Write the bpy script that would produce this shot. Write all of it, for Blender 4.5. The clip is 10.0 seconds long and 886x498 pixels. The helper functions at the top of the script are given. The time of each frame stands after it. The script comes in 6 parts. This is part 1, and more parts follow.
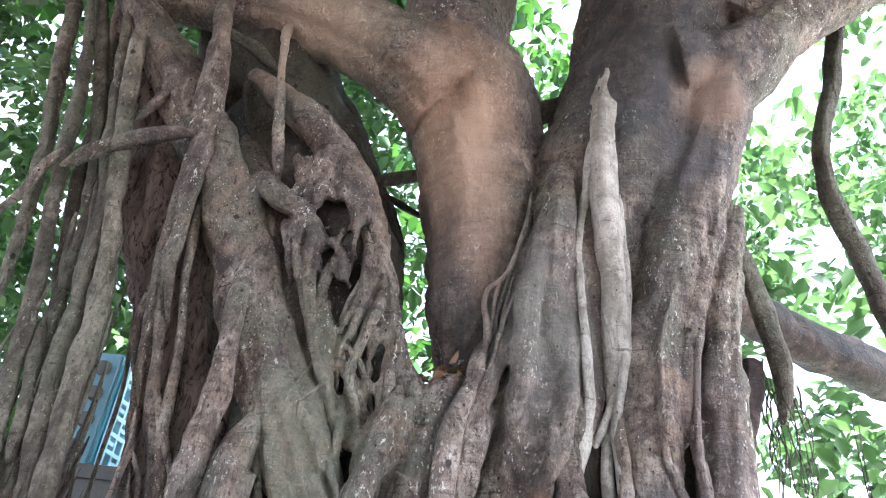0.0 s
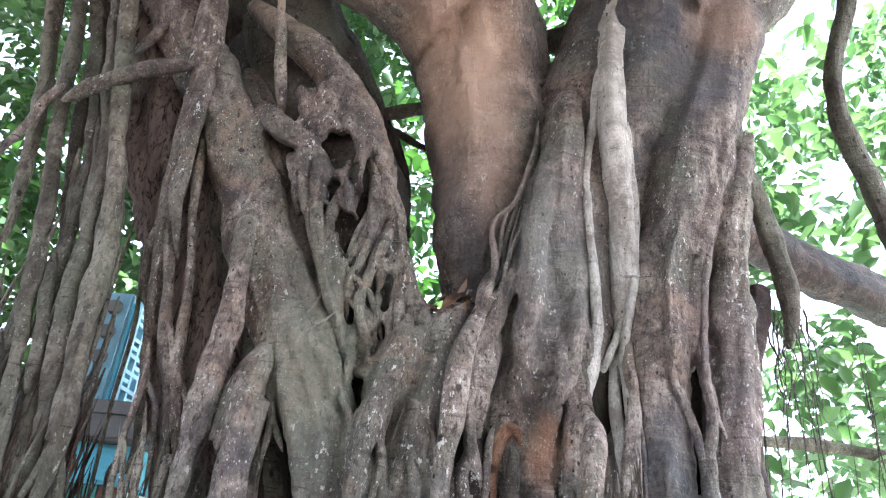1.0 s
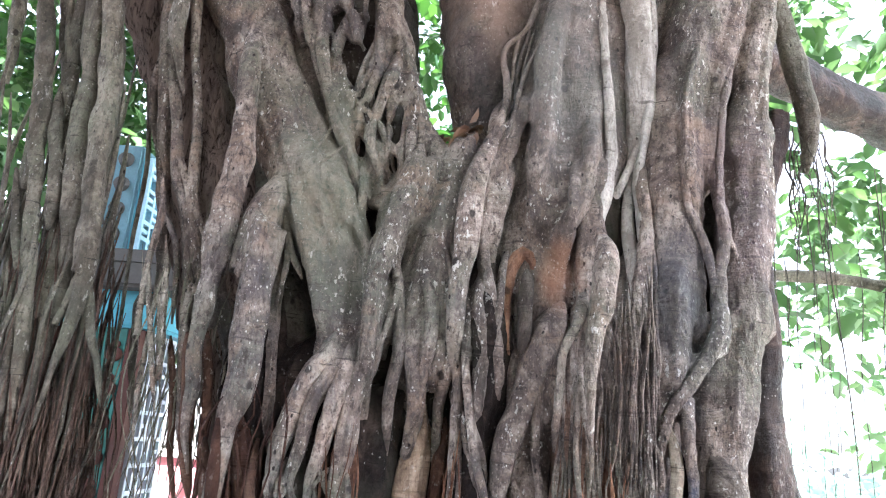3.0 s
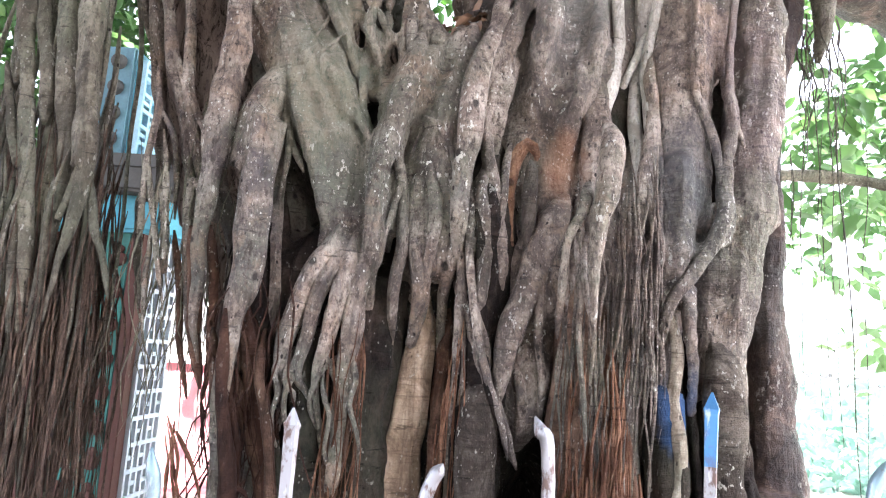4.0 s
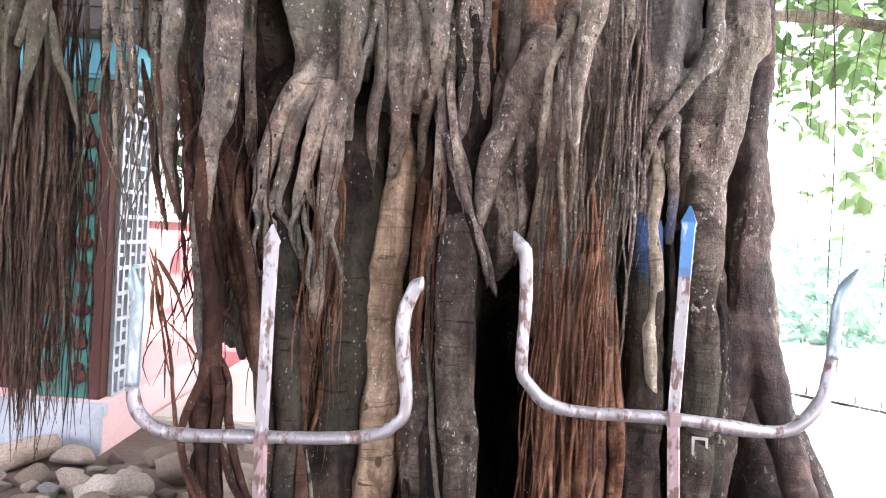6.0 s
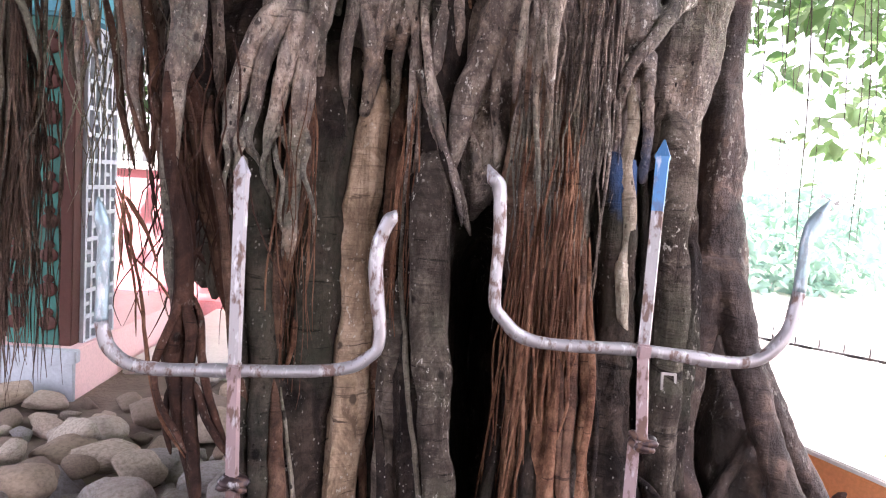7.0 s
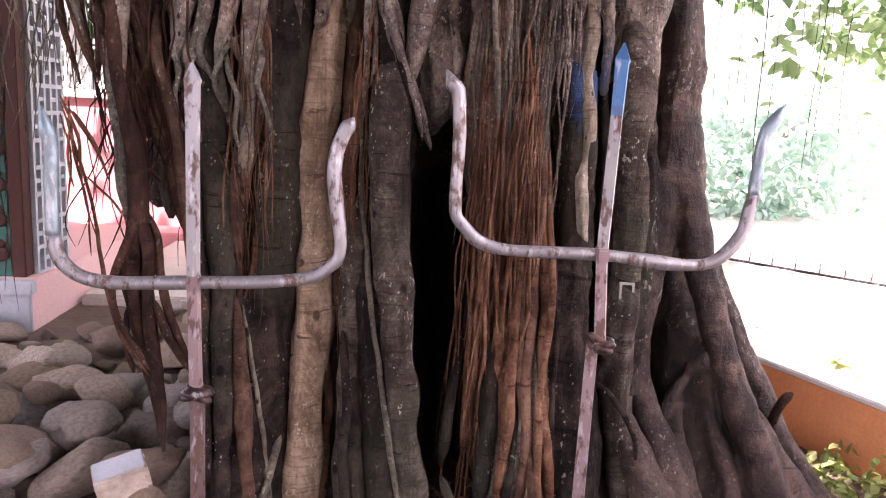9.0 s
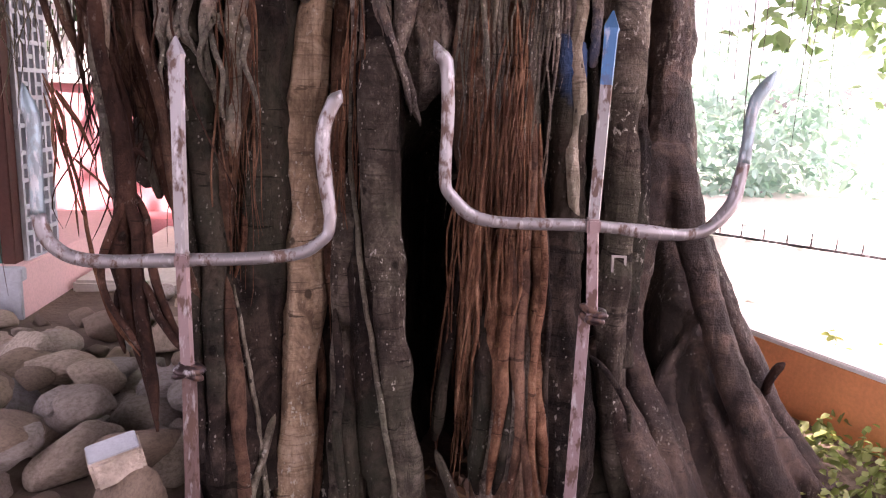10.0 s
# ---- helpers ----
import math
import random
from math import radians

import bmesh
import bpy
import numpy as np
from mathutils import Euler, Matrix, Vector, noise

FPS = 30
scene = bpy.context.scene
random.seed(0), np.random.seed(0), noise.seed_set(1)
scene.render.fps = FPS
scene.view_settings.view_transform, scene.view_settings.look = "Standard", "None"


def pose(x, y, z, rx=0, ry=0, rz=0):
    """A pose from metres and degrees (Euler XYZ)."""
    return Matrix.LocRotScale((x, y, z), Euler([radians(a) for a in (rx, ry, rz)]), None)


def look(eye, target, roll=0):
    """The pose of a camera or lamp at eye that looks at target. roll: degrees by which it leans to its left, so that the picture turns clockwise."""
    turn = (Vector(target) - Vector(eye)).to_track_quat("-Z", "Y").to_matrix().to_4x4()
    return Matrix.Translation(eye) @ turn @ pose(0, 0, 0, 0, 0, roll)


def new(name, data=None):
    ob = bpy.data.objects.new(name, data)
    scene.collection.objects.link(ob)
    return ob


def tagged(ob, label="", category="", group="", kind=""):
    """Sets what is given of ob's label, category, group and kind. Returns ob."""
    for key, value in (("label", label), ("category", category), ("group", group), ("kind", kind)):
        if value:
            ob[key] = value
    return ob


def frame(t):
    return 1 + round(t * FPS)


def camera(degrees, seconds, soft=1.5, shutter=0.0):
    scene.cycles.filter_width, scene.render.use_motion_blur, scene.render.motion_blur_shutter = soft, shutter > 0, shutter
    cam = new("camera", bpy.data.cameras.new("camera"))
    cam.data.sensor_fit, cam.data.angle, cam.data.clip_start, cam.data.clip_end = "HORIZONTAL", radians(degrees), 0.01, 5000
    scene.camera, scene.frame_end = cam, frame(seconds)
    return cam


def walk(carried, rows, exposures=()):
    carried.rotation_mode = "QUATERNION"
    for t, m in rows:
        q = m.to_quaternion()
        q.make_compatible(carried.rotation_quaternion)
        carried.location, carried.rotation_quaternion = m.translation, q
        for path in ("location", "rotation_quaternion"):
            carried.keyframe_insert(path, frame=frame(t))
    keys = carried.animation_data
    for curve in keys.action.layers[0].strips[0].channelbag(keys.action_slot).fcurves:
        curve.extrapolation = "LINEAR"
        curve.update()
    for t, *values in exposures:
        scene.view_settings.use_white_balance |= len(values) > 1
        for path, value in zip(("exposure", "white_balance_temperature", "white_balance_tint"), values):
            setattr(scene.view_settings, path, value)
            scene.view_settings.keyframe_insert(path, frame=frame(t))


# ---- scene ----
cam = camera(63.3, 10.0, soft=1.15)
METRES, EYE, TILT, LEAN, TURN = 0.55, 1.78, 30.5, -5.75, 0.0
ROWS = [
    (0.0, 0.0, 0.0, 0.0, -0.0, -0.0, -0.0),
    (0.5, -0.0057, 0.005, -0.0468, 0.17, -1.96, 0.38),
    (1.0, -0.0244, 0.0061, -0.1028, 0.3, -4.43, 0.81),
    (1.5, -0.0263, 0.0088, -0.1653, 0.52, -6.64, 1.23),
    (2.0, -0.024, 0.0037, -0.2266, 0.77, -9.32, 1.69),
    (2.5, -0.0277, -0.0038, -0.2829, 0.97, -11.98, 2.03),
    (4.0, -0.0642, -0.0322, -0.4936, 0.87, -21.72, 2.62),
    (4.5, -0.0371, -0.0497, -0.569, 1.05, -24.8, 2.95),
    (5.0, -0.0378, -0.0692, -0.6221, 0.88, -27.76, 2.96),
    (5.5, -0.0435, -0.0819, -0.6721, 0.42, -30.07, 2.76),
    (7.0, -0.039, -0.1268, -0.8054, -1.83, -35.83, 1.25),
    (7.5, -0.0353, -0.1414, -0.8274, -2.52, -37.53, 0.66),
    (8.0, -0.0294, -0.1552, -0.8498, -3.28, -38.89, 0.3),
    (8.5, -0.0303, -0.1663, -0.8758, -3.96, -39.96, 0.15),
    (9.0, -0.0288, -0.1862, -0.9001, -4.66, -41.12, 0.2),
    (9.5, -0.0263, -0.2012, -0.9217, -5.31, -41.86, 0.39),
    (10.0, -0.0187, -0.2042, -0.9446, -5.69, -42.42, 0.57),
]
walk(cam, [(t, pose(0, 0, EYE, TILT, LEAN, TURN) @ pose(METRES * x, METRES * y, METRES * z, 90 + pitch, roll, yaw)) for t, x, y, z, yaw, pitch, roll in ROWS],
     exposures=[(0.0, 3.28, 5620, 12), (2.5, 3.43, 5680, 13), (5.0, 3.74, 6260, 18), (7.0, 3.22, 6450, 28), (8.5, 2.88, 6780, 36), (10.0, 2.54, 7060, 45)])

# ---- world, sun ----
world = bpy.data.worlds.new("world")
scene.world = world
world.use_nodes = True
wn, wl = world.node_tree.nodes, world.node_tree.links
sky = wn.new("ShaderNodeTexSky")
sky.sky_type, sky.sun_disc = "NISHITA", False
sky.sun_elevation, sky.sun_rotation = radians(59), radians(158)
sky.air_density, sky.dust_density = 1.0, 4.0
pale = wn.new("ShaderNodeHueSaturation")
pale.inputs["Saturation"].default_value = 0.35
wl.new(sky.outputs[0], pale.inputs["Color"])
wl.new(pale.outputs[0], wn["Background"].inputs[0])
wn["Background"].inputs[1].default_value = 0.15
sun_data = bpy.data.lights.new("sun", "SUN")
sun_data.energy, sun_data.angle, sun_data.color = 5.0, radians(0.6), (1.0, 0.94, 0.86)
sun = new("sun", sun_data)
sun.matrix_world = look((2, -5, 9), (0, 0, 0))


# ---- materials ----
class Nodes:
    """Short ways to wire a procedural material."""

    def __init__(self, name, rough=0.8, spec=0.3):
        self.mat = bpy.data.materials.new(name)
        self.mat.use_nodes = True
        self.n, self.l = self.mat.node_tree.nodes, self.mat.node_tree.links
        self.bsdf = self.n["Principled BSDF"]
        self.bsdf.inputs["Roughness"].default_value = rough
        self.bsdf.inputs["Specular IOR Level"].default_value = spec
        self.co = self.n.new("ShaderNodeTexCoord").outputs["Object"]

    def scaled(self, s):
        m = self.n.new("ShaderNodeMapping")
        m.inputs["Scale"].default_value = s
        self.l.new(self.co, m.inputs[0])
        return m.outputs[0]

    def noise(self, scale, s=(1, 1, 1), detail=5, rough=0.6, dist=0.0):
        t = self.n.new("ShaderNodeTexNoise")
        t.inputs["Scale"].default_value, t.inputs["Detail"].default_value = scale, detail
        t.inputs["Roughness"].default_value, t.inputs["Distortion"].default_value = rough, dist
        self.l.new(self.scaled(s), t.inputs["Vector"])
        return t.outputs["Fac"]

    def cells(self, scale, s=(1, 1, 1), feature="F1"):
        t = self.n.new("ShaderNodeTexVoronoi")
        t.feature = feature
        t.inputs["Scale"].default_value = scale
        self.l.new(self.scaled(s), t.inputs["Vector"])
        return t.outputs["Distance"]

    def ramp(self, fac, *stops):
        r = self.n.new("ShaderNodeValToRGB")
        while len(r.color_ramp.elements) < len(stops):
            r.color_ramp.elements.new(0.5)
        for e, (p, c) in zip(r.color_ramp.elements, stops):
            e.position = p
            e.color = (*c, 1) if isinstance(c, tuple) else (c, c, c, 1)
        self.l.new(fac, r.inputs[0])
        return r.outputs[0]

    def mix(self, fac, a, b, how="MIX"):
        m = self.n.new("ShaderNodeMix")
        m.data_type, m.blend_type = "RGBA", how
        for sock, v in ((m.inputs[0], fac), (m.inputs[6], a), (m.inputs[7], b)):
            if isinstance(v, (int, float)):
                sock.default_value = v
            elif isinstance(v, tuple):
                sock.default_value = (*v, 1)
            else:
                self.l.new(v, sock)
        return m.outputs[2]

    def add(self, a, b, k=1.0):
        m = self.n.new("ShaderNodeMath")
        m.operation = "MULTIPLY_ADD"
        self.l.new(b, m.inputs[0])
        m.inputs[1].default_value = k
        self.l.new(a, m.inputs[2])
        return m.outputs[0]

    def finish(self, colour, height=None, depth=0.01, strength=1.0, rough=None):
        if isinstance(colour, tuple):
            self.bsdf.inputs["Base Color"].default_value = (*colour, 1)
        else:
            self.l.new(colour, self.bsdf.inputs["Base Color"])
        if height is not None:
            b = self.n.new("ShaderNodeBump")
            b.inputs["Strength"].default_value, b.inputs["Distance"].default_value = strength, depth
            self.l.new(height, b.inputs["Height"])
            self.l.new(b.outputs[0], self.bsdf.inputs["Normal"])
        if rough is not None:
            self.l.new(rough, self.bsdf.inputs["Roughness"])
        return self.mat


def bark(name, dark, mid, light, specks=0.5, rings=0.5, rough=0.72, moss=0.45, stains_and_light=(), fine=1.0, spec=0.35):
    """Fig bark: grey-brown, faint rings across, streaks along, pale lichen specks."""
    m = Nodes(name, rough, spec)
    big = m.noise(2.3, detail=4)
    streak = m.noise(7, (2.2, 2.2, 0.45), detail=8, rough=0.7, dist=0.8)
    ring = m.noise(4, (0.5, 0.5, 4.0), detail=6, rough=0.65, dist=1.5)
    blotch = m.noise(7, detail=8, rough=0.68, dist=0.7)
    grain = m.noise(85, (1, 1, 0.7), detail=5, rough=0.7)
    c = m.ramp(blotch, (0.36, dark), (0.5, mid), (0.64, light))
    c = m.mix(m.ramp(streak, (0.38, 0.75), (0.5, 0.0)), c, dark)
    c = m.mix(m.ramp(m.noise(1.5, (1, 1, 0.8), detail=6, rough=0.65, dist=0.8), (0.5, 0.0), (0.62, 0.6)), c, (0.066, 0.07, 0.08) if name == "fig_bark" else tuple(v * 1.1 for v in dark))
    c = m.mix(m.ramp(big, (0.45, 0.0), (0.58, moss)), c, (0.165, 0.18, 0.125))
    c = m.mix(m.ramp(m.noise(3.1, detail=5, rough=0.7, dist=1.0), (0.54, 0.0), (0.64, 0.5)), c, (0.36, 0.25, 0.175) if name == "fig_bark" else light)
    c = m.mix(m.ramp(ring, (0.33, rings), (0.37, 0.0)), c, tuple(v * 0.5 for v in dark))
    if rings > 0.85:
        bands = m.noise(9, (0.35, 0.35, 6.5), detail=5, rough=0.65, dist=1.8)
        c = m.mix(m.ramp(bands, (0.37, 0.5), (0.47, 0.0)), c, dark)
    c = m.mix(m.ramp(grain, (0.34, 0.6 * fine), (0.5, 0.0)), c, dark)
    spots = m.ramp(m.add(m.cells(62, (1, 1, 0.7)), m.noise(80, detail=3), 0.5), (0.38, specks), (0.42, 0.0))
    where = m.ramp(m.noise(5, detail=3), (0.48, 0.0), (0.62, 1.0))
    c = m.mix(m.mix(1.0, spots, where, "MULTIPLY"), c, (0.68, 0.66, 0.6))
    tone = m.ramp(m.n.new("ShaderNodeObjectInfo").outputs["Random"], (0.0, 0.72), (0.5, 1.0), (1.0, 1.22))
    c = m.mix(1.0, c, tone, "MULTIPLY")
    c = m.mix(m.ramp(m.noise(38, (1, 1, 0.5), detail=6, rough=0.75), (0.36, 0.7 * fine), (0.47, 0.0)), c, tuple(v * 0.7 for v in dark))
    c = m.mix(m.ramp(m.noise(110, (1, 1, 0.8), detail=3), (0.6, 0.0), (0.7, 0.25 * fine)), c, tuple(min(0.7, v * 1.45) for v in light))
    pits = m.ramp(m.add(m.cells(24, (1, 1, 0.55)), m.noise(50), 0.2), (0.17, 0.85 * fine), (0.21, 0.0))
    c = m.mix(pits, c, tuple(v * 0.3 for v in dark))
    scar = m.ramp(m.noise(9, (0.7, 0.7, 6.0), detail=4, rough=0.6, dist=0.6), (0.33, 0.65), (0.355, 0.0))
    c = m.mix(scar, c, tuple(v * 0.4 for v in dark))
    knots = m.ramp(m.add(m.cells(7, (1, 1, 0.8)), m.noise(30), 0.12), (0.13, 0.9), (0.17, 0.0))
    c = m.mix(knots, c, tuple(v * 0.35 for v in dark))
    crust = m.ramp(m.noise(60, (1, 1, 0.6), detail=4, rough=0.6), (0.6, 0.0), (0.63, specks))
    c = m.mix(m.mix(1.0, crust, m.ramp(m.noise(6, (1, 1, 0.5), detail=4), (0.54, 0.0), (0.6, 1.0)), "MULTIPLY"), c, (0.6, 0.58, 0.52))
    # real marks, and the light and shade painted on the central limb
    for place, squash, edge, stain, amount in stains_and_light:
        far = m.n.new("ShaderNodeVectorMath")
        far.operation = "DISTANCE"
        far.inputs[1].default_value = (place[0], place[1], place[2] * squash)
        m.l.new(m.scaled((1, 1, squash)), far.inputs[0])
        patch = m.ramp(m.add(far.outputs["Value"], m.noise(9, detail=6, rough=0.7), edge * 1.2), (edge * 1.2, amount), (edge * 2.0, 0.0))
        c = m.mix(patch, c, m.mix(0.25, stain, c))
    h = m.add(m.add(m.add(m.add(streak, ring, 0.5), blotch, 0.7), grain, 0.4), pits, -0.3)
    return m.finish(c, h, 0.012 + 0.018 * fine, 1.0)


def make_rough_bark():
    m = Nodes("rough_bark", 0.9, 0.15)
    plates = m.noise(26, (1.2, 1.2, 0.4), detail=7, rough=0.75, dist=1.5)
    wob = m.noise(30, (1, 1, 0.4), detail=6, rough=0.7)
    c = m.ramp(m.noise(12, (1.5, 1.5, 0.4)), (0.3, (0.13, 0.095, 0.08)), (0.7, (0.34, 0.26, 0.21)))
    c = m.mix(m.ramp(plates, (0.38, 0.95), (0.5, 0.0)), c, (0.02, 0.013, 0.01))
    h = m.add(m.ramp(plates, (0.35, 0.0), (0.6, 1.0)), wob, 0.8)
    return m.finish(c, h, 0.02, 1.0)


# marks on the bark, some with light or shade painted in: place, squash along z, size, colour, strength
STAINS_AND_LIGHT = (
    ((0.66, 2.42, 1.42), 0.6, 0.07, (0.05, 0.13, 0.3), 0.7),
    # next two darken the limb's base and left side: its shadow side, painted
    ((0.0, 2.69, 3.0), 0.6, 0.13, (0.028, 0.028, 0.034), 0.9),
    ((-0.17, 2.75, 3.45), 0.35, 0.13, (0.09, 0.086, 0.086), 0.75),
    ((1.18, 2.53, 4.46), 1.0, 0.03, (0.02, 0.02, 0.022), 0.9),
    ((0.92, 2.6, 4.27), 0.8, 0.045, (0.52, 0.48, 0.43), 0.7),
    # painted highlight down the middle of the limb
    ((-0.07, 2.65, 3.93), 0.3, 0.085, (0.62, 0.47, 0.36), 0.8),
    ((-0.2, 2.6, 4.0), 0.5, 0.3, (0.5, 0.33, 0.225), 0.8),
    # upper left limb painted paler where light falls on it
    ((-0.95, 2.55, 4.55), 0.8, 0.35, (0.52, 0.4, 0.3), 0.75),
    ((0.02, 2.58, 3.5), 0.25, 0.12, (0.46, 0.32, 0.24), 0.7),
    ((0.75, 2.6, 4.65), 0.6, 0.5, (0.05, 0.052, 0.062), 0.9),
    ((0.93, 2.6, 3.95), 0.6, 0.14, (0.09, 0.085, 0.088), 0.7),
    ((-0.56, 2.52, 2.47), 0.5, 0.2, (0.2, 0.215, 0.15), 0.7),
    ((0.27, 2.48, 2.2), 0.7, 0.075, (0.36, 0.17, 0.09), 0.8),
    ((0.3, 2.55, 3.0), 0.5, 0.22, (0.24, 0.24, 0.225), 0.5),
    ((1.04, 2.55, 4.25), 0.8, 0.15, (0.42, 0.29, 0.21), 0.7),
    ((0.9, 2.54, 2.6), 0.3, 0.12, (0.17, 0.125, 0.13), 0.6),
    ((0.68, 2.48, 2.1), 0.4, 0.12, (0.085, 0.09, 0.1), 0.7),
)
BARK = {
    "b": bark("fig_bark", (0.068, 0.051, 0.043), (0.24, 0.186, 0.152), (0.47, 0.4, 0.335), 0.9, stains_and_light=STAINS_AND_LIGHT, fine=1.3),
    # brown bark of the foot; the fall-off of light near the ground is painted in
    "k": bark("shade_toned_foot_bark", (0.008, 0.0065, 0.0065), (0.023, 0.0168, 0.0147), (0.068, 0.05, 0.04), 0.3, 0.7, 0.75, 0.15, STAINS_AND_LIGHT[:1], 0.5, 0.08),
    "w": bark("pale_rib_bark", (0.3, 0.27, 0.23), (0.62, 0.58, 0.51), (0.76, 0.72, 0.65), 0.9, 0.3, 0.75, 0.1),
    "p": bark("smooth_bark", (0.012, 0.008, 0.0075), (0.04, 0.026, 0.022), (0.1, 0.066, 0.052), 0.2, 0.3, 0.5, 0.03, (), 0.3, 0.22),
    # dark copy of the bark: shade behind and between roots is in its colour
    "d": bark("shade_painted_bark", (0.03, 0.022, 0.018), (0.065, 0.05, 0.04), (0.12, 0.098, 0.08), 0.3, 0.4, 0.85),
    "h": bark("hanging_root_bark", (0.055, 0.046, 0.034), (0.145, 0.125, 0.092), (0.27, 0.24, 0.19), 0.4, 0.35, 0.8),
    "l": bark("pale_flaky_bark", (0.2, 0.16, 0.12), (0.36, 0.3, 0.23), (0.55, 0.49, 0.4), 0.8, 0.7, 0.85),
    "o": bark("orange_wound", (0.14, 0.065, 0.036), (0.32, 0.165, 0.092), (0.48, 0.3, 0.19), 0.1, 0.4, 0.7, 0.0),
    "f": bark("reddish_root", (0.06, 0.026, 0.016), (0.165, 0.08, 0.048), (0.31, 0.175, 0.11), 0.1, 0.2, 0.8, 0.0, (), 0.6, 0.12),
    "t": bark("tan_ringed_bark", (0.14, 0.094, 0.064), (0.38, 0.27, 0.185), (0.55, 0.42, 0.31), 0.5, 1.0, 0.7, 0.05, (), 0.5, 0.15),
    "c": bark("curtain_root", (0.042, 0.026, 0.019), (0.1, 0.062, 0.045), (0.18, 0.122, 0.088), 0.1, 0.2, 0.85, 0.0),
    "y": bark("lichen_ringed_bark", (0.026, 0.02, 0.017), (0.075, 0.058, 0.047), (0.2, 0.17, 0.14), 0.55, 1.0, 0.8, 0.2, STAINS_AND_LIGHT[:1], 0.6, 0.12),
    "g": bark("red_brown_root", (0.034, 0.017, 0.012), (0.1, 0.05, 0.033), (0.2, 0.115, 0.078), 0.25, 0.4, 0.7, 0.05, (), 0.5, 0.15),
    # red-brown root darkened in its colour, as if seen against the light
    "v": bark("backlit_red_root", (0.018, 0.008, 0.006), (0.048, 0.022, 0.015), (0.1, 0.05, 0.034), 0.1, 0.3, 0.75, 0.0, (), 0.5, 0.15),
    "s": bark("brown_column_bark", (0.05, 0.03, 0.021), (0.14, 0.086, 0.06), (0.26, 0.175, 0.125), 0.3, 0.4, 0.75, 0.0, (), 0.7, 0.15),
    "r": make_rough_bark(),
}


def make_leaf(name, a, b, glow, through_colour=(0.13, 0.34, 0.04)):
    m = Nodes(name, 0.45, 0.4)
    tone = m.n.new("ShaderNodeNewGeometry").outputs["Random Per Island"]
    c = m.ramp(tone, (0.0, a), (1.0, b))
    m.finish(c)
    tr = m.n.new("ShaderNodeBsdfTranslucent")
    lit = m.mix(1.0, c, (1.0, 1.0, 0.5), "MULTIPLY")
    m.l.new(m.mix(0.35, lit, through_colour), tr.inputs[0])
    mx = m.n.new("ShaderNodeMixShader")
    mx.inputs[0].default_value = glow
    m.l.new(m.bsdf.outputs[0], mx.inputs[1])
    m.l.new(tr.outputs[0], mx.inputs[2])
    m.l.new(mx.outputs[0], m.n["Material Output"].inputs[0])
    return m.mat


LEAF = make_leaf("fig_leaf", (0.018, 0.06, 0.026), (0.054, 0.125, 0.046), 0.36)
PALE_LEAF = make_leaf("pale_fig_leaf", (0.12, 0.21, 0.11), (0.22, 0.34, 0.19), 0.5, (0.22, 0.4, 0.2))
# lit copy of the fig leaf: sunlight is put into its lighter green
SUN_TONED_LEAF = make_leaf("sun_toned_fig_leaf", (0.036, 0.085, 0.038), (0.085, 0.16, 0.062), 0.42, (0.17, 0.34, 0.11))
# haze and glare over the far bushes are put into this pale leaf colour
HAZY_HEDGE_LEAF = make_leaf("hazy_hedge_leaf", (0.32, 0.5, 0.46), (0.5, 0.68, 0.64), 0.25, (0.4, 0.6, 0.52))
DEAD_LEAF = make_leaf("dead_leaf", (0.09, 0.045, 0.028), (0.17, 0.1, 0.06), 0.05)
WEED = make_leaf("weed_leaf", (0.14, 0.2, 0.06), (0.28, 0.31, 0.12), 0.35, (0.28, 0.4, 0.1))


def plain(name, colour, dirt=(0.2, 0.17, 0.14), amount=0.4, rough=0.8, grain=60.0, depth=0.003):
    """Painted or rendered masonry, stone, soil: a colour with staining and grain."""
    m = Nodes(name, rough, 0.3)
    stain = m.ramp(m.noise(3.5, (1, 1, 0.7), detail=6, rough=0.7), (0.42, 0.0), (0.7, amount))
    fine = m.noise(grain, detail=5)
    c = m.mix(stain, colour, dirt)
    c = m.mix(m.ramp(fine, (0.35, 0.3), (0.6, 0.0)), c, tuple(v * 0.6 for v in colour))
    return m.finish(c, fine, depth)


PINK = plain("pink_paint", (0.74, 0.31, 0.33), (0.55, 0.36, 0.33), 0.3)
ORANGE = plain("orange_paint", (0.86, 0.36, 0.16), (0.42, 0.17, 0.08), 0.35)
WHITE = plain("white_paint", (0.74, 0.74, 0.72), (0.45, 0.42, 0.38), 0.3)
TEAL = plain("teal_paint", (0.05, 0.19, 0.165), (0.035, 0.06, 0.05), 0.8)
MAROON = plain("maroon_paint", (0.085, 0.034, 0.027), (0.05, 0.035, 0.03), 0.6)
BLUE = plain("blue_paint", (0.1, 0.36, 0.46), (0.07, 0.16, 0.2), 0.5)
# paler copy of the pink: bright light and flare on the plinth painted in
LIT_PINK = plain("lit_pink_paint", (0.78, 0.52, 0.5), (0.6, 0.42, 0.4), 0.3)
FADED = plain("faded_whitewash", (0.34, 0.32, 0.31), (0.14, 0.12, 0.11), 0.8)
LATTICE = plain("lattice_paint", (0.5, 0.55, 0.6), (0.3, 0.32, 0.34), 0.4)
PALE_BLUE = plain("pale_blue_paint", (0.4, 0.62, 0.74), (0.2, 0.36, 0.46), 0.4)
GREYBLUE = plain("grey_blue_paint", (0.46, 0.5, 0.55), (0.2, 0.2, 0.2), 0.5)
TURRET = plain("turret_paint", (0.14, 0.27, 0.33), (0.08, 0.13, 0.15), 0.6)
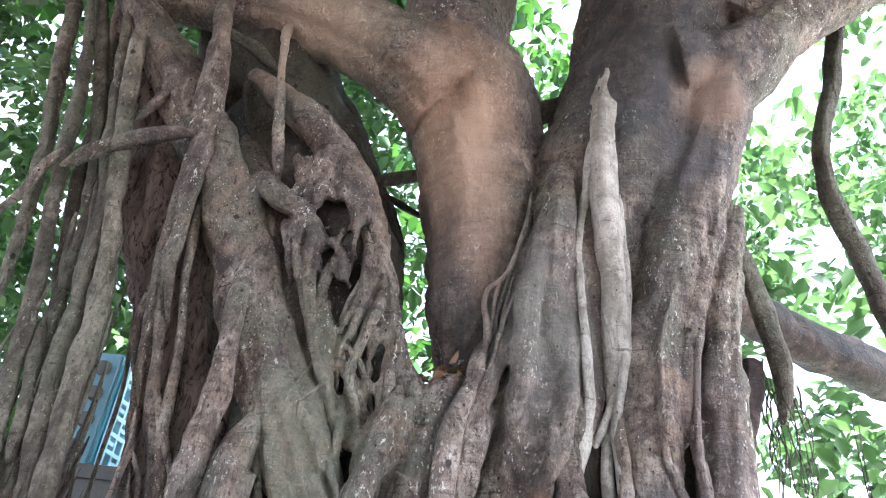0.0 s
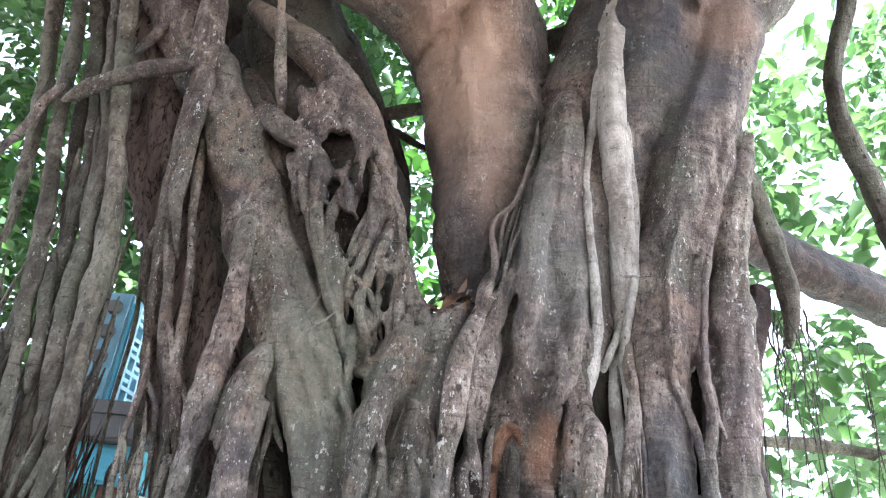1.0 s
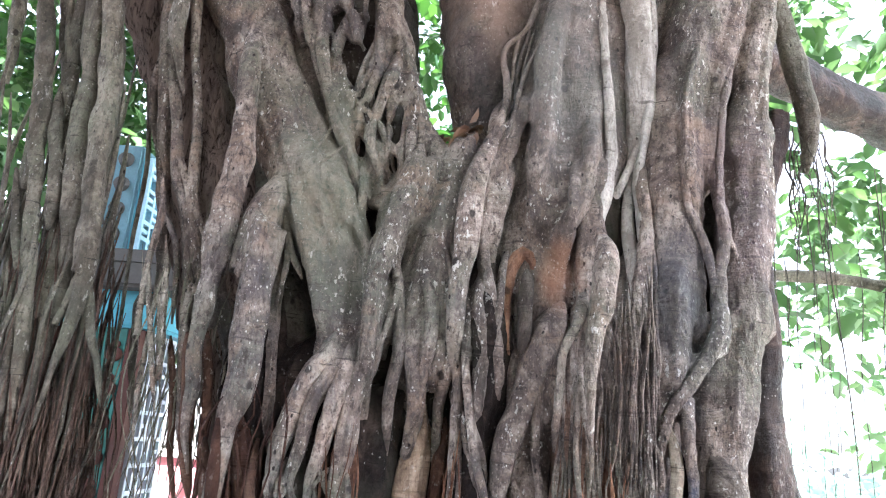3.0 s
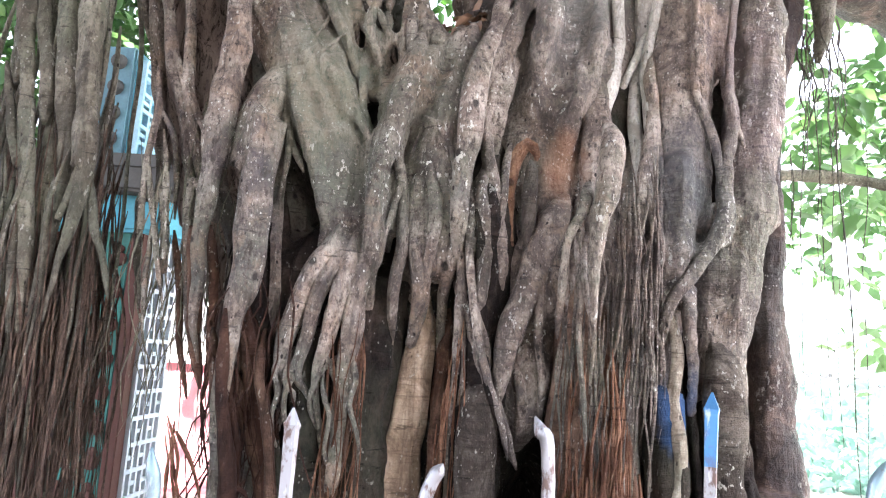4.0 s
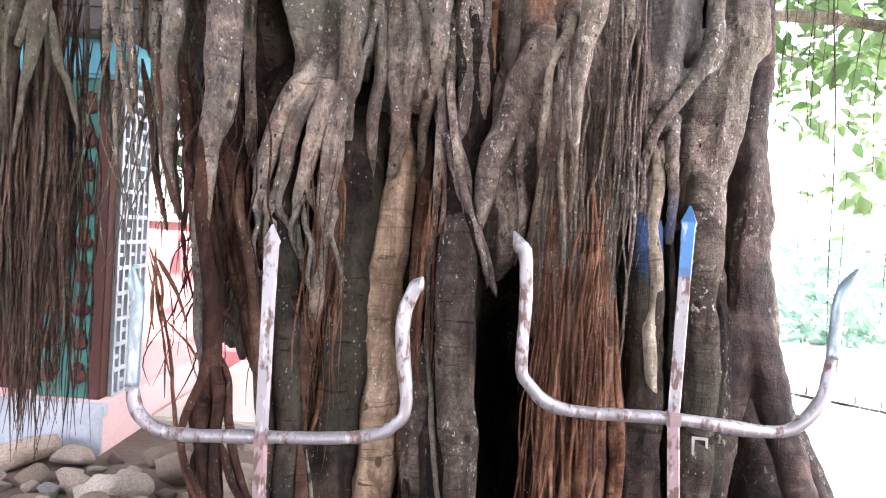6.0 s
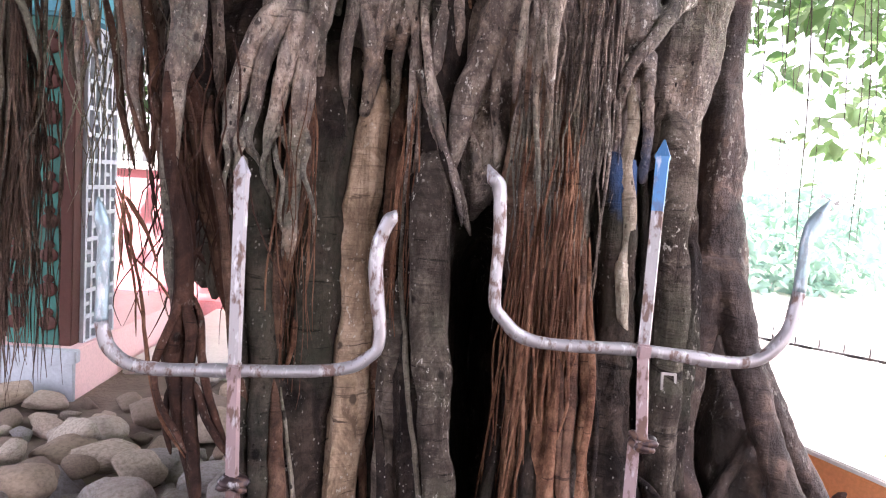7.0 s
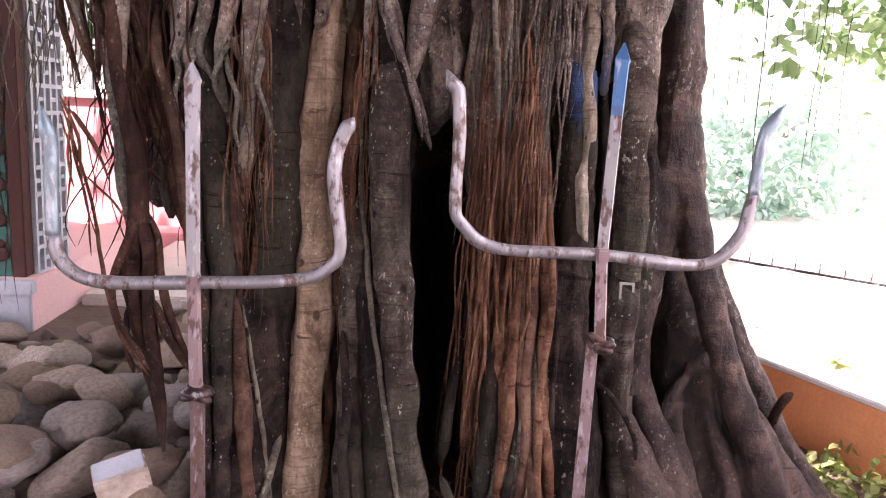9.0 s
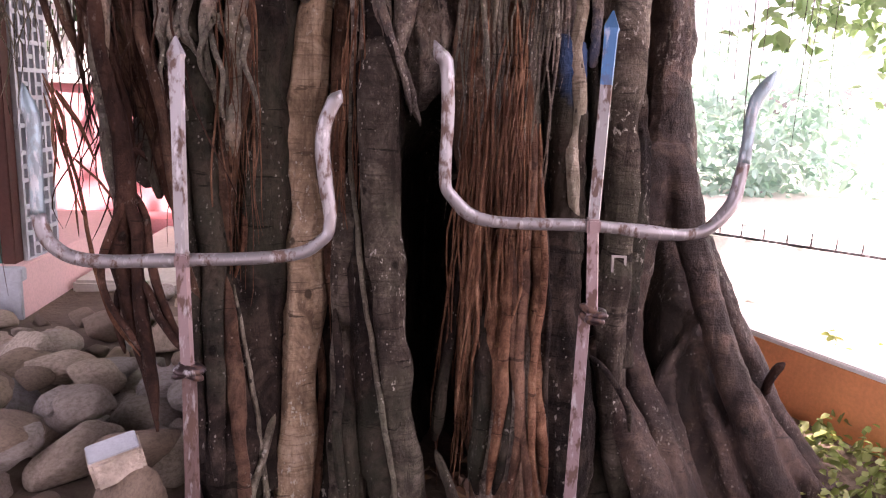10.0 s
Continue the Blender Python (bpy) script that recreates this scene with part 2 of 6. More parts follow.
DARKSTONE = plain("weathered_cornice", (0.1, 0.1, 0.095), (0.05, 0.05, 0.045), 0.6)
SOIL = plain("soil", (0.16, 0.12, 0.095), (0.08, 0.06, 0.047), 0.6, 0.95, 25, 0.02)
PAVING = plain("pale_paving", (0.6, 0.57, 0.53), (0.42, 0.38, 0.33), 0.4, 0.9, 40, 0.004)


def make_stone():
    m = Nodes("field_stone", 0.85, 0.25)
    rnd = m.n.new("ShaderNodeObjectInfo").outputs["Random"]
    base = m.ramp(rnd, (0.0, (0.22, 0.165, 0.135)), (0.35, (0.43, 0.33, 0.25)), (0.6, (0.38, 0.36, 0.36)), (0.8, (0.52, 0.41, 0.32)), (1.0, (0.6, 0.52, 0.44)))
    n1 = m.noise(9, detail=7, rough=0.7)
    n2 = m.noise(70, detail=4)
    c = m.mix(m.ramp(n1, (0.42, 0.0), (0.68, 0.6)), base, (0.13, 0.1, 0.075))
    c = m.mix(m.ramp(n2, (0.58, 0.0), (0.72, 0.2)), c, (0.42, 0.36, 0.3))
    return m.finish(c, m.add(n1, n2, 0.4), 0.015)


STONE = make_stone()


def make_iron(name, paint, rust_amount):
    m = Nodes(name, 0.42, 0.5)
    wear = m.noise(45, (1, 1, 0.5), detail=6, rough=0.6)
    big = m.noise(7, detail=3)
    k = m.ramp(m.add(wear, big, 0.5), (0.78, 0.0), (0.87, rust_amount))
    c = m.mix(k, paint, (0.1, 0.055, 0.04))
    c = m.mix(m.ramp(m.noise(60, (1, 1, 0.3)), (0.56, 0.0), (0.66, 0.5)), c, (0.56, 0.56, 0.6))
    m.l.new(m.ramp(k, (0.0, 0.55), (1.0, 0.05)), m.bsdf.inputs["Metallic"])
    return m.finish(c, wear, 0.0025, 0.7, m.ramp(k, (0.0, 0.38), (1.0, 0.85)))


IRON = make_iron("silver_painted_iron", (0.26, 0.255, 0.27), 0.9)
DULL_IRON = make_iron("dull_rusty_iron", (0.26, 0.195, 0.205), 0.9)
RUST = make_iron("rusted_iron", (0.17, 0.115, 0.11), 0.9)
BLACK_IRON = make_iron("black_iron", (0.02, 0.02, 0.022), 0.3)
CLAMP_IRON = make_iron("blackened_rust", (0.04, 0.026, 0.028), 0.95)
# iron with the blue cast of the bright sky behind it painted in
BACKLIT_IRON = make_iron("backlit_blue_grey_iron", (0.22, 0.31, 0.35), 0.3)
BLUE_IRON = make_iron("blue_daubed_iron", (0.06, 0.18, 0.37), 0.4)


# ---- helpers for shapes ----
def mesh_object(name, verts, faces, mat, parent=None, label="", smooth=True):
    me = bpy.data.meshes.new(name)
    me.from_pydata([tuple(map(float, v)) for v in verts], [], faces)
    me.materials.append(mat)
    me.polygons.foreach_set("use_smooth", [smooth] * len(me.polygons))
    me.update()
    ob = new(name, me)
    if parent is not None:
        ob.parent = parent
    if label:
        ob["label"] = label
    return ob


def part(name, bm, material, parent, label="", smooth=False):
    me = bpy.data.meshes.new(name)
    bm.to_mesh(me)
    bm.free()
    me.materials.append(material)
    me.polygons.foreach_set("use_smooth", [smooth] * len(me.polygons))
    ob = new(name, me)
    ob.parent = parent
    if label:
        ob["label"] = label
    return ob


def spline(points, step):
    """Catmull-Rom through points of any width, in steps of about that length."""
    p = np.array(points, float)
    p = np.vstack([2 * p[0] - p[1], p, 2 * p[-1] - p[-2]])
    out = []
    for i in range(1, len(p) - 2):
        a, b, c, d = p[i - 1], p[i], p[i + 1], p[i + 2]
        n = max(2, int(np.linalg.norm((c - b)[:3]) / step))
        for k in range(n):
            t = k / n
            out.append(0.5 * (2 * b + (c - a) * t + (2 * a - 5 * b + 4 * c - d) * t * t + (3 * b - a - 3 * c + d) * t ** 3))
    out.append(p[-2])
    return np.array(out)


def tube(points, sides=10, step=0.03, lump=0.12, seed=0, pointed=True, verts=None, faces=None, flute=0.0):
    """A lumpy, tapering tube along points (x, y, z, radius), closed at both ends."""
    verts = [] if verts is None else verts
    faces = [] if faces is None else faces
    q = spline(points, step)
    q[:, 3] = np.maximum(q[:, 3], 0.0015)
    if lump:
        for i in range(len(q)):
            p = Vector((q[i, 2] * 5.5, seed * 2.3, q[i, 0] * 5.5))
            amp = min(q[i, 3] * 0.45, 0.014)
            q[i, 0] += amp * noise.noise(p) + 0.004 * noise.noise(p * 3)
            q[i, 1] += 0.7 * amp * noise.noise(p + Vector((7, 3, 1)))
            q[i, 3] *= 1 + (0.2 if q[i, 3] < 0.05 else 0.07) * noise.noise(p * 1.6 + Vector((1, 9, 4)))
    tan = np.gradient(q[:, :3], axis=0)
    tan /= np.linalg.norm(tan, axis=1)[:, None] + 1e-9
    u = np.cross(tan[0], (0.3, 1.0, 0.2))
    u /= np.linalg.norm(u)
    base = len(verts)
    for i in range(len(q)):
        u = u - tan[i] * np.dot(u, tan[i])
        u /= np.linalg.norm(u) + 1e-9
        w = np.cross(tan[i], u)
        r = q[i, 3]
        if pointed:
            e = min(1.0, min(i, len(q) - 1 - i) / (0.16 * len(q)))
            r *= 0.3 + 0.7 * e * (2 - e)
        for k in range(sides):
            a = 2 * math.pi * k / sides
            d = u * math.cos(a) + w * math.sin(a)
            s = 1.0
            if lump:
                c = q[i, :3] + d * r
                s += lump * noise.noise(Vector((c[0] * 9 + seed, c[1] * 9, c[2] * 4)))
                s += lump * 1.6 * noise.noise(Vector((math.cos(a) * 1.4 + seed * 3.1, math.sin(a) * 1.4, q[i, 2] * 1.6)))
            if flute:
                s += flute * (1 - 2.4 * abs(noise.noise(Vector((math.cos(a) * 2.6 + seed, math.sin(a) * 2.6 - seed, q[i, 2] * 0.9)))))
                s += flute * 0.4 * noise.noise(Vector((math.cos(a) * 6 + seed, math.sin(a) * 6, q[i, 2] * 2.2)))
            verts.append(q[i, :3] + d * r * s)
    for i in range(len(q) - 1):
        for k in range(sides):
            a, b = base + i * sides + k, base + i * sides + (k + 1) % sides
            faces.append((a, b, b + sides, a + sides))
    faces.append(tuple(range(base + sides - 1, base - 1, -1)))
    end = base + (len(q) - 1) * sides
    faces.append(tuple(range(end, end + sides)))
    return verts, faces


def box(bm, x0, x1, y0, y1, z0, z1, bevel=0.0):
    m = Matrix.Translation(((x0 + x1) / 2, (y0 + y1) / 2, (z0 + z1) / 2)) @ Matrix.Diagonal((x1 - x0, y1 - y0, z1 - z0, 1))
    made = bmesh.ops.create_cube(bm, size=1, matrix=m)
    if bevel:
        edges = list({e for v in made["verts"] for e in v.link_edges})
        bmesh.ops.bevel(bm, geom=edges, offset=bevel, segments=2, affect="EDGES")
    return bm


# ---- ground ----
def ground_height(x, y):
    return 0.03 * noise.noise(Vector((x * 0.9, y * 0.9, 0))) + 0.012 * noise.noise(Vector((x * 5, y * 5, 3)))


def build_ground():
    ax = np.concatenate([np.linspace(-400, -7, 8), np.linspace(-6, 6, 90), np.linspace(7, 400, 8)])
    ay = np.concatenate([np.linspace(-400, -5, 8), np.linspace(-4, 7, 84), np.linspace(8, 400, 8)])
    verts = [(x, y, (ground_height(x, y) if abs(x) < 6.5 and -4.5 < y < 7.5 else 0.0) - (0.02 if x > 1.9 else 0)) for y in ay for x in ax]
    n = len(ax)
    faces = [(j * n + i, j * n + i + 1, (j + 1) * n + i + 1, (j + 1) * n + i) for j in range(len(ay) - 1) for i in range(n - 1)]
    g = mesh_object("ground", verts, faces, SOIL)
    tagged(g, "trodden brown soil under the tree", "ground", kind="structure")


build_ground()

# ---- the fig tree ----
fig = tagged(new("fig_tree"), "old strangler fig with fused grey-brown roots and hanging aerial roots", "tree")
mass_verts, mass_faces, foot_verts, foot_faces, leg_verts, leg_faces = [], [], [], [], [], []
root_count = [0]


def mass(mat, pts):
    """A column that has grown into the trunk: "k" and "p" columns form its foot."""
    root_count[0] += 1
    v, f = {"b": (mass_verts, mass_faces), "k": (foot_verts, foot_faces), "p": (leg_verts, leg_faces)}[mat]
    wide = max(p[3] for p in pts) > 0.17
    tube(pts, 44, 0.03, 0.08 if wide or mat == "p" else 0.16, root_count[0] * 1.7, False, v, f, 0.05 if wide or mat == "p" else 0.14)


ROOT_WORDS = {"b": "grey-brown bark", "p": "dark smooth bark", "d": "bark with shade painted into its dark colour", "h": "olive-grey hanging root", "l": "pale flaking bark", "w": "pale grey lichen-crusted root",
              "o": "orange healed wound", "r": "dark cracked bark of the strangled host trunk", "f": "reddish-brown root", "k": "dark brown bark with shade painted into its tone", "t": "tan root ringed with dark lines", "s": "warm brown fluted column", "g": "red-brown root", "v": "red-brown stilt root, backlit shade painted into its colour", "y": "grey bark crusted with pale lichen"}


def root(mat, pts):
    """One aerial root, limb or graft that can be followed by eye, or an added dark backing."""
    root_count[0] += 1
    thick = max(p[3] for p in pts)
    v, f = tube(pts, 24 if thick > 0.05 else 14 if thick > 0.02 else 9, 0.025 if thick > 0.03 else 0.02, 0.2 if thick > 0.012 else 0.12, root_count[0] * 1.7, True, None, None, 0.13 if thick > 0.018 else 0.0)
    return mesh_object("host_trunk" if mat == "r" else "aerial_root", v, f, BARK[mat], fig, ROOT_WORDS[mat])


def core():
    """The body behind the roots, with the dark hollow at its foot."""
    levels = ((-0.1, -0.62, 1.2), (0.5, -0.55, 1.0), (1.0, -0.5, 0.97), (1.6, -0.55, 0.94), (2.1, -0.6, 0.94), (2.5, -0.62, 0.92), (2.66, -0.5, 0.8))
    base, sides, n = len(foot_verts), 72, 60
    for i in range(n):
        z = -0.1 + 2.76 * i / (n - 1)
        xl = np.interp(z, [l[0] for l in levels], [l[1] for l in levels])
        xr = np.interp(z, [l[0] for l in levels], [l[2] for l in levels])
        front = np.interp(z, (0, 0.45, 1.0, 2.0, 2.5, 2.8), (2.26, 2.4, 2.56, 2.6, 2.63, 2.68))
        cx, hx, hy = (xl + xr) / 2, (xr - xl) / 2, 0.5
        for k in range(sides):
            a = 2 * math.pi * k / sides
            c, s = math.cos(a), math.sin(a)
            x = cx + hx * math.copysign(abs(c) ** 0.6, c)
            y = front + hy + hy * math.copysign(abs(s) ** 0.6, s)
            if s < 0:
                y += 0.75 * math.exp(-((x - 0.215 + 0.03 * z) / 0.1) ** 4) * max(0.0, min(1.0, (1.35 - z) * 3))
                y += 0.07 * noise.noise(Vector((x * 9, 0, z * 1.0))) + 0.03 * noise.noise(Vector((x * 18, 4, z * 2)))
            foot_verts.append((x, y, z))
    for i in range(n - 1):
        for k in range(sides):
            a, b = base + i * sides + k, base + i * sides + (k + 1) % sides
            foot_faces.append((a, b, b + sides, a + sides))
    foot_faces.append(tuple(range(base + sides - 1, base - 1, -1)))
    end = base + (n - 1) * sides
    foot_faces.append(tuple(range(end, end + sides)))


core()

# a net of grown-together roots with holes between them: outline (x, z) and holes (x, z, half width, half height)
NET_EDGE = ((-0.86, 3.69), (-0.69, 3.80), (-0.50, 3.50), (-0.37, 3.20), (-0.26, 2.80), (-0.18, 2.57), (-0.26, 2.43), (-0.41, 2.42), (-0.55, 2.62), (-0.68, 2.95), (-0.80, 3.27))
NET_HOLES = ((-0.644, 3.401, 0.080, 0.093), (-0.626, 3.214, 0.038, 0.067), (-0.596, 3.081, 0.041, 0.059), (-0.494, 3.131, 0.026, 0.104), (-0.540, 2.989, 0.036, 0.098), (-0.596, 2.917, 0.024, 0.064), (-0.482, 3.323, 0.030, 0.157), (-0.492, 2.663, 0.023, 0.069), (-0.429, 2.744, 0.035, 0.118), (-0.354, 2.561, 0.026, 0.086), (-0.657, 3.088, 0.019, 0.067), (-0.555, 3.293, 0.023, 0.054), (-0.438, 2.904, 0.022, 0.070), (-0.384, 3.089, 0.019, 0.110), (-0.488, 2.861, 0.018, 0.054), (-0.353, 2.790, 0.020, 0.115))


def root_net():
    """A plate of small blocks, left out at the holes; the fusing step makes one web of it."""
    s, n = 0.011, len(NET_EDGE)
    for i in range(-86, -16):
        for j in range(200, 380):
            x, z = i * s, j * s
            inside = False
            for k in range(n):
                (x0, z0), (x1, z1) = NET_EDGE[k], NET_EDGE[(k + 1) % n]
                if (z0 > z) != (z1 > z) and x < (x1 - x0) * (z - z0) / (z1 - z0) + x0:
                    inside = not inside
            if not inside:
                continue
            wob = Vector((x * 14, z * 8, 0))
            hx, hz = x + 0.012 * noise.noise(wob), z + 0.02 * noise.noise(wob + Vector((5, 5, 5)))
            if any(((hx - a) / w) ** 2 + ((hz - b) / h) ** 2 < 1.1 for a, b, w, h in NET_HOLES):
                continue
            y = 2.6 - 0.1 * abs(noise.noise(Vector((x * 20 + z * 3, z * 5, 2)))) + (0.0 if z > 2.6 else (z - 2.6) * 0.25)
            b = len(mass_verts)
            for dx, dy, dz in ((-1, 0, -1), (1, 0, -1), (1, 0, 1), (-1, 0, 1), (-1, 1, -1), (1, 1, -1), (1, 1, 1), (-1, 1, 1)):
                mass_verts.append((x + dx * s * 0.56, y + dy * 0.05, z + dz * s * 0.56))
            for f in ((0, 1, 2, 3), (7, 6, 5, 4), (0, 4, 5, 1), (1, 5, 6, 2), (2, 6, 7, 3), (3, 7, 4, 0)):
                mass_faces.append(tuple(b + q for q in f))


root_net()

mass("b", [(-2.099, 2.659, 4.895, 0.078), (-1.742, 2.684, 4.432, 0.11), (-1.469, 2.695, 4.042, 0.125), (-1.238, 2.694, 3.65, 0.124), (-1.02, 2.697, 3.248, 0.135), (-0.841, 2.686, 2.862, 0.137), (-0.688, 2.636, 2.578, 0.133), (-0.654, 2.625, 2.5, 0.139), (-0.533, 2.588, 2.278, 0.118), (-0.463, 2.555, 2.089, 0.099), (-0.452, 2.534, 2.011, 0.081), (-0.456, 2.527, 1.817, 0.085)])
mass("b", [(-0.028, 2.886, 2.764, 0.087), (-0.021, 2.848, 3.122, 0.185), (0.005, 2.904, 3.472, 0.251), (-0.027, 2.947, 3.924, 0.313), (-0.121, 2.967, 4.381, 0.343), (-0.258, 2.943, 4.854, 0.306), (-0.217, 2.935, 5.534, 0.296), (-0.207, 3.042, 6.355, 0.213)])
mass("b", [(-0.206, 2.833, 4.293, 0.249), (-0.477, 2.818, 4.573, 0.228), (-0.879, 2.801, 4.773, 0.203), (-1.287, 2.792, 4.904, 0.191), (-1.686, 2.782, 4.945, 0.176), (-2.098, 2.76, 5.02, 0.146), (-2.693, 2.752, 5.359, 0.136)])
mass("b", [(-0.029, 2.741, 2.736, 0.069), (-0.064, 2.636, 2.635, 0.118), (-0.133, 2.606, 2.418, 0.125), (-0.18, 2.574, 2.134, 0.119), (-0.172, 2.529, 1.857, 0.085), (-0.203, 2.567, 1.838, 0.058), (-0.186, 2.682, 1.647, 0.027)])
mass("b", [(0.226, 2.859, 1.851, 0.043), (0.235, 2.711, 1.985, 0.122), (0.238, 2.73, 2.238, 0.211), (0.256, 2.815, 2.629, 0.261), (0.322, 2.877, 3.013, 0.289), (0.401, 2.898, 3.301, 0.306), (0.563, 2.927, 3.765, 0.344), (0.718, 2.954, 4.222, 0.382), (0.865, 2.982, 4.743, 0.427), (1.002, 3.026, 5.307, 0.494), (1.087, 3.032, 6.131, 0.505), (1.19, 3.103, 7.283, 0.321)])
mass("b", [(0.709, 2.689, 2.184, 0.074), (0.675, 2.582, 2.098, 0.107), (0.677, 2.632, 2.525, 0.115), (0.721, 2.719, 3.038, 0.148), (0.747, 2.721, 3.037, 0.15), (0.881, 2.753, 3.561, 0.178), (1.018, 2.752, 4.021, 0.176), (1.105, 2.758, 4.32, 0.184), (1.269, 2.936, 4.767, 0.128)])
mass("b", [(0.926, 2.795, 4.528, 0.295), (1.204, 2.742, 4.585, 0.219), (1.454, 2.704, 4.858, 0.165), (1.746, 2.684, 5.083, 0.138), (2.116, 2.675, 5.339, 0.126), (2.506, 2.666, 5.559, 0.112)])
mass("b", [(1.285, 2.788, 4.933, 0.185), (1.577, 2.783, 5.322, 0.178), (1.839, 2.765, 5.833, 0.153)])
mass("b", [(1.159, 2.744, 3.736, 0.034), (1.097, 2.719, 3.532, 0.052), (1.051, 2.707, 3.351, 0.065), (1.001, 2.71, 3.058, 0.081), (0.958, 2.688, 2.716, 0.086), (0.996, 2.704, 2.851, 0.083), (0.942, 2.64, 2.437, 0.088), (0.913, 2.611, 2.061, 0.098), (0.874, 2.617, 2.103, 0.102), (0.835, 2.607, 1.846, 0.11), (0.826, 2.576, 1.613, 0.085), (0.829, 2.56, 1.459, 0.075)])
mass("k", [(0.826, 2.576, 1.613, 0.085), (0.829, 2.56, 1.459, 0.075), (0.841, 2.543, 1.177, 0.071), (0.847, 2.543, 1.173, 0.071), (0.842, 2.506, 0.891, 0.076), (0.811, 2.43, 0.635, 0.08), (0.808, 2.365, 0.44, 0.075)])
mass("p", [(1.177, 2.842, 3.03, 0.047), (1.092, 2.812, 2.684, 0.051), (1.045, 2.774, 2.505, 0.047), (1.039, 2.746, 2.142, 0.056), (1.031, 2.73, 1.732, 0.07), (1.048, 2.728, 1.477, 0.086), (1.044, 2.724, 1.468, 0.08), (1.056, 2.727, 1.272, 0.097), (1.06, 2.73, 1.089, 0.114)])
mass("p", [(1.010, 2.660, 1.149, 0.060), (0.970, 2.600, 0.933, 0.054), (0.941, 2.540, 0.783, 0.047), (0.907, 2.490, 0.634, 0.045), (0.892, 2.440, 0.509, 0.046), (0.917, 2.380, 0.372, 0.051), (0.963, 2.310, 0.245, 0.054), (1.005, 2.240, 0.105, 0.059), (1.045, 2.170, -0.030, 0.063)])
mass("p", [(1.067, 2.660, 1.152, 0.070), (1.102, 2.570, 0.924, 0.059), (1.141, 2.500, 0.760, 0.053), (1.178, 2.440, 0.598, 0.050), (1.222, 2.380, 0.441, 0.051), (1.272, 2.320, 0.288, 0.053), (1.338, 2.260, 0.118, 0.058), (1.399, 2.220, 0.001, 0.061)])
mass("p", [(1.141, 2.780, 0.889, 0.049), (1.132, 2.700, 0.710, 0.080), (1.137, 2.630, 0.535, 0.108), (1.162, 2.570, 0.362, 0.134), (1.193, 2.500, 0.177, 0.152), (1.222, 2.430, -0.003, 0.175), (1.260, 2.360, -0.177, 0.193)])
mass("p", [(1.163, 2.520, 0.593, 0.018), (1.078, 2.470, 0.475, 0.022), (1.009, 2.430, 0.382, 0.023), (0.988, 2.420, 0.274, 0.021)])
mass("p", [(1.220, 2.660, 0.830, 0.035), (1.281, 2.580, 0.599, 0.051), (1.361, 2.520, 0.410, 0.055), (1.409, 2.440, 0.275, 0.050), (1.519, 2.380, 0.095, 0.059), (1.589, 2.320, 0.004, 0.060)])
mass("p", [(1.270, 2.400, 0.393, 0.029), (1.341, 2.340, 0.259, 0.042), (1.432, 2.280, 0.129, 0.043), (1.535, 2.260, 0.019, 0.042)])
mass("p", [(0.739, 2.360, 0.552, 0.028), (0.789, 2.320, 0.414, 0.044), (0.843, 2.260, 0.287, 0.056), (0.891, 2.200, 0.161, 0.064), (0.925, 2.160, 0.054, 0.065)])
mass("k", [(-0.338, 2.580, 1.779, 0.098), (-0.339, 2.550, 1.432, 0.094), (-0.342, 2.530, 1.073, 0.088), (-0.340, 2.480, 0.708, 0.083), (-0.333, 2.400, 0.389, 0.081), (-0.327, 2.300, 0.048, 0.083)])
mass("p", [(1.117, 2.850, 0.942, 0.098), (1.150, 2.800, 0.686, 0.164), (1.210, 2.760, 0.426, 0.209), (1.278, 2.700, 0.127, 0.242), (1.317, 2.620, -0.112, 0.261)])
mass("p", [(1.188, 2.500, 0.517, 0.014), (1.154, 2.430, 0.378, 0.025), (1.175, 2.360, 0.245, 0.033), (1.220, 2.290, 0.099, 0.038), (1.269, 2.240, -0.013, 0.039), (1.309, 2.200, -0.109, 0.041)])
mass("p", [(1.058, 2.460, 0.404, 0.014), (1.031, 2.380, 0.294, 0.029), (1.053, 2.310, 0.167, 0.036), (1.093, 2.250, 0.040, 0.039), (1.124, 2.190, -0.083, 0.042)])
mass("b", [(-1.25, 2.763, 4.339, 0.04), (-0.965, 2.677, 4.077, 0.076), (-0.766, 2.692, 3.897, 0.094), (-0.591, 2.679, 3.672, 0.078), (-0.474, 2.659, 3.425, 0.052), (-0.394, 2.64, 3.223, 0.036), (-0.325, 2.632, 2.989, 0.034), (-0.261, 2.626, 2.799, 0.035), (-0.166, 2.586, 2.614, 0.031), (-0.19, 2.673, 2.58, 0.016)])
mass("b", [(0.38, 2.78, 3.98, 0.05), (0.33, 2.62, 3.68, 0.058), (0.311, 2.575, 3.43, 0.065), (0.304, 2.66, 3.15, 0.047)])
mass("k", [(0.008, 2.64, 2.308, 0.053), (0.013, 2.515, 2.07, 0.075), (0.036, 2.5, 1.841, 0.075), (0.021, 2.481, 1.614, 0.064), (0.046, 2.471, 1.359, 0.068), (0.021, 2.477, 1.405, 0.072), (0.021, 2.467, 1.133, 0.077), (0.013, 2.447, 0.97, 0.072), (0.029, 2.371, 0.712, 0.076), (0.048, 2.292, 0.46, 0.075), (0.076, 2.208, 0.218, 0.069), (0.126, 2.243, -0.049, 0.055)])
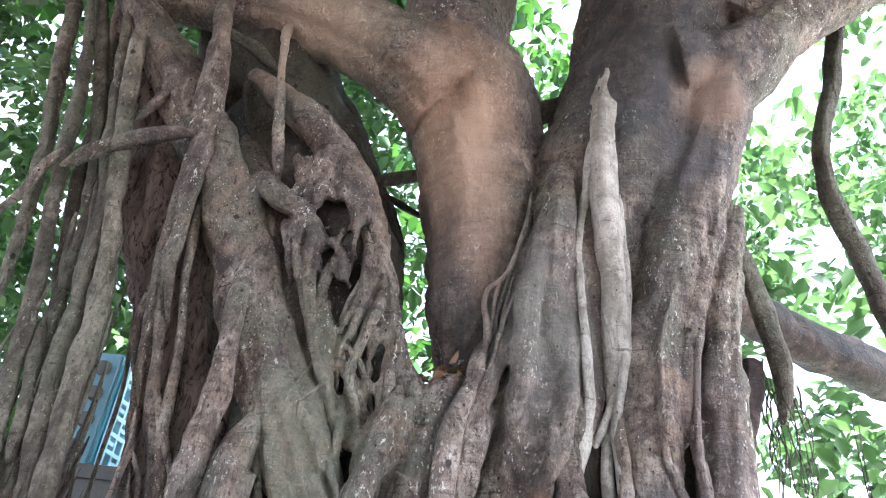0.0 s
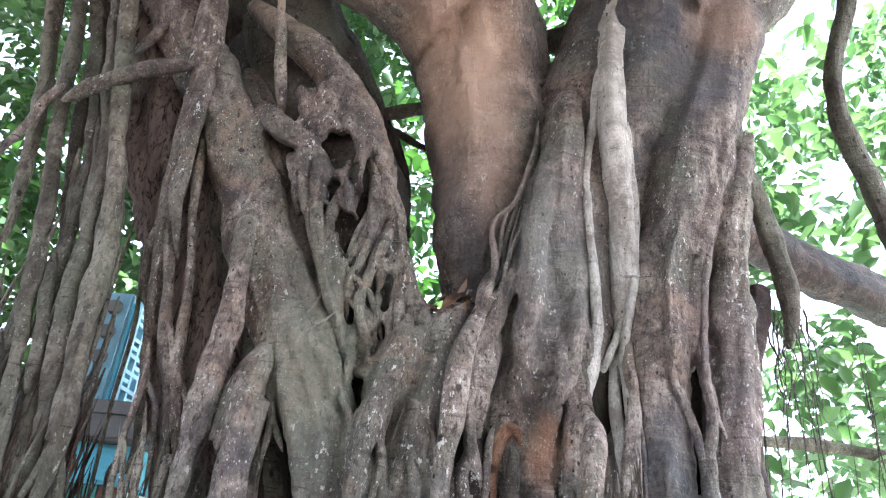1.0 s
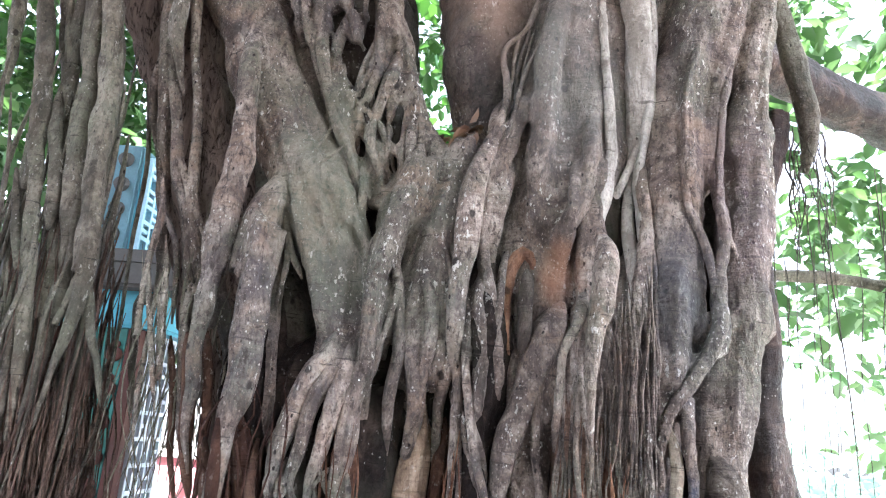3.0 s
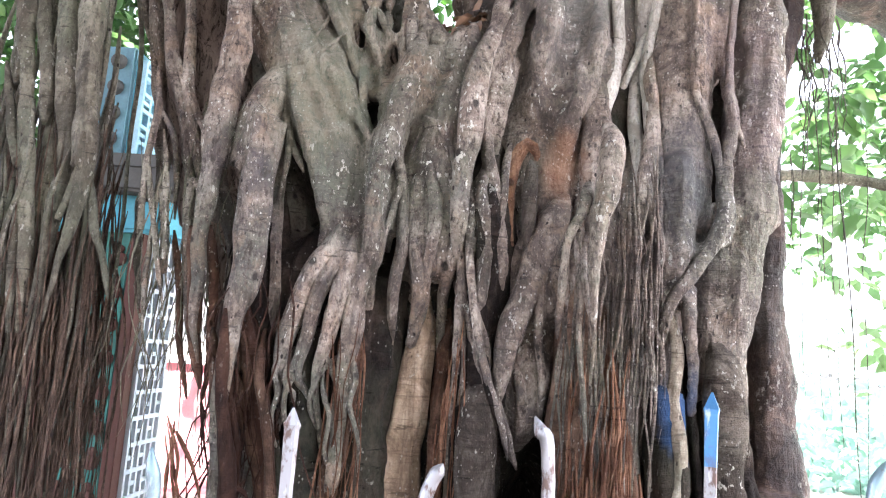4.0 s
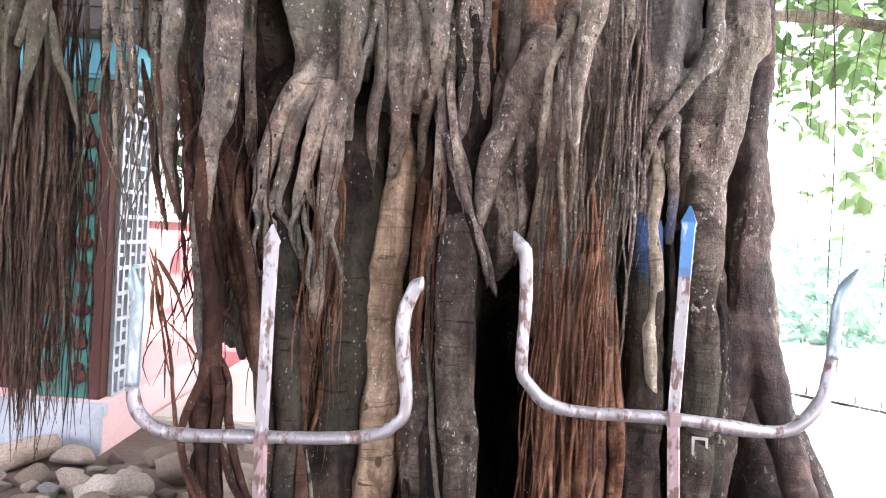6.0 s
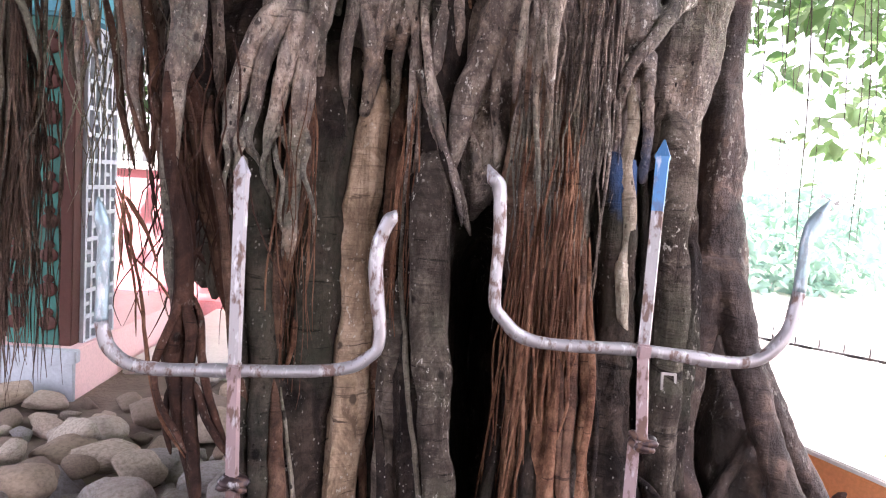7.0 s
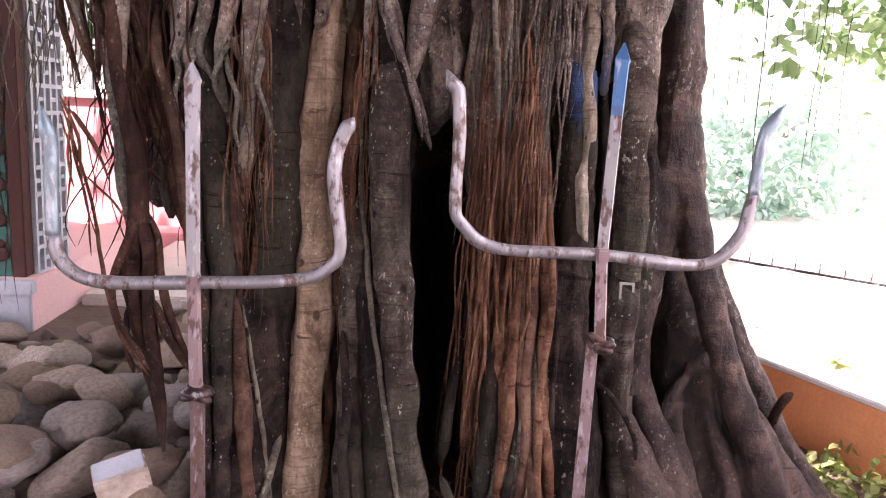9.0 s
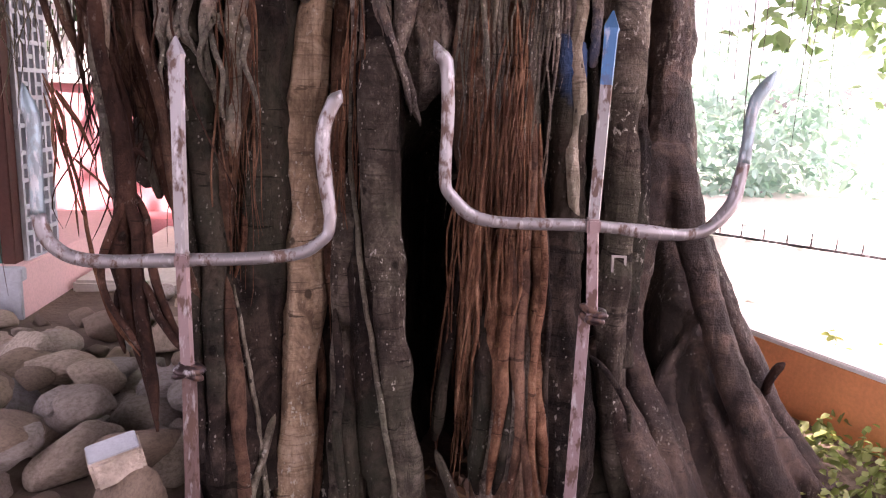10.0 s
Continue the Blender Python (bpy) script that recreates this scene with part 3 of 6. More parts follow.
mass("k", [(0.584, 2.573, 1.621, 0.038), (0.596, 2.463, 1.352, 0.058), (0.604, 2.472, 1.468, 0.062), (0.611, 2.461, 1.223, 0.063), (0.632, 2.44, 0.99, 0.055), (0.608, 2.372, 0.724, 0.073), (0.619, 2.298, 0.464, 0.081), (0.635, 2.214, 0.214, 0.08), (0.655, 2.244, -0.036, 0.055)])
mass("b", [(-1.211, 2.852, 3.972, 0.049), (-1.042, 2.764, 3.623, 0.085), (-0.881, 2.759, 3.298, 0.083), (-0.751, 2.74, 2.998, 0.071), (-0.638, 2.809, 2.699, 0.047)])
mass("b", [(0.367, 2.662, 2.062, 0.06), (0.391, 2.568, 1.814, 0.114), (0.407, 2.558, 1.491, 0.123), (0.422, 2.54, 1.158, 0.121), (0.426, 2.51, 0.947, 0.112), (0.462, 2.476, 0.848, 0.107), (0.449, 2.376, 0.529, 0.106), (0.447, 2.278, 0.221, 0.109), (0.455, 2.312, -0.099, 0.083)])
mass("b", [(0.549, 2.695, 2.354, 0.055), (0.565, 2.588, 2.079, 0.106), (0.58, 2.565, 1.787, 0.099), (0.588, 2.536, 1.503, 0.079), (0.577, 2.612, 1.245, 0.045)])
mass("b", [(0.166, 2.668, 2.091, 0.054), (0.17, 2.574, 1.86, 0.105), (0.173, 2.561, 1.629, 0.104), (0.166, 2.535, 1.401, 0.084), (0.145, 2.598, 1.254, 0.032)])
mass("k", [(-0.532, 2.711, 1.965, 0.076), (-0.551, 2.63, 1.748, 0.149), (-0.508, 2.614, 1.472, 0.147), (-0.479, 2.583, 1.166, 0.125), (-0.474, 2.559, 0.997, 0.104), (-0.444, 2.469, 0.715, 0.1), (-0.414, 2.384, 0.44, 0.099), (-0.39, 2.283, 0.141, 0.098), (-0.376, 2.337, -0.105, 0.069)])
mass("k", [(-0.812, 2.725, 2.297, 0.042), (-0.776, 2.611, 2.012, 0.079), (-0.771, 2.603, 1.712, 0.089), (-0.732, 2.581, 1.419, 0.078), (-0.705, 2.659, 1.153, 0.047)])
mass("b", [(-1.017, 2.657, 3.617, 0.048), (-0.9, 2.578, 3.491, 0.051), (-0.771, 2.575, 3.413, 0.044), (-0.646, 2.645, 3.277, 0.027)])
mass("b", [(-0.845, 2.669, 3.401, 0.028), (-0.796, 2.582, 3.259, 0.022), (-0.764, 2.655, 3.123, 0.015)])
mass("b", [(-0.673, 2.701, 3.184, 0.027), (-0.614, 2.614, 3.002, 0.024), (-0.523, 2.609, 2.885, 0.021), (-0.457, 2.614, 3.031, 0.022), (-0.405, 2.622, 3.225, 0.025), (-0.407, 2.707, 3.411, 0.023)])
mass("b", [(-0.702, 2.678, 3.168, 0.02), (-0.63, 2.592, 2.94, 0.023), (-0.551, 2.572, 2.726, 0.024), (-0.462, 2.606, 2.482, 0.023)])
mass("b", [(-0.522, 2.689, 2.813, 0.027), (-0.429, 2.582, 2.674, 0.024), (-0.351, 2.632, 2.532, 0.019)])
mass("b", [(-0.285, 2.658, 2.643, 0.03), (-0.333, 2.546, 2.42, 0.043), (-0.327, 2.612, 2.263, 0.046)])
mass("b", [(0.054, 2.647, 2.8, 0.024), (0.02, 2.538, 2.625, 0.039), (-0.03, 2.508, 2.437, 0.04), (-0.067, 2.488, 2.243, 0.039), (-0.075, 2.467, 2.043, 0.036), (-0.061, 2.461, 1.959, 0.037), (-0.061, 2.537, 1.847, 0.04)])
mass("b", [(-0.162, 2.598, 2.592, 0.029), (-0.215, 2.517, 2.579, 0.033), (-0.244, 2.501, 2.463, 0.042), (-0.311, 2.487, 2.328, 0.041), (-0.349, 2.473, 2.2, 0.037), (-0.343, 2.454, 2.021, 0.032), (-0.349, 2.443, 1.836, 0.029), (-0.357, 2.439, 1.809, 0.024), (-0.351, 2.508, 1.624, 0.017)])
mass("b", [(-0.306, 2.566, 2.186, 0.02), (-0.287, 2.476, 2.106, 0.016), (-0.293, 2.465, 1.989, 0.016), (-0.318, 2.539, 1.876, 0.016)])
mass("b", [(0.82, 2.615, 2.654, 0.016), (0.831, 2.496, 2.389, 0.02), (0.795, 2.477, 2.204, 0.02), (0.8, 2.46, 2.014, 0.023), (0.727, 2.456, 1.936, 0.024), (0.634, 2.529, 1.823, 0.02)])
mass("b", [(0.746, 2.64, 3.163, 0.024), (0.722, 2.552, 2.961, 0.021), (0.72, 2.523, 2.683, 0.019), (0.715, 2.505, 2.592, 0.019), (0.727, 2.557, 2.417, 0.017)])
mass("b", [(0.932, 2.667, 3.579, 0.023), (0.818, 2.587, 3.288, 0.033), (0.772, 2.66, 3.125, 0.028)])
mass("b", [(1.132, 2.712, 3.973, 0.037), (1.005, 2.634, 3.558, 0.042), (0.92, 2.628, 3.268, 0.04), (0.856, 2.617, 3.003, 0.032), (0.813, 2.591, 2.715, 0.028), (0.801, 2.643, 2.576, 0.025)])
mass("b", [(0.167, 2.665, 3.067, 0.021), (0.122, 2.581, 2.866, 0.027), (0.087, 2.563, 2.719, 0.03), (0.037, 2.528, 2.532, 0.032), (0.004, 2.503, 2.328, 0.031), (-0.007, 2.587, 2.375, 0.028)])
mass("b", [(0.081, 2.629, 2.656, 0.026), (0.058, 2.519, 2.489, 0.029), (0.035, 2.502, 2.335, 0.024), (0.006, 2.563, 2.168, 0.018)])
mass("b", [(0.311, 2.652, 3.654, 0.035), (0.269, 2.573, 3.389, 0.041), (0.229, 2.567, 3.166, 0.043), (0.203, 2.562, 2.961, 0.048), (0.191, 2.541, 2.722, 0.05), (0.169, 2.571, 2.455, 0.043)])
mass("b", [(0.324, 2.595, 2.703, 0.016), (0.307, 2.479, 2.513, 0.019), (0.304, 2.465, 2.384, 0.019), (0.286, 2.531, 2.259, 0.015)])
mass("b", [(0.379, 2.645, 2.932, 0.031), (0.368, 2.54, 2.696, 0.033), (0.335, 2.499, 2.474, 0.033), (0.269, 2.487, 2.347, 0.033), (0.261, 2.551, 2.222, 0.024)])
mass("b", [(0.678, 2.58, 2.339, 0.046), (0.661, 2.487, 2.177, 0.054), (0.642, 2.468, 1.985, 0.052), (0.632, 2.46, 1.869, 0.047), (0.652, 2.529, 1.759, 0.031)])
mass("b", [(0.692, 2.523, 1.815, 0.034), (0.677, 2.433, 1.687, 0.022), (0.694, 2.424, 1.545, 0.019), (0.703, 2.495, 1.405, 0.012)])
mass("b", [(-0.666, 2.65, 2.736, 0.041), (-0.56, 2.527, 2.513, 0.042), (-0.459, 2.505, 2.319, 0.037), (-0.504, 2.519, 2.473, 0.033), (-0.449, 2.58, 2.301, 0.028)])
mass("b", [(-0.836, 2.644, 2.906, 0.032), (-0.73, 2.527, 2.624, 0.035), (-0.635, 2.489, 2.374, 0.033), (-0.656, 2.495, 2.411, 0.038), (-0.565, 2.469, 2.163, 0.037), (-0.509, 2.45, 1.99, 0.03), (-0.508, 2.52, 1.856, 0.019)])
mass("b", [(-0.275, 2.55, 2.043, 0.018), (-0.218, 2.464, 1.895, 0.026), (-0.19, 2.457, 1.766, 0.023), (-0.203, 2.524, 1.562, 0.017)])
mass("b", [(-0.158, 2.571, 2.278, 0.037), (-0.125, 2.475, 2.118, 0.036), (-0.121, 2.46, 1.964, 0.032), (-0.116, 2.456, 1.899, 0.031), (-0.136, 2.528, 1.786, 0.024)])
mass("b", [(0.052, 2.544, 2.171, 0.019), (0.052, 2.448, 1.999, 0.023), (0.08, 2.438, 1.834, 0.017), (0.062, 2.51, 1.686, 0.015)])
# dark backing added behind the root net, its shade painted in
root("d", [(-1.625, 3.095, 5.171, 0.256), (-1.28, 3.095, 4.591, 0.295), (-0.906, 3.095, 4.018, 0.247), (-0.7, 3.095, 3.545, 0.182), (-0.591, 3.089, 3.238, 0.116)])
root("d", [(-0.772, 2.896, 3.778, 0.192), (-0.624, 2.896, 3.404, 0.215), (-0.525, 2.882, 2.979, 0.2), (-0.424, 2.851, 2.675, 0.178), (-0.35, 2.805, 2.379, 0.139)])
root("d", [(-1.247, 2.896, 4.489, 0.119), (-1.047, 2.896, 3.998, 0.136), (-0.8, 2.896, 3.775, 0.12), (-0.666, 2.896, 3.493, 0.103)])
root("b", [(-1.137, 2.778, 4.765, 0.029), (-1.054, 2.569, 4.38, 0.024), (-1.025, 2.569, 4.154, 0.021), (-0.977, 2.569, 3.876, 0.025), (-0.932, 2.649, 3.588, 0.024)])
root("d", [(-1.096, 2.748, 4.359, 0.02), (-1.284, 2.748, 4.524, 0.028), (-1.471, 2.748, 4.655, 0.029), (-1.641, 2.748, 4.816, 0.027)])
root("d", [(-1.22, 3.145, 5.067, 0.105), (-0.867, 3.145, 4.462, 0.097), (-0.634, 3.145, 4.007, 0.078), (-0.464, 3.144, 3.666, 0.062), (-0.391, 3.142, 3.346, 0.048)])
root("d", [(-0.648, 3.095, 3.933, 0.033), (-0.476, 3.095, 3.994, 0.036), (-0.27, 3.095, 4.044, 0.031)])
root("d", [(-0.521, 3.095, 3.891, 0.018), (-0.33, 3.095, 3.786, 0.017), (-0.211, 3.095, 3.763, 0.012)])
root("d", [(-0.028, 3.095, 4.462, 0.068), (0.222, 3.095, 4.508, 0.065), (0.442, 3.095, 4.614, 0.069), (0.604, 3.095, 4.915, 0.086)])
# dark cord that stands for the shade in the wound's hollow
root("d", [(0.152, 2.481, 2.21, 0.018), (0.162, 2.472, 2.123, 0.021), (0.157, 2.461, 2.008, 0.021), (0.149, 2.456, 1.914, 0.014)])
root("b", [(-0.059, 2.515, 1.825, 0.014), (-0.053, 2.425, 1.642, 0.012), (-0.053, 2.417, 1.498, 0.011), (-0.057, 2.485, 1.284, 0.009)])
root("b", [(-0.037, 2.515, 1.826, 0.016), (-0.006, 2.425, 1.609, 0.015), (0.05, 2.417, 1.433, 0.017), (0.111, 2.487, 1.304, 0.011)])
root("b", [(-0.083, 2.524, 1.825, 0.013), (-0.033, 2.43, 1.608, 0.008), (-0.03, 2.421, 1.428, 0.007), (-0.046, 2.497, 1.347, 0.007)])
root("b", [(0.04, 2.632, 2.654, 0.013), (0.06, 2.586, 2.905, 0.015), (0.039, 2.59, 3.103, 0.01), (0.126, 2.594, 3.223, 0.01), (0.186, 2.599, 3.453, 0.009), (0.214, 2.679, 3.695, 0.009)])
root("b", [(-0.003, 2.656, 2.684, 0.009), (0.069, 2.605, 2.964, 0.009), (0.093, 2.611, 3.17, 0.008), (0.202, 2.698, 3.409, 0.007)])
root("b", [(-0.446, 2.525, 2.009, 0.032), (-0.472, 2.439, 1.876, 0.033), (-0.538, 2.433, 1.779, 0.031), (-0.582, 2.425, 1.647, 0.03), (-0.609, 2.412, 1.499, 0.02), (-0.609, 2.474, 1.266, 0.008)])
root("b", [(-0.433, 2.513, 1.988, 0.032), (-0.456, 2.422, 1.819, 0.027), (-0.51, 2.416, 1.705, 0.025), (-0.534, 2.406, 1.558, 0.022), (-0.551, 2.398, 1.448, 0.017), (-0.499, 2.39, 1.38, 0.009), (-0.477, 2.46, 1.223, 0.006)])
root("b", [(-0.403, 2.51, 1.97, 0.028), (-0.414, 2.422, 1.803, 0.028), (-0.444, 2.415, 1.672, 0.026), (-0.471, 2.407, 1.561, 0.023), (-0.486, 2.396, 1.434, 0.014), (-0.456, 2.46, 1.189, 0.009)])
root("b", [(-0.379, 2.52, 1.993, 0.027), (-0.374, 2.432, 1.807, 0.028), (-0.386, 2.426, 1.659, 0.03), (-0.399, 2.416, 1.494, 0.026), (-0.4, 2.406, 1.333, 0.023), (-0.41, 2.395, 1.12, 0.023), (-0.417, 2.472, 1.112, 0.018)])
root("b", [(-0.582, 2.467, 1.536, 0.008), (-0.582, 2.382, 1.428, 0.009), (-0.552, 2.381, 1.395, 0.009), (-0.563, 2.455, 1.323, 0.006)])
root("g", [(-0.786, 2.536, 1.693, 0.029), (-0.739, 2.45, 1.547, 0.03), (-0.683, 2.439, 1.349, 0.028), (-0.627, 2.425, 1.101, 0.025), (-0.623, 2.421, 1.042, 0.023), (-0.588, 2.493, 0.991, 0.018)])
root("b", [(-0.731, 2.586, 2.346, 0.012), (-0.679, 2.495, 2.222, 0.014), (-0.676, 2.479, 2.099, 0.008), (-0.716, 2.548, 1.997, 0.007)])
root("b", [(-0.958, 2.524, 2.148, 0.02), (-0.902, 2.507, 1.951, 0.017), (-0.996, 2.517, 2.074, 0.019), (-0.992, 2.503, 1.859, 0.016), (-0.959, 2.491, 1.631, 0.014), (-0.902, 2.482, 1.445, 0.01)])
root("r", [(-2.228, 2.867, 5.243, 0.132), (-1.954, 2.867, 4.603, 0.149), (-1.605, 2.867, 3.776, 0.181), (-1.349, 2.859, 3.162, 0.186), (-1.121, 2.814, 2.64, 0.177), (-1.071, 2.782, 2.456, 0.175), (-0.931, 2.738, 2.005, 0.154), (-0.912, 2.741, 2.035, 0.144), (-0.862, 2.719, 1.617, 0.097), (-0.821, 2.703, 1.291, 0.061)])
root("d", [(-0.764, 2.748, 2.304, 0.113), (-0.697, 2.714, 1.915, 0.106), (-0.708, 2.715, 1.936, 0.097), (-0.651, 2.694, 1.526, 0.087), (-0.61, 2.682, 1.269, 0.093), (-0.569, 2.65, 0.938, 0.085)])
root("b", [(-1.312, 2.5, 3.743, 0.037), (-1.444, 2.5, 3.711, 0.032), (-1.584, 2.5, 3.664, 0.032), (-1.735, 2.5, 3.579, 0.03), (-1.845, 2.5, 3.5, 0.021)])
root("b", [(-1.464, 2.599, 4.176, 0.026), (-1.55, 2.599, 4.038, 0.028), (-1.62, 2.599, 3.923, 0.025), (-1.662, 2.599, 3.849, 0.021)])
root("b", [(-1.884, 2.549, 3.629, 0.02), (-1.953, 2.549, 3.517, 0.021), (-1.991, 2.549, 3.391, 0.019), (-2.054, 2.544, 3.249, 0.016), (-2.109, 2.539, 3.101, 0.014)])
root("h", [(-2.396, 2.648, 5.243, 0.037), (-2.282, 2.648, 4.68, 0.037), (-2.166, 2.648, 4.154, 0.036), (-2.065, 2.648, 3.697, 0.034), (-1.988, 2.643, 3.233, 0.029), (-1.942, 2.631, 2.877, 0.03)])
root("h", [(-2.203, 2.599, 4.809, 0.024), (-2.055, 2.599, 4.311, 0.027), (-1.969, 2.599, 3.942, 0.03), (-1.887, 2.599, 3.452, 0.03), (-1.784, 2.586, 3.026, 0.03), (-1.695, 2.543, 2.622, 0.032), (-1.677, 2.509, 2.395, 0.029)])
root("h", [(-2.215, 2.648, 4.964, 0.032), (-1.995, 2.648, 4.289, 0.032), (-1.83, 2.648, 3.754, 0.032), (-1.707, 2.645, 3.291, 0.032), (-1.684, 2.634, 2.956, 0.034), (-1.616, 2.579, 2.554, 0.033), (-1.538, 2.539, 2.199, 0.03)])
root("h", [(-1.921, 2.599, 4.572, 0.033), (-1.789, 2.599, 3.96, 0.032), (-1.665, 2.599, 3.444, 0.032), (-1.585, 2.585, 2.993, 0.036), (-1.539, 2.547, 2.639, 0.037), (-1.479, 2.501, 2.312, 0.035), (-1.447, 2.48, 2.103, 0.032)])
root("h", [(-1.807, 2.559, 4.496, 0.045), (-1.717, 2.559, 3.931, 0.037), (-1.589, 2.559, 3.424, 0.036), (-1.48, 2.545, 2.982, 0.035), (-1.435, 2.511, 2.658, 0.038), (-1.398, 2.467, 2.37, 0.035), (-1.343, 2.444, 2.139, 0.032), (-1.414, 2.425, 1.901, 0.032)])
root("h", [(-1.984, 2.678, 4.485, 0.026), (-1.813, 2.675, 3.3, 0.028), (-1.702, 2.66, 2.864, 0.028), (-1.618, 2.591, 2.427, 0.027)])
root("h", [(-1.684, 2.58, 2.828, 0.019), (-1.585, 2.519, 2.491, 0.023), (-1.543, 2.494, 2.245, 0.023)])
root("h", [(-1.9, 2.599, 3.486, 0.027), (-1.789, 2.585, 2.992, 0.025), (-1.653, 2.513, 2.438, 0.025), (-1.556, 2.471, 2.014, 0.023), (-1.521, 2.462, 1.84, 0.023), (-1.5, 2.446, 1.519, 0.014)])
root("h", [(-1.715, 2.599, 3.496, 0.025), (-1.59, 2.584, 2.951, 0.025), (-1.506, 2.533, 2.569, 0.026), (-1.448, 2.493, 2.23, 0.024), (-1.43, 2.466, 1.925, 0.021), (-1.449, 2.474, 2.039, 0.021), (-1.457, 2.457, 1.748, 0.019), (-1.462, 2.446, 1.521, 0.013)])
root("h", [(-1.57, 2.558, 3.36, 0.028), (-1.486, 2.544, 2.935, 0.029), (-1.429, 2.501, 2.606, 0.029), (-1.382, 2.456, 2.265, 0.031), (-1.358, 2.438, 2.08, 0.027), (-1.364, 2.451, 2.208, 0.028), (-1.345, 2.432, 2.013, 0.022), (-1.38, 2.418, 1.746, 0.011), (-1.395, 2.408, 1.56, 0.009)])
root("h", [(-1.781, 2.647, 3.356, 0.025), (-1.65, 2.61, 2.712, 0.023), (-1.547, 2.543, 2.237, 0.025), (-1.523, 2.516, 1.926, 0.022), (-1.538, 2.542, 2.232, 0.022), (-1.489, 2.512, 1.852, 0.02), (-1.479, 2.498, 1.562, 0.015)])
root("h", [(-1.346, 2.458, 2.078, 0.016), (-1.296, 2.445, 1.906, 0.014), (-1.243, 2.439, 1.776, 0.011), (-1.2, 2.433, 1.648, 0.008)])
root("h", [(-1.736, 2.517, 2.479, 0.02), (-1.616, 2.479, 2.091, 0.02), (-1.622, 2.503, 2.332, 0.02), (-1.56, 2.462, 1.838, 0.018), (-1.538, 2.446, 1.517, 0.014)])
root("k", [(0.024, 2.476, 1.658, 0.013), (0.044, 2.389, 1.5, 0.014), (0.081, 2.383, 1.372, 0.015), (0.136, 2.454, 1.25, 0.01)])
root("k", [(-0.052, 2.36, 0.519, 0.022), (-0.051, 2.209, 0.292, 0.027), (-0.032, 2.202, 0.024, 0.029)])
root("k", [(0.338, 2.528, 0.925, 0.011), (0.311, 2.406, 0.784, 0.012), (0.287, 2.365, 0.645, 0.016), (0.266, 2.323, 0.507, 0.017), (0.245, 2.281, 0.373, 0.018), (0.235, 2.306, 0.208, 0.02)])
root("f", [(0.395, 2.51, 1.743, 0.03), (0.428, 2.417, 1.518, 0.027), (0.463, 2.408, 1.291, 0.03), (0.469, 2.399, 1.079, 0.032), (0.464, 2.395, 1.027, 0.031), (0.431, 2.318, 0.77, 0.023), (0.406, 2.229, 0.489, 0.018), (0.377, 2.205, 0.169, 0.022)])
root("f", [(0.345, 2.501, 1.686, 0.02), (0.364, 2.41, 1.426, 0.023), (0.365, 2.399, 1.161, 0.026), (0.37, 2.358, 0.901, 0.023), (0.394, 2.331, 0.82, 0.018), (0.391, 2.253, 0.571, 0.016), (0.425, 2.229, 0.248, 0.018)])
root("f", [(0.467, 2.486, 1.345, 0.023), (0.492, 2.395, 1.116, 0.023), (0.507, 2.39, 1.046, 0.02), (0.528, 2.331, 0.824, 0.017), (0.52, 2.253, 0.573, 0.015), (0.538, 2.175, 0.328, 0.016), (0.572, 2.176, 0.091, 0.016)])
root("g", [(-0.75, 2.442, 1.441, 0.018), (-0.677, 2.431, 1.217, 0.02), (-0.62, 2.426, 1.126, 0.018), (-0.586, 2.402, 0.941, 0.015), (-0.562, 2.356, 0.792, 0.012)])
root("g", [(-0.83, 2.399, 1.581, 0.019), (-0.797, 2.392, 1.428, 0.02), (-0.772, 2.382, 1.237, 0.018), (-0.754, 2.373, 1.041, 0.017)])
root("g", [(-0.754, 2.45, 1.593, 0.021), (-0.704, 2.44, 1.404, 0.023), (-0.651, 2.432, 1.242, 0.02), (-0.605, 2.422, 1.041, 0.019)])
root("g", [(-0.671, 2.377, 1.127, 0.007), (-0.713, 2.374, 1.059, 0.01), (-0.746, 2.363, 0.975, 0.012)])
root("f", [(-0.898, 2.287, 1.309, 0.005), (-0.851, 2.281, 1.188, 0.005), (-0.842, 2.274, 1.048, 0.003), (-0.792, 2.243, 0.909, 0.003)])
root("f", [(-0.877, 2.286, 1.295, 0.005), (-0.867, 2.28, 1.172, 0.005), (-0.828, 2.271, 1, 0.003), (-0.804, 2.229, 0.863, 0.003)])
root("f", [(-0.863, 2.285, 1.265, 0.005), (-0.806, 2.28, 1.174, 0.005), (-0.764, 2.275, 1.066, 0.003)])
root("f", [(-0.873, 2.282, 1.218, 0.005), (-0.877, 2.277, 1.109, 0.004), (-0.865, 2.274, 1.047, 0.003)])
root("d", [(-0.698, 2.53, 1.211, 0.032), (-0.701, 2.523, 1.081, 0.048), (-0.693, 2.511, 0.971, 0.032)])
root("g", [(-0.972, 2.465, 1.913, 0.018), (-0.939, 2.458, 1.76, 0.023), (-0.914, 2.449, 1.588, 0.02), (-0.866, 2.439, 1.381, 0.012)])
root("g", [(-0.911, 2.486, 1.922, 0.018), (-0.876, 2.476, 1.733, 0.017), (-0.857, 2.466, 1.524, 0.014), (-0.858, 2.457, 1.347, 0.009)])
root("g", [(-1.046, 2.515, 1.903, 0.012), (-1.001, 2.504, 1.695, 0.012), (-0.976, 2.496, 1.518, 0.011), (-0.923, 2.487, 1.343, 0.008)])
root("k", [(0.335, 2.5, 1.161, 0.011), (0.311, 2.416, 1.09, 0.011), (0.243, 2.491, 1.018, 0.008)])
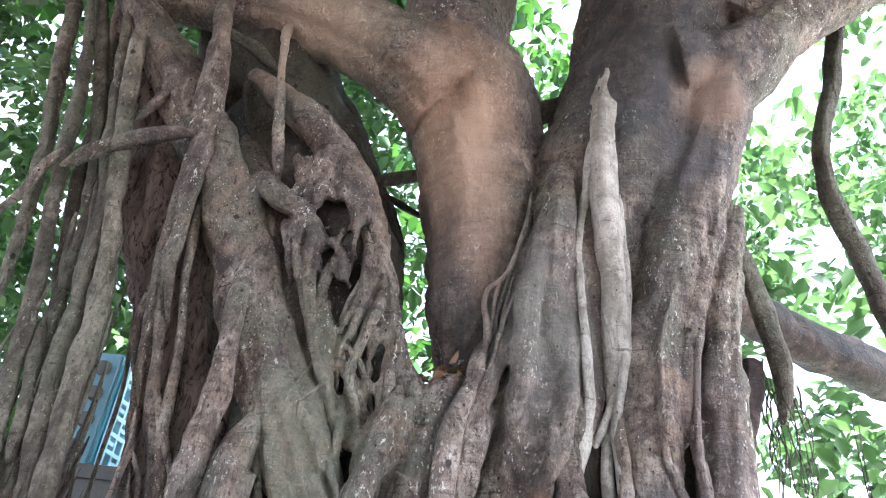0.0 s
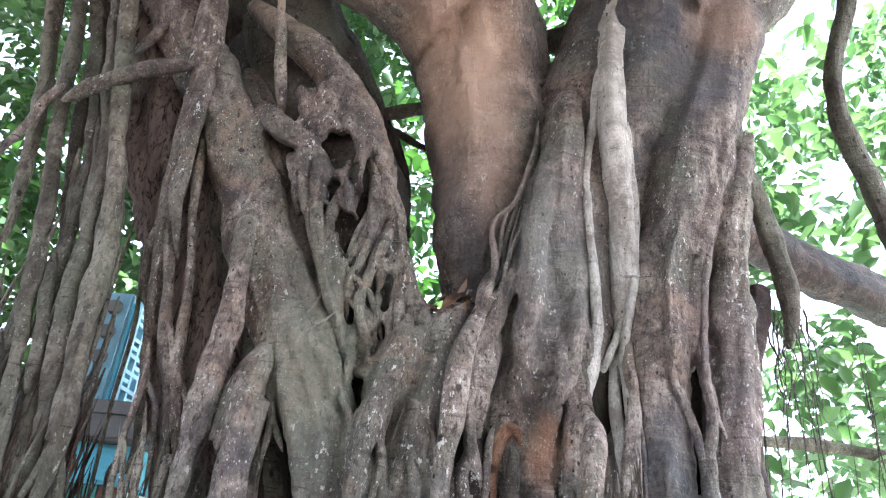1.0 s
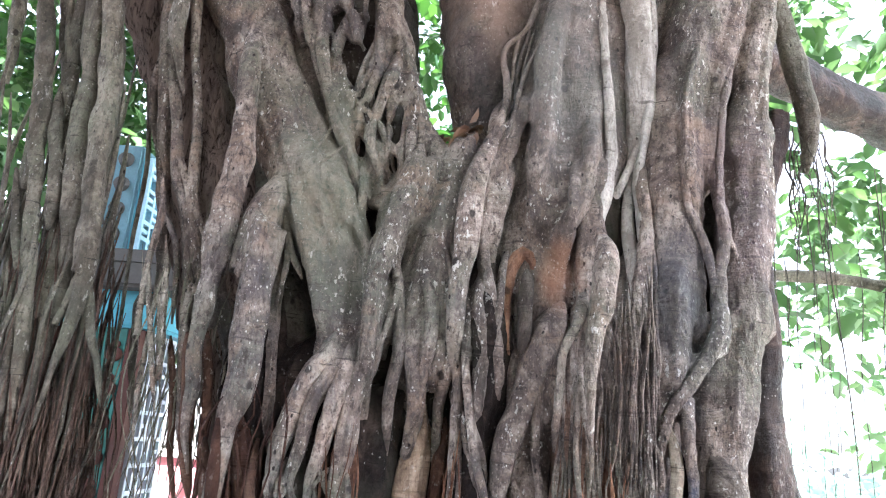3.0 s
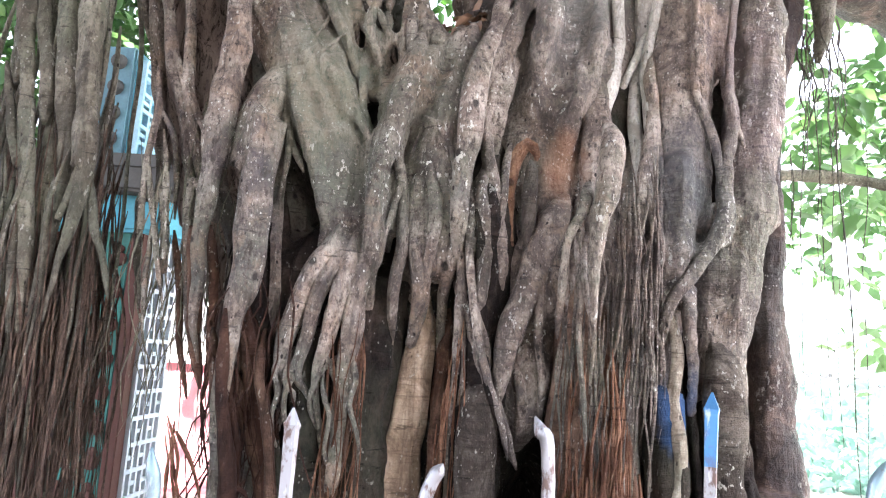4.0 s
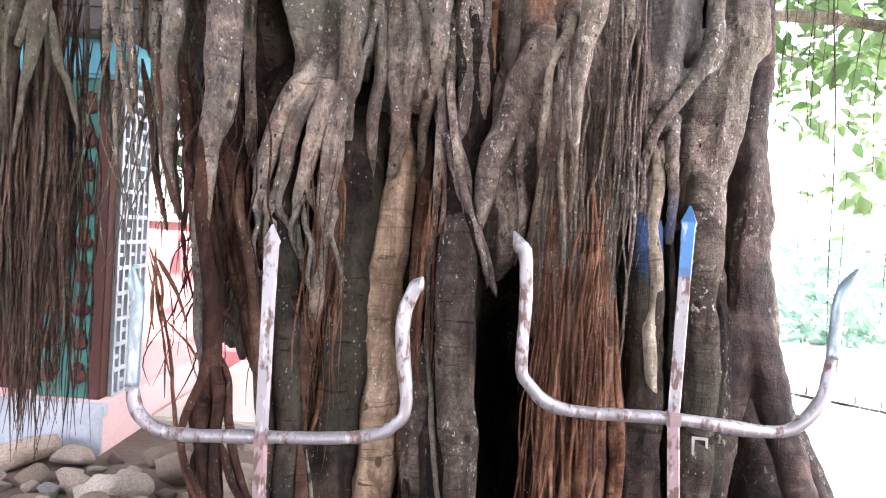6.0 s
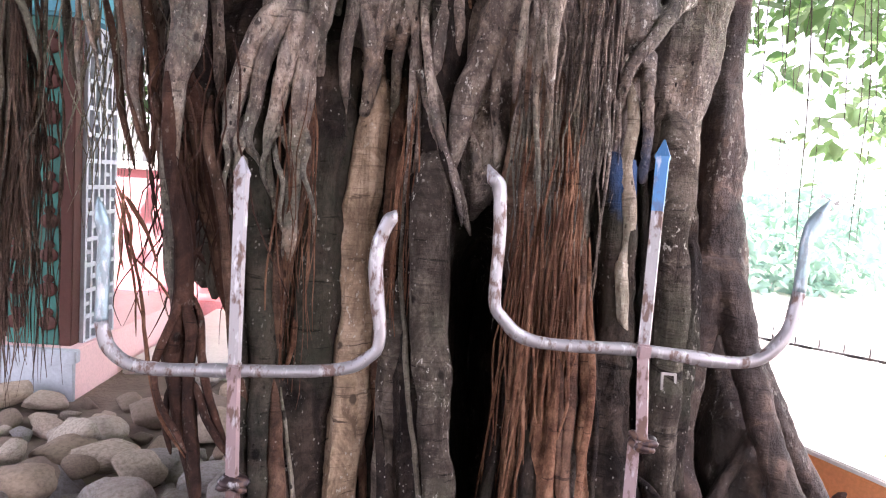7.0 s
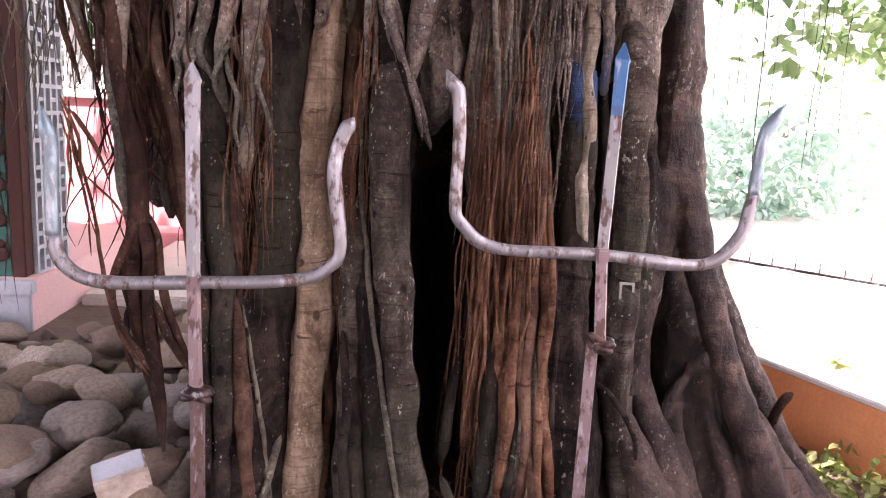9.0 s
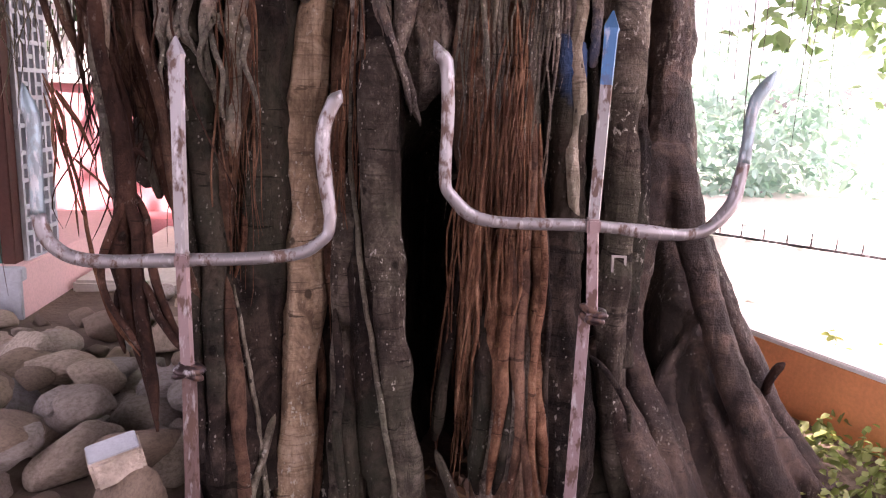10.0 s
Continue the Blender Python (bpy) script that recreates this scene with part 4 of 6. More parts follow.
root("k", [(0.224, 2.183, 0.236, 0.014), (0.267, 2.079, 0.159, 0.017), (0.294, 2.129, 0.067, 0.018)])
root("k", [(0.691, 2.292, 0.516, 0.009), (0.744, 2.202, 0.484, 0.01), (0.805, 2.17, 0.387, 0.009), (0.838, 2.212, 0.276, 0.007)])
root("b", [(-0.51, 2.501, 1.714, 0.016), (-0.53, 2.415, 1.609, 0.015), (-0.55, 2.408, 1.504, 0.012), (-0.58, 2.402, 1.416, 0.009), (-0.607, 2.473, 1.275, 0.006)])
root("b", [(-0.463, 2.506, 1.786, 0.019), (-0.472, 2.418, 1.648, 0.018), (-0.475, 2.41, 1.544, 0.013), (-0.445, 2.405, 1.477, 0.009), (-0.404, 2.478, 1.375, 0.006)])
root("b", [(0.374, 2.385, 2.341, 0.031), (0.382, 2.29, 2.189, 0.038), (0.372, 2.276, 2.044, 0.033), (0.36, 2.273, 2.01, 0.029), (0.346, 2.266, 1.889, 0.022), (0.344, 2.259, 1.753, 0.014), (0.359, 2.331, 1.587, 0.01)])
root("b", [(0.339, 2.373, 2.114, 0.023), (0.305, 2.282, 2.005, 0.018), (0.263, 2.277, 1.903, 0.013), (0.253, 2.27, 1.766, 0.012), (0.252, 2.342, 1.615, 0.01)])
root("b", [(0.334, 2.387, 1.913, 0.009), (0.321, 2.303, 1.826, 0.01), (0.335, 2.297, 1.724, 0.01), (0.356, 2.292, 1.623, 0.007), (0.359, 2.364, 1.455, 0.006)])
root("b", [(0.3, 2.399, 1.948, 0.012), (0.311, 2.311, 1.792, 0.01), (0.312, 2.302, 1.621, 0.009), (0.335, 2.291, 1.386, 0.007), (0.338, 2.359, 1.155, 0.007)])
root("b", [(0.056, 2.5, 1.546, 0.012), (0.083, 2.413, 1.408, 0.014), (0.115, 2.409, 1.322, 0.012), (0.158, 2.482, 1.201, 0.011)])
root("k", [(0.628, 2.484, 1.397, 0.015), (0.655, 2.398, 1.261, 0.017), (0.647, 2.392, 1.122, 0.018), (0.627, 2.464, 0.997, 0.015)])
root("k", [(0.371, 2.417, 0.764, 0.023), (0.37, 2.276, 0.563, 0.026), (0.367, 2.202, 0.333, 0.027), (0.361, 2.199, 0.078, 0.029)])
root("k", [(0.445, 2.312, 0.579, 0.01), (0.437, 2.181, 0.417, 0.01), (0.421, 2.129, 0.259, 0.012), (0.405, 2.158, 0.103, 0.013)])
root("k", [(0.535, 2.446, 1.085, 0.011), (0.549, 2.324, 0.879, 0.009), (0.559, 2.252, 0.646, 0.009), (0.55, 2.181, 0.418, 0.009), (0.575, 2.176, 0.165, 0.009)])
root("k", [(-0.096, 2.351, 0.629, 0.018), (-0.074, 2.221, 0.469, 0.016), (-0.071, 2.159, 0.28, 0.016), (-0.052, 2.163, 0.05, 0.017)])
root("k", [(0.026, 2.348, 0.488, 0.018), (0.045, 2.205, 0.294, 0.019), (0.087, 2.222, 0.104, 0.021)])
# two more dark backings, added to close bright gaps beside the trunk
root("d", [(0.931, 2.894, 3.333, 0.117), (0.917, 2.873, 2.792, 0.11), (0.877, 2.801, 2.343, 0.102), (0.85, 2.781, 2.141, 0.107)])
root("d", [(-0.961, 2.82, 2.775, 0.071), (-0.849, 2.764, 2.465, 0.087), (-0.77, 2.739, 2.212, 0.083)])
root("b", [(-0.515, 2.69, 3.477, 0.028), (-0.455, 2.605, 3.252, 0.029), (-0.451, 2.595, 3.009, 0.023), (-0.495, 2.585, 2.806, 0.019), (-0.497, 2.633, 2.657, 0.013)])
root("b", [(-0.365, 2.68, 3.204, 0.022), (-0.384, 2.596, 3.017, 0.025), (-0.427, 2.589, 2.862, 0.023), (-0.436, 2.559, 2.665, 0.02), (-0.362, 2.602, 2.491, 0.014)])
root("b", [(-0.703, 2.674, 3.303, 0.023), (-0.683, 2.587, 3.085, 0.024), (-0.609, 2.578, 2.839, 0.023), (-0.507, 2.537, 2.606, 0.02), (-0.428, 2.584, 2.419, 0.014)])
root("b", [(-0.573, 2.697, 3.331, 0.027), (-0.6, 2.61, 3.185, 0.022), (-0.63, 2.604, 3.047, 0.02), (-0.622, 2.675, 2.893, 0.013)])
root("b", [(-0.409, 2.691, 3.344, 0.017), (-0.469, 2.603, 3.114, 0.014), (-0.524, 2.594, 2.902, 0.011), (-0.529, 2.66, 2.754, 0.009)])
root("b", [(-0.285, 2.669, 2.876, 0.021), (-0.29, 2.564, 2.681, 0.024), (-0.246, 2.531, 2.525, 0.019), (-0.192, 2.595, 2.426, 0.014)])
root("b", [(-0.609, 2.666, 2.939, 0.013), (-0.514, 2.585, 2.851, 0.015), (-0.406, 2.57, 2.74, 0.015), (-0.346, 2.617, 2.58, 0.012)])
root("b", [(-0.801, 2.64, 2.811, 0.009), (-0.672, 2.521, 2.606, 0.009), (-0.606, 2.535, 2.683, 0.007), (-0.595, 2.639, 2.832, 0.006)])
root("b", [(-0.169, 2.546, 2.141, 0.011), (-0.119, 2.461, 2.086, 0.013), (-0.121, 2.452, 1.991, 0.013), (-0.137, 2.525, 1.896, 0.009)])
root("b", [(-0.206, 2.552, 2.274, 0.016), (-0.178, 2.461, 2.139, 0.021), (-0.15, 2.448, 2.007, 0.021), (-0.166, 2.437, 1.838, 0.017), (-0.179, 2.506, 1.635, 0.016)])
root("b", [(0.01, 2.544, 2.244, 0.024), (0.002, 2.448, 2.071, 0.027), (0.027, 2.436, 1.903, 0.027), (0.013, 2.424, 1.737, 0.02), (0.014, 2.493, 1.574, 0.015)])
root("k", [(0.031, 2.499, 1.593, 0.023), (0.059, 2.413, 1.434, 0.026), (0.037, 2.403, 1.256, 0.026), (0.038, 2.471, 1.047, 0.023)])
root("g", [(-0.674, 2.455, 1.586, 0.016), (-0.655, 2.368, 1.432, 0.018), (-0.612, 2.359, 1.26, 0.017), (-0.583, 2.349, 1.082, 0.016), (-0.561, 2.319, 0.919, 0.014), (-0.524, 2.275, 0.777, 0.013), (-0.485, 2.31, 0.636, 0.011)])
root("b", [(-1.184, 2.518, 2.489, 0.012), (-1.155, 2.502, 2.325, 0.013), (-1.159, 2.482, 2.124, 0.012), (-1.14, 2.464, 1.889, 0.011), (-1.158, 2.481, 2.114, 0.01), (-1.085, 2.462, 1.846, 0.01), (-1.027, 2.451, 1.623, 0.008)])
root("b", [(-1.13, 2.515, 2.258, 0.01), (-1.08, 2.491, 2.013, 0.012), (-1.048, 2.477, 1.75, 0.01), (-1.104, 2.494, 2.043, 0.008), (-1.109, 2.478, 1.772, 0.008), (-1.094, 2.467, 1.545, 0.006)])
root("b", [(-0.064, 2.547, 2.199, 0.021), (-0.039, 2.453, 2.043, 0.023), (-0.042, 2.442, 1.895, 0.02), (-0.029, 2.442, 1.92, 0.019), (-0.03, 2.512, 1.772, 0.014)])
root("b", [(0.008, 2.581, 2.458, 0.017), (0.001, 2.481, 2.246, 0.02), (0.047, 2.463, 2.051, 0.021), (0.073, 2.45, 1.904, 0.017), (0.07, 2.525, 1.852, 0.013)])
root("b", [(-0.166, 2.563, 2.378, 0.017), (-0.121, 2.474, 2.316, 0.013), (-0.096, 2.46, 2.195, 0.01), (-0.095, 2.524, 2.038, 0.008)])
root("b", [(-0.266, 2.57, 2.373, 0.014), (-0.29, 2.477, 2.225, 0.017), (-0.263, 2.462, 2.067, 0.018), (-0.253, 2.45, 1.88, 0.019), (-0.271, 2.443, 1.759, 0.017), (-0.274, 2.511, 1.557, 0.014)])
root("b", [(-0.33, 2.568, 2.309, 0.021), (-0.297, 2.499, 2.411, 0.024), (-0.264, 2.511, 2.518, 0.022), (-0.219, 2.61, 2.633, 0.016)])
root("b", [(-0.488, 2.625, 2.611, 0.014), (-0.442, 2.523, 2.483, 0.017), (-0.435, 2.509, 2.341, 0.018), (-0.398, 2.58, 2.249, 0.018)])
root("b", [(-0.093, 2.573, 2.43, 0.025), (-0.046, 2.514, 2.561, 0.029), (0.005, 2.533, 2.678, 0.023), (0.039, 2.553, 2.8, 0.015), (0.069, 2.634, 2.92, 0.009)])
root("b", [(0.048, 2.607, 2.659, 0.018), (0.03, 2.496, 2.482, 0.022), (-0.024, 2.48, 2.32, 0.023), (-0.024, 2.577, 2.498, 0.023)])
root("y", [(0.786, 2.554, 1.661, 0.062), (0.802, 2.47, 1.553, 0.064), (0.805, 2.459, 1.409, 0.057), (0.796, 2.446, 1.232, 0.05), (0.814, 2.442, 1.131, 0.051), (0.812, 2.395, 0.873, 0.049), (0.796, 2.351, 0.733, 0.047), (0.785, 2.33, 0.596, 0.045), (0.8, 2.3, 0.4, 0.048), (0.83, 2.28, 0.2, 0.05), (0.85, 2.27, -0.02, 0.05)])
root("b", [(-1.452, 2.634, 4.828, 0.034), (-1.385, 2.56, 4.457, 0.044), (-1.346, 2.566, 4.119, 0.054), (-1.315, 2.569, 3.842, 0.061), (-1.281, 2.562, 3.611, 0.048), (-1.261, 2.55, 3.333, 0.031), (-1.242, 2.537, 3.08, 0.024), (-1.204, 2.607, 2.852, 0.019)])
root("b", [(-1.945, 2.677, 4.741, 0.039), (-1.8, 2.596, 4.496, 0.038), (-1.634, 2.592, 4.229, 0.031), (-1.48, 2.589, 3.982, 0.025), (-1.376, 2.666, 3.782, 0.02)])
root("b", [(0.182, 2.726, 3.368, 0.006), (0.134, 2.639, 3.142, 0.007), (0.108, 2.634, 2.984, 0.008), (0.101, 2.709, 2.837, 0.007)])
root("b", [(0.209, 2.532, 1.972, 0.014), (0.204, 2.444, 1.805, 0.016), (0.2, 2.436, 1.64, 0.014), (0.217, 2.426, 1.479, 0.011), (0.217, 2.495, 1.302, 0.008)])
root("b", [(0.123, 2.524, 1.582, 0.017), (0.158, 2.437, 1.44, 0.017), (0.147, 2.508, 1.314, 0.012)])
root("b", [(0.289, 2.534, 1.848, 0.011), (0.316, 2.446, 1.666, 0.012), (0.318, 2.435, 1.45, 0.012), (0.347, 2.422, 1.204, 0.011), (0.349, 2.48, 0.964, 0.009)])
root("b", [(0.4, 2.532, 1.799, 0.012), (0.428, 2.443, 1.583, 0.014), (0.423, 2.43, 1.35, 0.012), (0.452, 2.417, 1.107, 0.011), (0.444, 2.457, 0.891, 0.009)])
root("b", [(0.348, 2.516, 1.704, 0.009), (0.368, 2.426, 1.489, 0.011), (0.395, 2.415, 1.279, 0.009), (0.397, 2.483, 1.036, 0.009)])
root("b", [(0.497, 2.527, 2.152, 0.013), (0.52, 2.433, 2.003, 0.012), (0.48, 2.425, 1.873, 0.011), (0.504, 2.416, 1.711, 0.009), (0.502, 2.488, 1.55, 0.008)])
root("b", [(0.558, 2.537, 2.251, 0.013), (0.544, 2.44, 2.079, 0.012), (0.577, 2.427, 1.896, 0.011), (0.557, 2.418, 1.714, 0.011), (0.59, 2.41, 1.556, 0.012), (0.552, 2.481, 1.395, 0.009)])
root("b", [(0.794, 2.526, 2.204, 0.017), (0.789, 2.435, 2.073, 0.022), (0.756, 2.428, 1.97, 0.025), (0.688, 2.422, 1.866, 0.023), (0.62, 2.416, 1.781, 0.02), (0.588, 2.41, 1.68, 0.017), (0.587, 2.479, 1.556, 0.011)])
root("b", [(-0.603, 2.459, 1.534, 0.011), (-0.614, 2.375, 1.462, 0.01), (-0.597, 2.371, 1.392, 0.009), (-0.607, 2.365, 1.303, 0.007), (-0.585, 2.437, 1.183, 0.005)])
root("b", [(-0.545, 2.456, 1.484, 0.011), (-0.558, 2.373, 1.43, 0.009), (-0.573, 2.368, 1.358, 0.008), (-0.542, 2.362, 1.255, 0.006), (-0.545, 2.436, 1.151, 0.004)])
root("b", [(-0.484, 2.455, 1.488, 0.009), (-0.452, 2.371, 1.401, 0.009), (-0.428, 2.366, 1.333, 0.008), (-0.434, 2.361, 1.228, 0.006), (-0.411, 2.434, 1.126, 0.004)])
root("b", [(-0.401, 2.458, 1.546, 0.009), (-0.359, 2.374, 1.46, 0.009), (-0.369, 2.368, 1.372, 0.008), (-0.335, 2.363, 1.269, 0.006), (-0.339, 2.436, 1.148, 0.004)])
root("b", [(-0.428, 2.467, 1.527, 0.009), (-0.476, 2.383, 1.453, 0.008), (-0.495, 2.378, 1.363, 0.007), (-0.468, 2.452, 1.26, 0.005)])
root("b", [(-0.026, 2.474, 1.82, 0.012), (0.003, 2.385, 1.643, 0.012), (0.052, 2.376, 1.469, 0.012), (0.107, 2.367, 1.316, 0.009), (0.125, 2.441, 1.231, 0.006)])
root("f", [(0.453, 2.443, 1.388, 0.015), (0.449, 2.354, 1.152, 0.018), (0.44, 2.32, 0.913, 0.018), (0.424, 2.237, 0.648, 0.018), (0.409, 2.156, 0.391, 0.017), (0.385, 2.144, 0.112, 0.019)])
root("g", [(0.499, 2.44, 1.34, 0.013), (0.505, 2.349, 1.086, 0.015), (0.484, 2.298, 0.847, 0.016), (0.468, 2.217, 0.584, 0.016), (0.465, 2.135, 0.329, 0.016), (0.444, 2.128, 0.066, 0.017)])
root("g", [(0.408, 2.436, 1.252, 0.012), (0.413, 2.342, 0.996, 0.013), (0.441, 2.277, 0.78, 0.015), (0.451, 2.195, 0.52, 0.013), (0.486, 2.113, 0.267, 0.013), (0.511, 2.121, 0.052, 0.013)])
root("f", [(0.529, 2.422, 1.224, 0.009), (0.53, 2.327, 0.984, 0.01), (0.538, 2.256, 0.752, 0.012), (0.509, 2.186, 0.524, 0.012), (0.501, 2.113, 0.303, 0.012), (0.534, 2.116, 0.073, 0.01)])
root("d", [(-0.661, 2.485, 1.306, 0.019), (-0.667, 2.479, 1.179, 0.031), (-0.648, 2.472, 1.053, 0.034), (-0.651, 2.453, 0.945, 0.02)])
root("k", [(-0.596, 2.413, 1.245, 0.013), (-0.566, 2.404, 1.079, 0.015), (-0.536, 2.363, 0.879, 0.016), (-0.51, 2.303, 0.683, 0.019), (-0.49, 2.234, 0.46, 0.022), (-0.461, 2.151, 0.212, 0.024)])
root("k", [(-0.546, 2.45, 1.605, 0.036), (-0.533, 2.439, 1.379, 0.041), (-0.503, 2.428, 1.147, 0.041), (-0.481, 2.393, 0.91, 0.037), (-0.459, 2.321, 0.679, 0.034), (-0.436, 2.241, 0.421, 0.032), (-0.409, 2.148, 0.141, 0.032)])
root("t", [(-0.165, 2.669, 1.774, 0.056), (-0.167, 2.562, 1.617, 0.056), (-0.183, 2.557, 1.441, 0.057), (-0.202, 2.549, 1.207, 0.058), (-0.207, 2.520, 0.932, 0.060), (-0.209, 2.471, 0.715, 0.064), (-0.208, 2.415, 0.541, 0.061), (-0.207, 2.353, 0.335, 0.055), (-0.217, 2.299, 0.086, 0.053), (-0.225, 2.274, -0.053, 0.053), (-0.235, 2.269, -0.251, 0.055)])
root("g", [(-0.085, 2.629, 1.755, 0.023), (-0.094, 2.578, 1.554, 0.025), (-0.105, 2.567, 1.339, 0.024), (-0.105, 2.548, 1.120, 0.024), (-0.113, 2.512, 0.900, 0.024), (-0.119, 2.475, 0.699, 0.022), (-0.141, 2.488, 0.538, 0.017)])
root("g", [(-0.153, 2.448, 0.532, 0.015), (-0.135, 2.386, 0.361, 0.014), (-0.142, 2.340, 0.226, 0.015), (-0.142, 2.308, 0.046, 0.016), (-0.143, 2.298, -0.148, 0.017)])
root("g", [(-0.432, 2.359, 0.735, 0.016), (-0.409, 2.294, 0.611, 0.019), (-0.381, 2.241, 0.451, 0.020), (-0.364, 2.195, 0.310, 0.019), (-0.350, 2.180, 0.136, 0.021), (-0.343, 2.205, -0.048, 0.024), (-0.340, 2.232, -0.224, 0.025)])
root("h", [(-0.404, 2.348, 0.702, 0.007), (-0.368, 2.309, 0.535, 0.007), (-0.330, 2.263, 0.353, 0.008), (-0.298, 2.221, 0.113, 0.009), (-0.282, 2.207, -0.049, 0.009), (-0.269, 2.207, -0.205, 0.009)])
root("g", [(-0.458, 2.375, 0.729, 0.022), (-0.462, 2.319, 0.637, 0.029), (-0.480, 2.293, 0.501, 0.029), (-0.489, 2.261, 0.368, 0.022), (-0.501, 2.265, 0.217, 0.015)])
root("g", [(-0.369, 2.515, 1.698, 0.026), (-0.375, 2.486, 1.527, 0.033), (-0.399, 2.475, 1.372, 0.035), (-0.418, 2.453, 1.216, 0.033), (-0.434, 2.434, 1.077, 0.028), (-0.443, 2.401, 0.939, 0.026), (-0.449, 2.411, 0.757, 0.023)])
root("k", [(-0.322, 2.613, 1.579, 0.011), (-0.361, 2.550, 1.448, 0.013), (-0.402, 2.495, 1.321, 0.012), (-0.421, 2.488, 1.162, 0.011)])
root("f", [(-0.408, 2.481, 1.074, 0.008), (-0.385, 2.438, 0.936, 0.010), (-0.386, 2.395, 0.818, 0.009), (-0.410, 2.377, 0.694, 0.007)])
root("f", [(-0.412, 2.473, 0.875, 0.007), (-0.331, 2.491, 0.762, 0.008), (-0.253, 2.494, 0.646, 0.009), (-0.170, 2.500, 0.573, 0.008)])
root("k", [(-0.314, 2.528, 0.716, 0.011), (-0.237, 2.487, 0.641, 0.015), (-0.145, 2.471, 0.602, 0.015), (-0.110, 2.485, 0.638, 0.011)])
root("f", [(-0.362, 2.496, 0.854, 0.005), (-0.285, 2.483, 0.709, 0.006), (-0.254, 2.458, 0.564, 0.006), (-0.283, 2.442, 0.393, 0.006)])
root("h", [(-0.056, 2.590, 1.629, 0.008), (-0.056, 2.531, 1.447, 0.008), (-0.062, 2.466, 1.235, 0.008), (-0.055, 2.406, 1.063, 0.008), (-0.035, 2.349, 0.913, 0.008), (-0.014, 2.287, 0.769, 0.009), (0.014, 2.227, 0.611, 0.008), (0.043, 2.175, 0.455, 0.009), (0.065, 2.142, 0.328, 0.009), (0.095, 2.129, 0.173, 0.009), (0.125, 2.126, -0.029, 0.010)])
root("y", [(0.019, 2.488, 1.552, 0.047), (0.024, 2.394, 1.344, 0.058), (0.030, 2.372, 1.140, 0.059), (0.042, 2.333, 0.937, 0.052), (0.064, 2.281, 0.738, 0.048), (0.083, 2.227, 0.542, 0.048), (0.103, 2.186, 0.344, 0.049), (0.135, 2.167, 0.133, 0.053), (0.167, 2.163, -0.092, 0.058)])
root("y", [(-0.051, 2.480, 1.074, 0.032), (-0.057, 2.428, 0.880, 0.047), (-0.056, 2.417, 0.659, 0.054), (-0.048, 2.360, 0.413, 0.059), (-0.031, 2.304, 0.090, 0.065), (-0.017, 2.288, -0.181, 0.070)])
root("h", [(-0.281, 2.483, 0.671, 0.006), (-0.280, 2.438, 0.531, 0.007), (-0.278, 2.382, 0.397, 0.008), (-0.284, 2.299, 0.281, 0.011), (-0.300, 2.218, 0.190, 0.011), (-0.331, 2.188, 0.085, 0.013), (-0.353, 2.202, -0.047, 0.014)])
root("b", [(-0.980, 2.620, 3.214, 0.031), (-0.937, 2.540, 3.038, 0.036), (-0.918, 2.500, 2.893, 0.041), (-0.900, 2.490, 2.678, 0.042), (-0.892, 2.480, 2.477, 0.044), (-0.909, 2.460, 2.305, 0.049), (-0.902, 2.450, 2.131, 0.041), (-0.898, 2.440, 2.228, 0.033), (-0.910, 2.430, 2.073, 0.033), (-0.915, 2.420, 1.903, 0.024), (-0.911, 2.420, 1.737, 0.022), (-0.905, 2.420, 1.590, 0.016), (-0.878, 2.420, 1.464, 0.011)])
root("b", [(-0.731, 2.620, 2.652, 0.028), (-0.746, 2.500, 2.433, 0.044), (-0.787, 2.470, 2.279, 0.050), (-0.795, 2.450, 2.122, 0.051), (-0.748, 2.430, 2.288, 0.052), (-0.752, 2.420, 2.116, 0.051), (-0.742, 2.410, 1.929, 0.051), (-0.743, 2.400, 1.762, 0.049), (-0.765, 2.390, 1.615, 0.040), (-0.774, 2.380, 1.452, 0.032), (-0.771, 2.370, 1.275, 0.027), (-0.754, 2.360, 1.101, 0.025), (-0.723, 2.340, 0.934, 0.024), (-0.693, 2.320, 0.771, 0.022)])
root("b", [(-1.362, 2.647, 3.808, 0.051), (-1.311, 2.597, 3.489, 0.050), (-1.315, 2.614, 3.238, 0.036), (-1.299, 2.614, 2.995, 0.030), (-1.278, 2.633, 2.802, 0.025), (-1.259, 2.664, 2.623, 0.025), (-1.239, 2.693, 2.427, 0.024), (-1.216, 2.703, 2.236, 0.021), (-1.195, 2.705, 2.054, 0.019), (-1.269, 2.707, 2.050, 0.017), (-1.261, 2.708, 1.841, 0.015), (-1.239, 2.734, 1.637, 0.014)])
root("b", [(-1.339, 2.672, 3.604, 0.030), (-1.307, 2.623, 3.273, 0.027), (-1.278, 2.618, 2.999, 0.023), (-1.214, 2.600, 2.744, 0.020), (-1.156, 2.578, 2.509, 0.021), (-1.077, 2.570, 2.299, 0.020), (-1.038, 2.577, 2.105, 0.022), (-0.991, 2.604, 1.943, 0.021), (-1.043, 2.629, 1.799, 0.018), (-1.037, 2.664, 1.642, 0.014)])
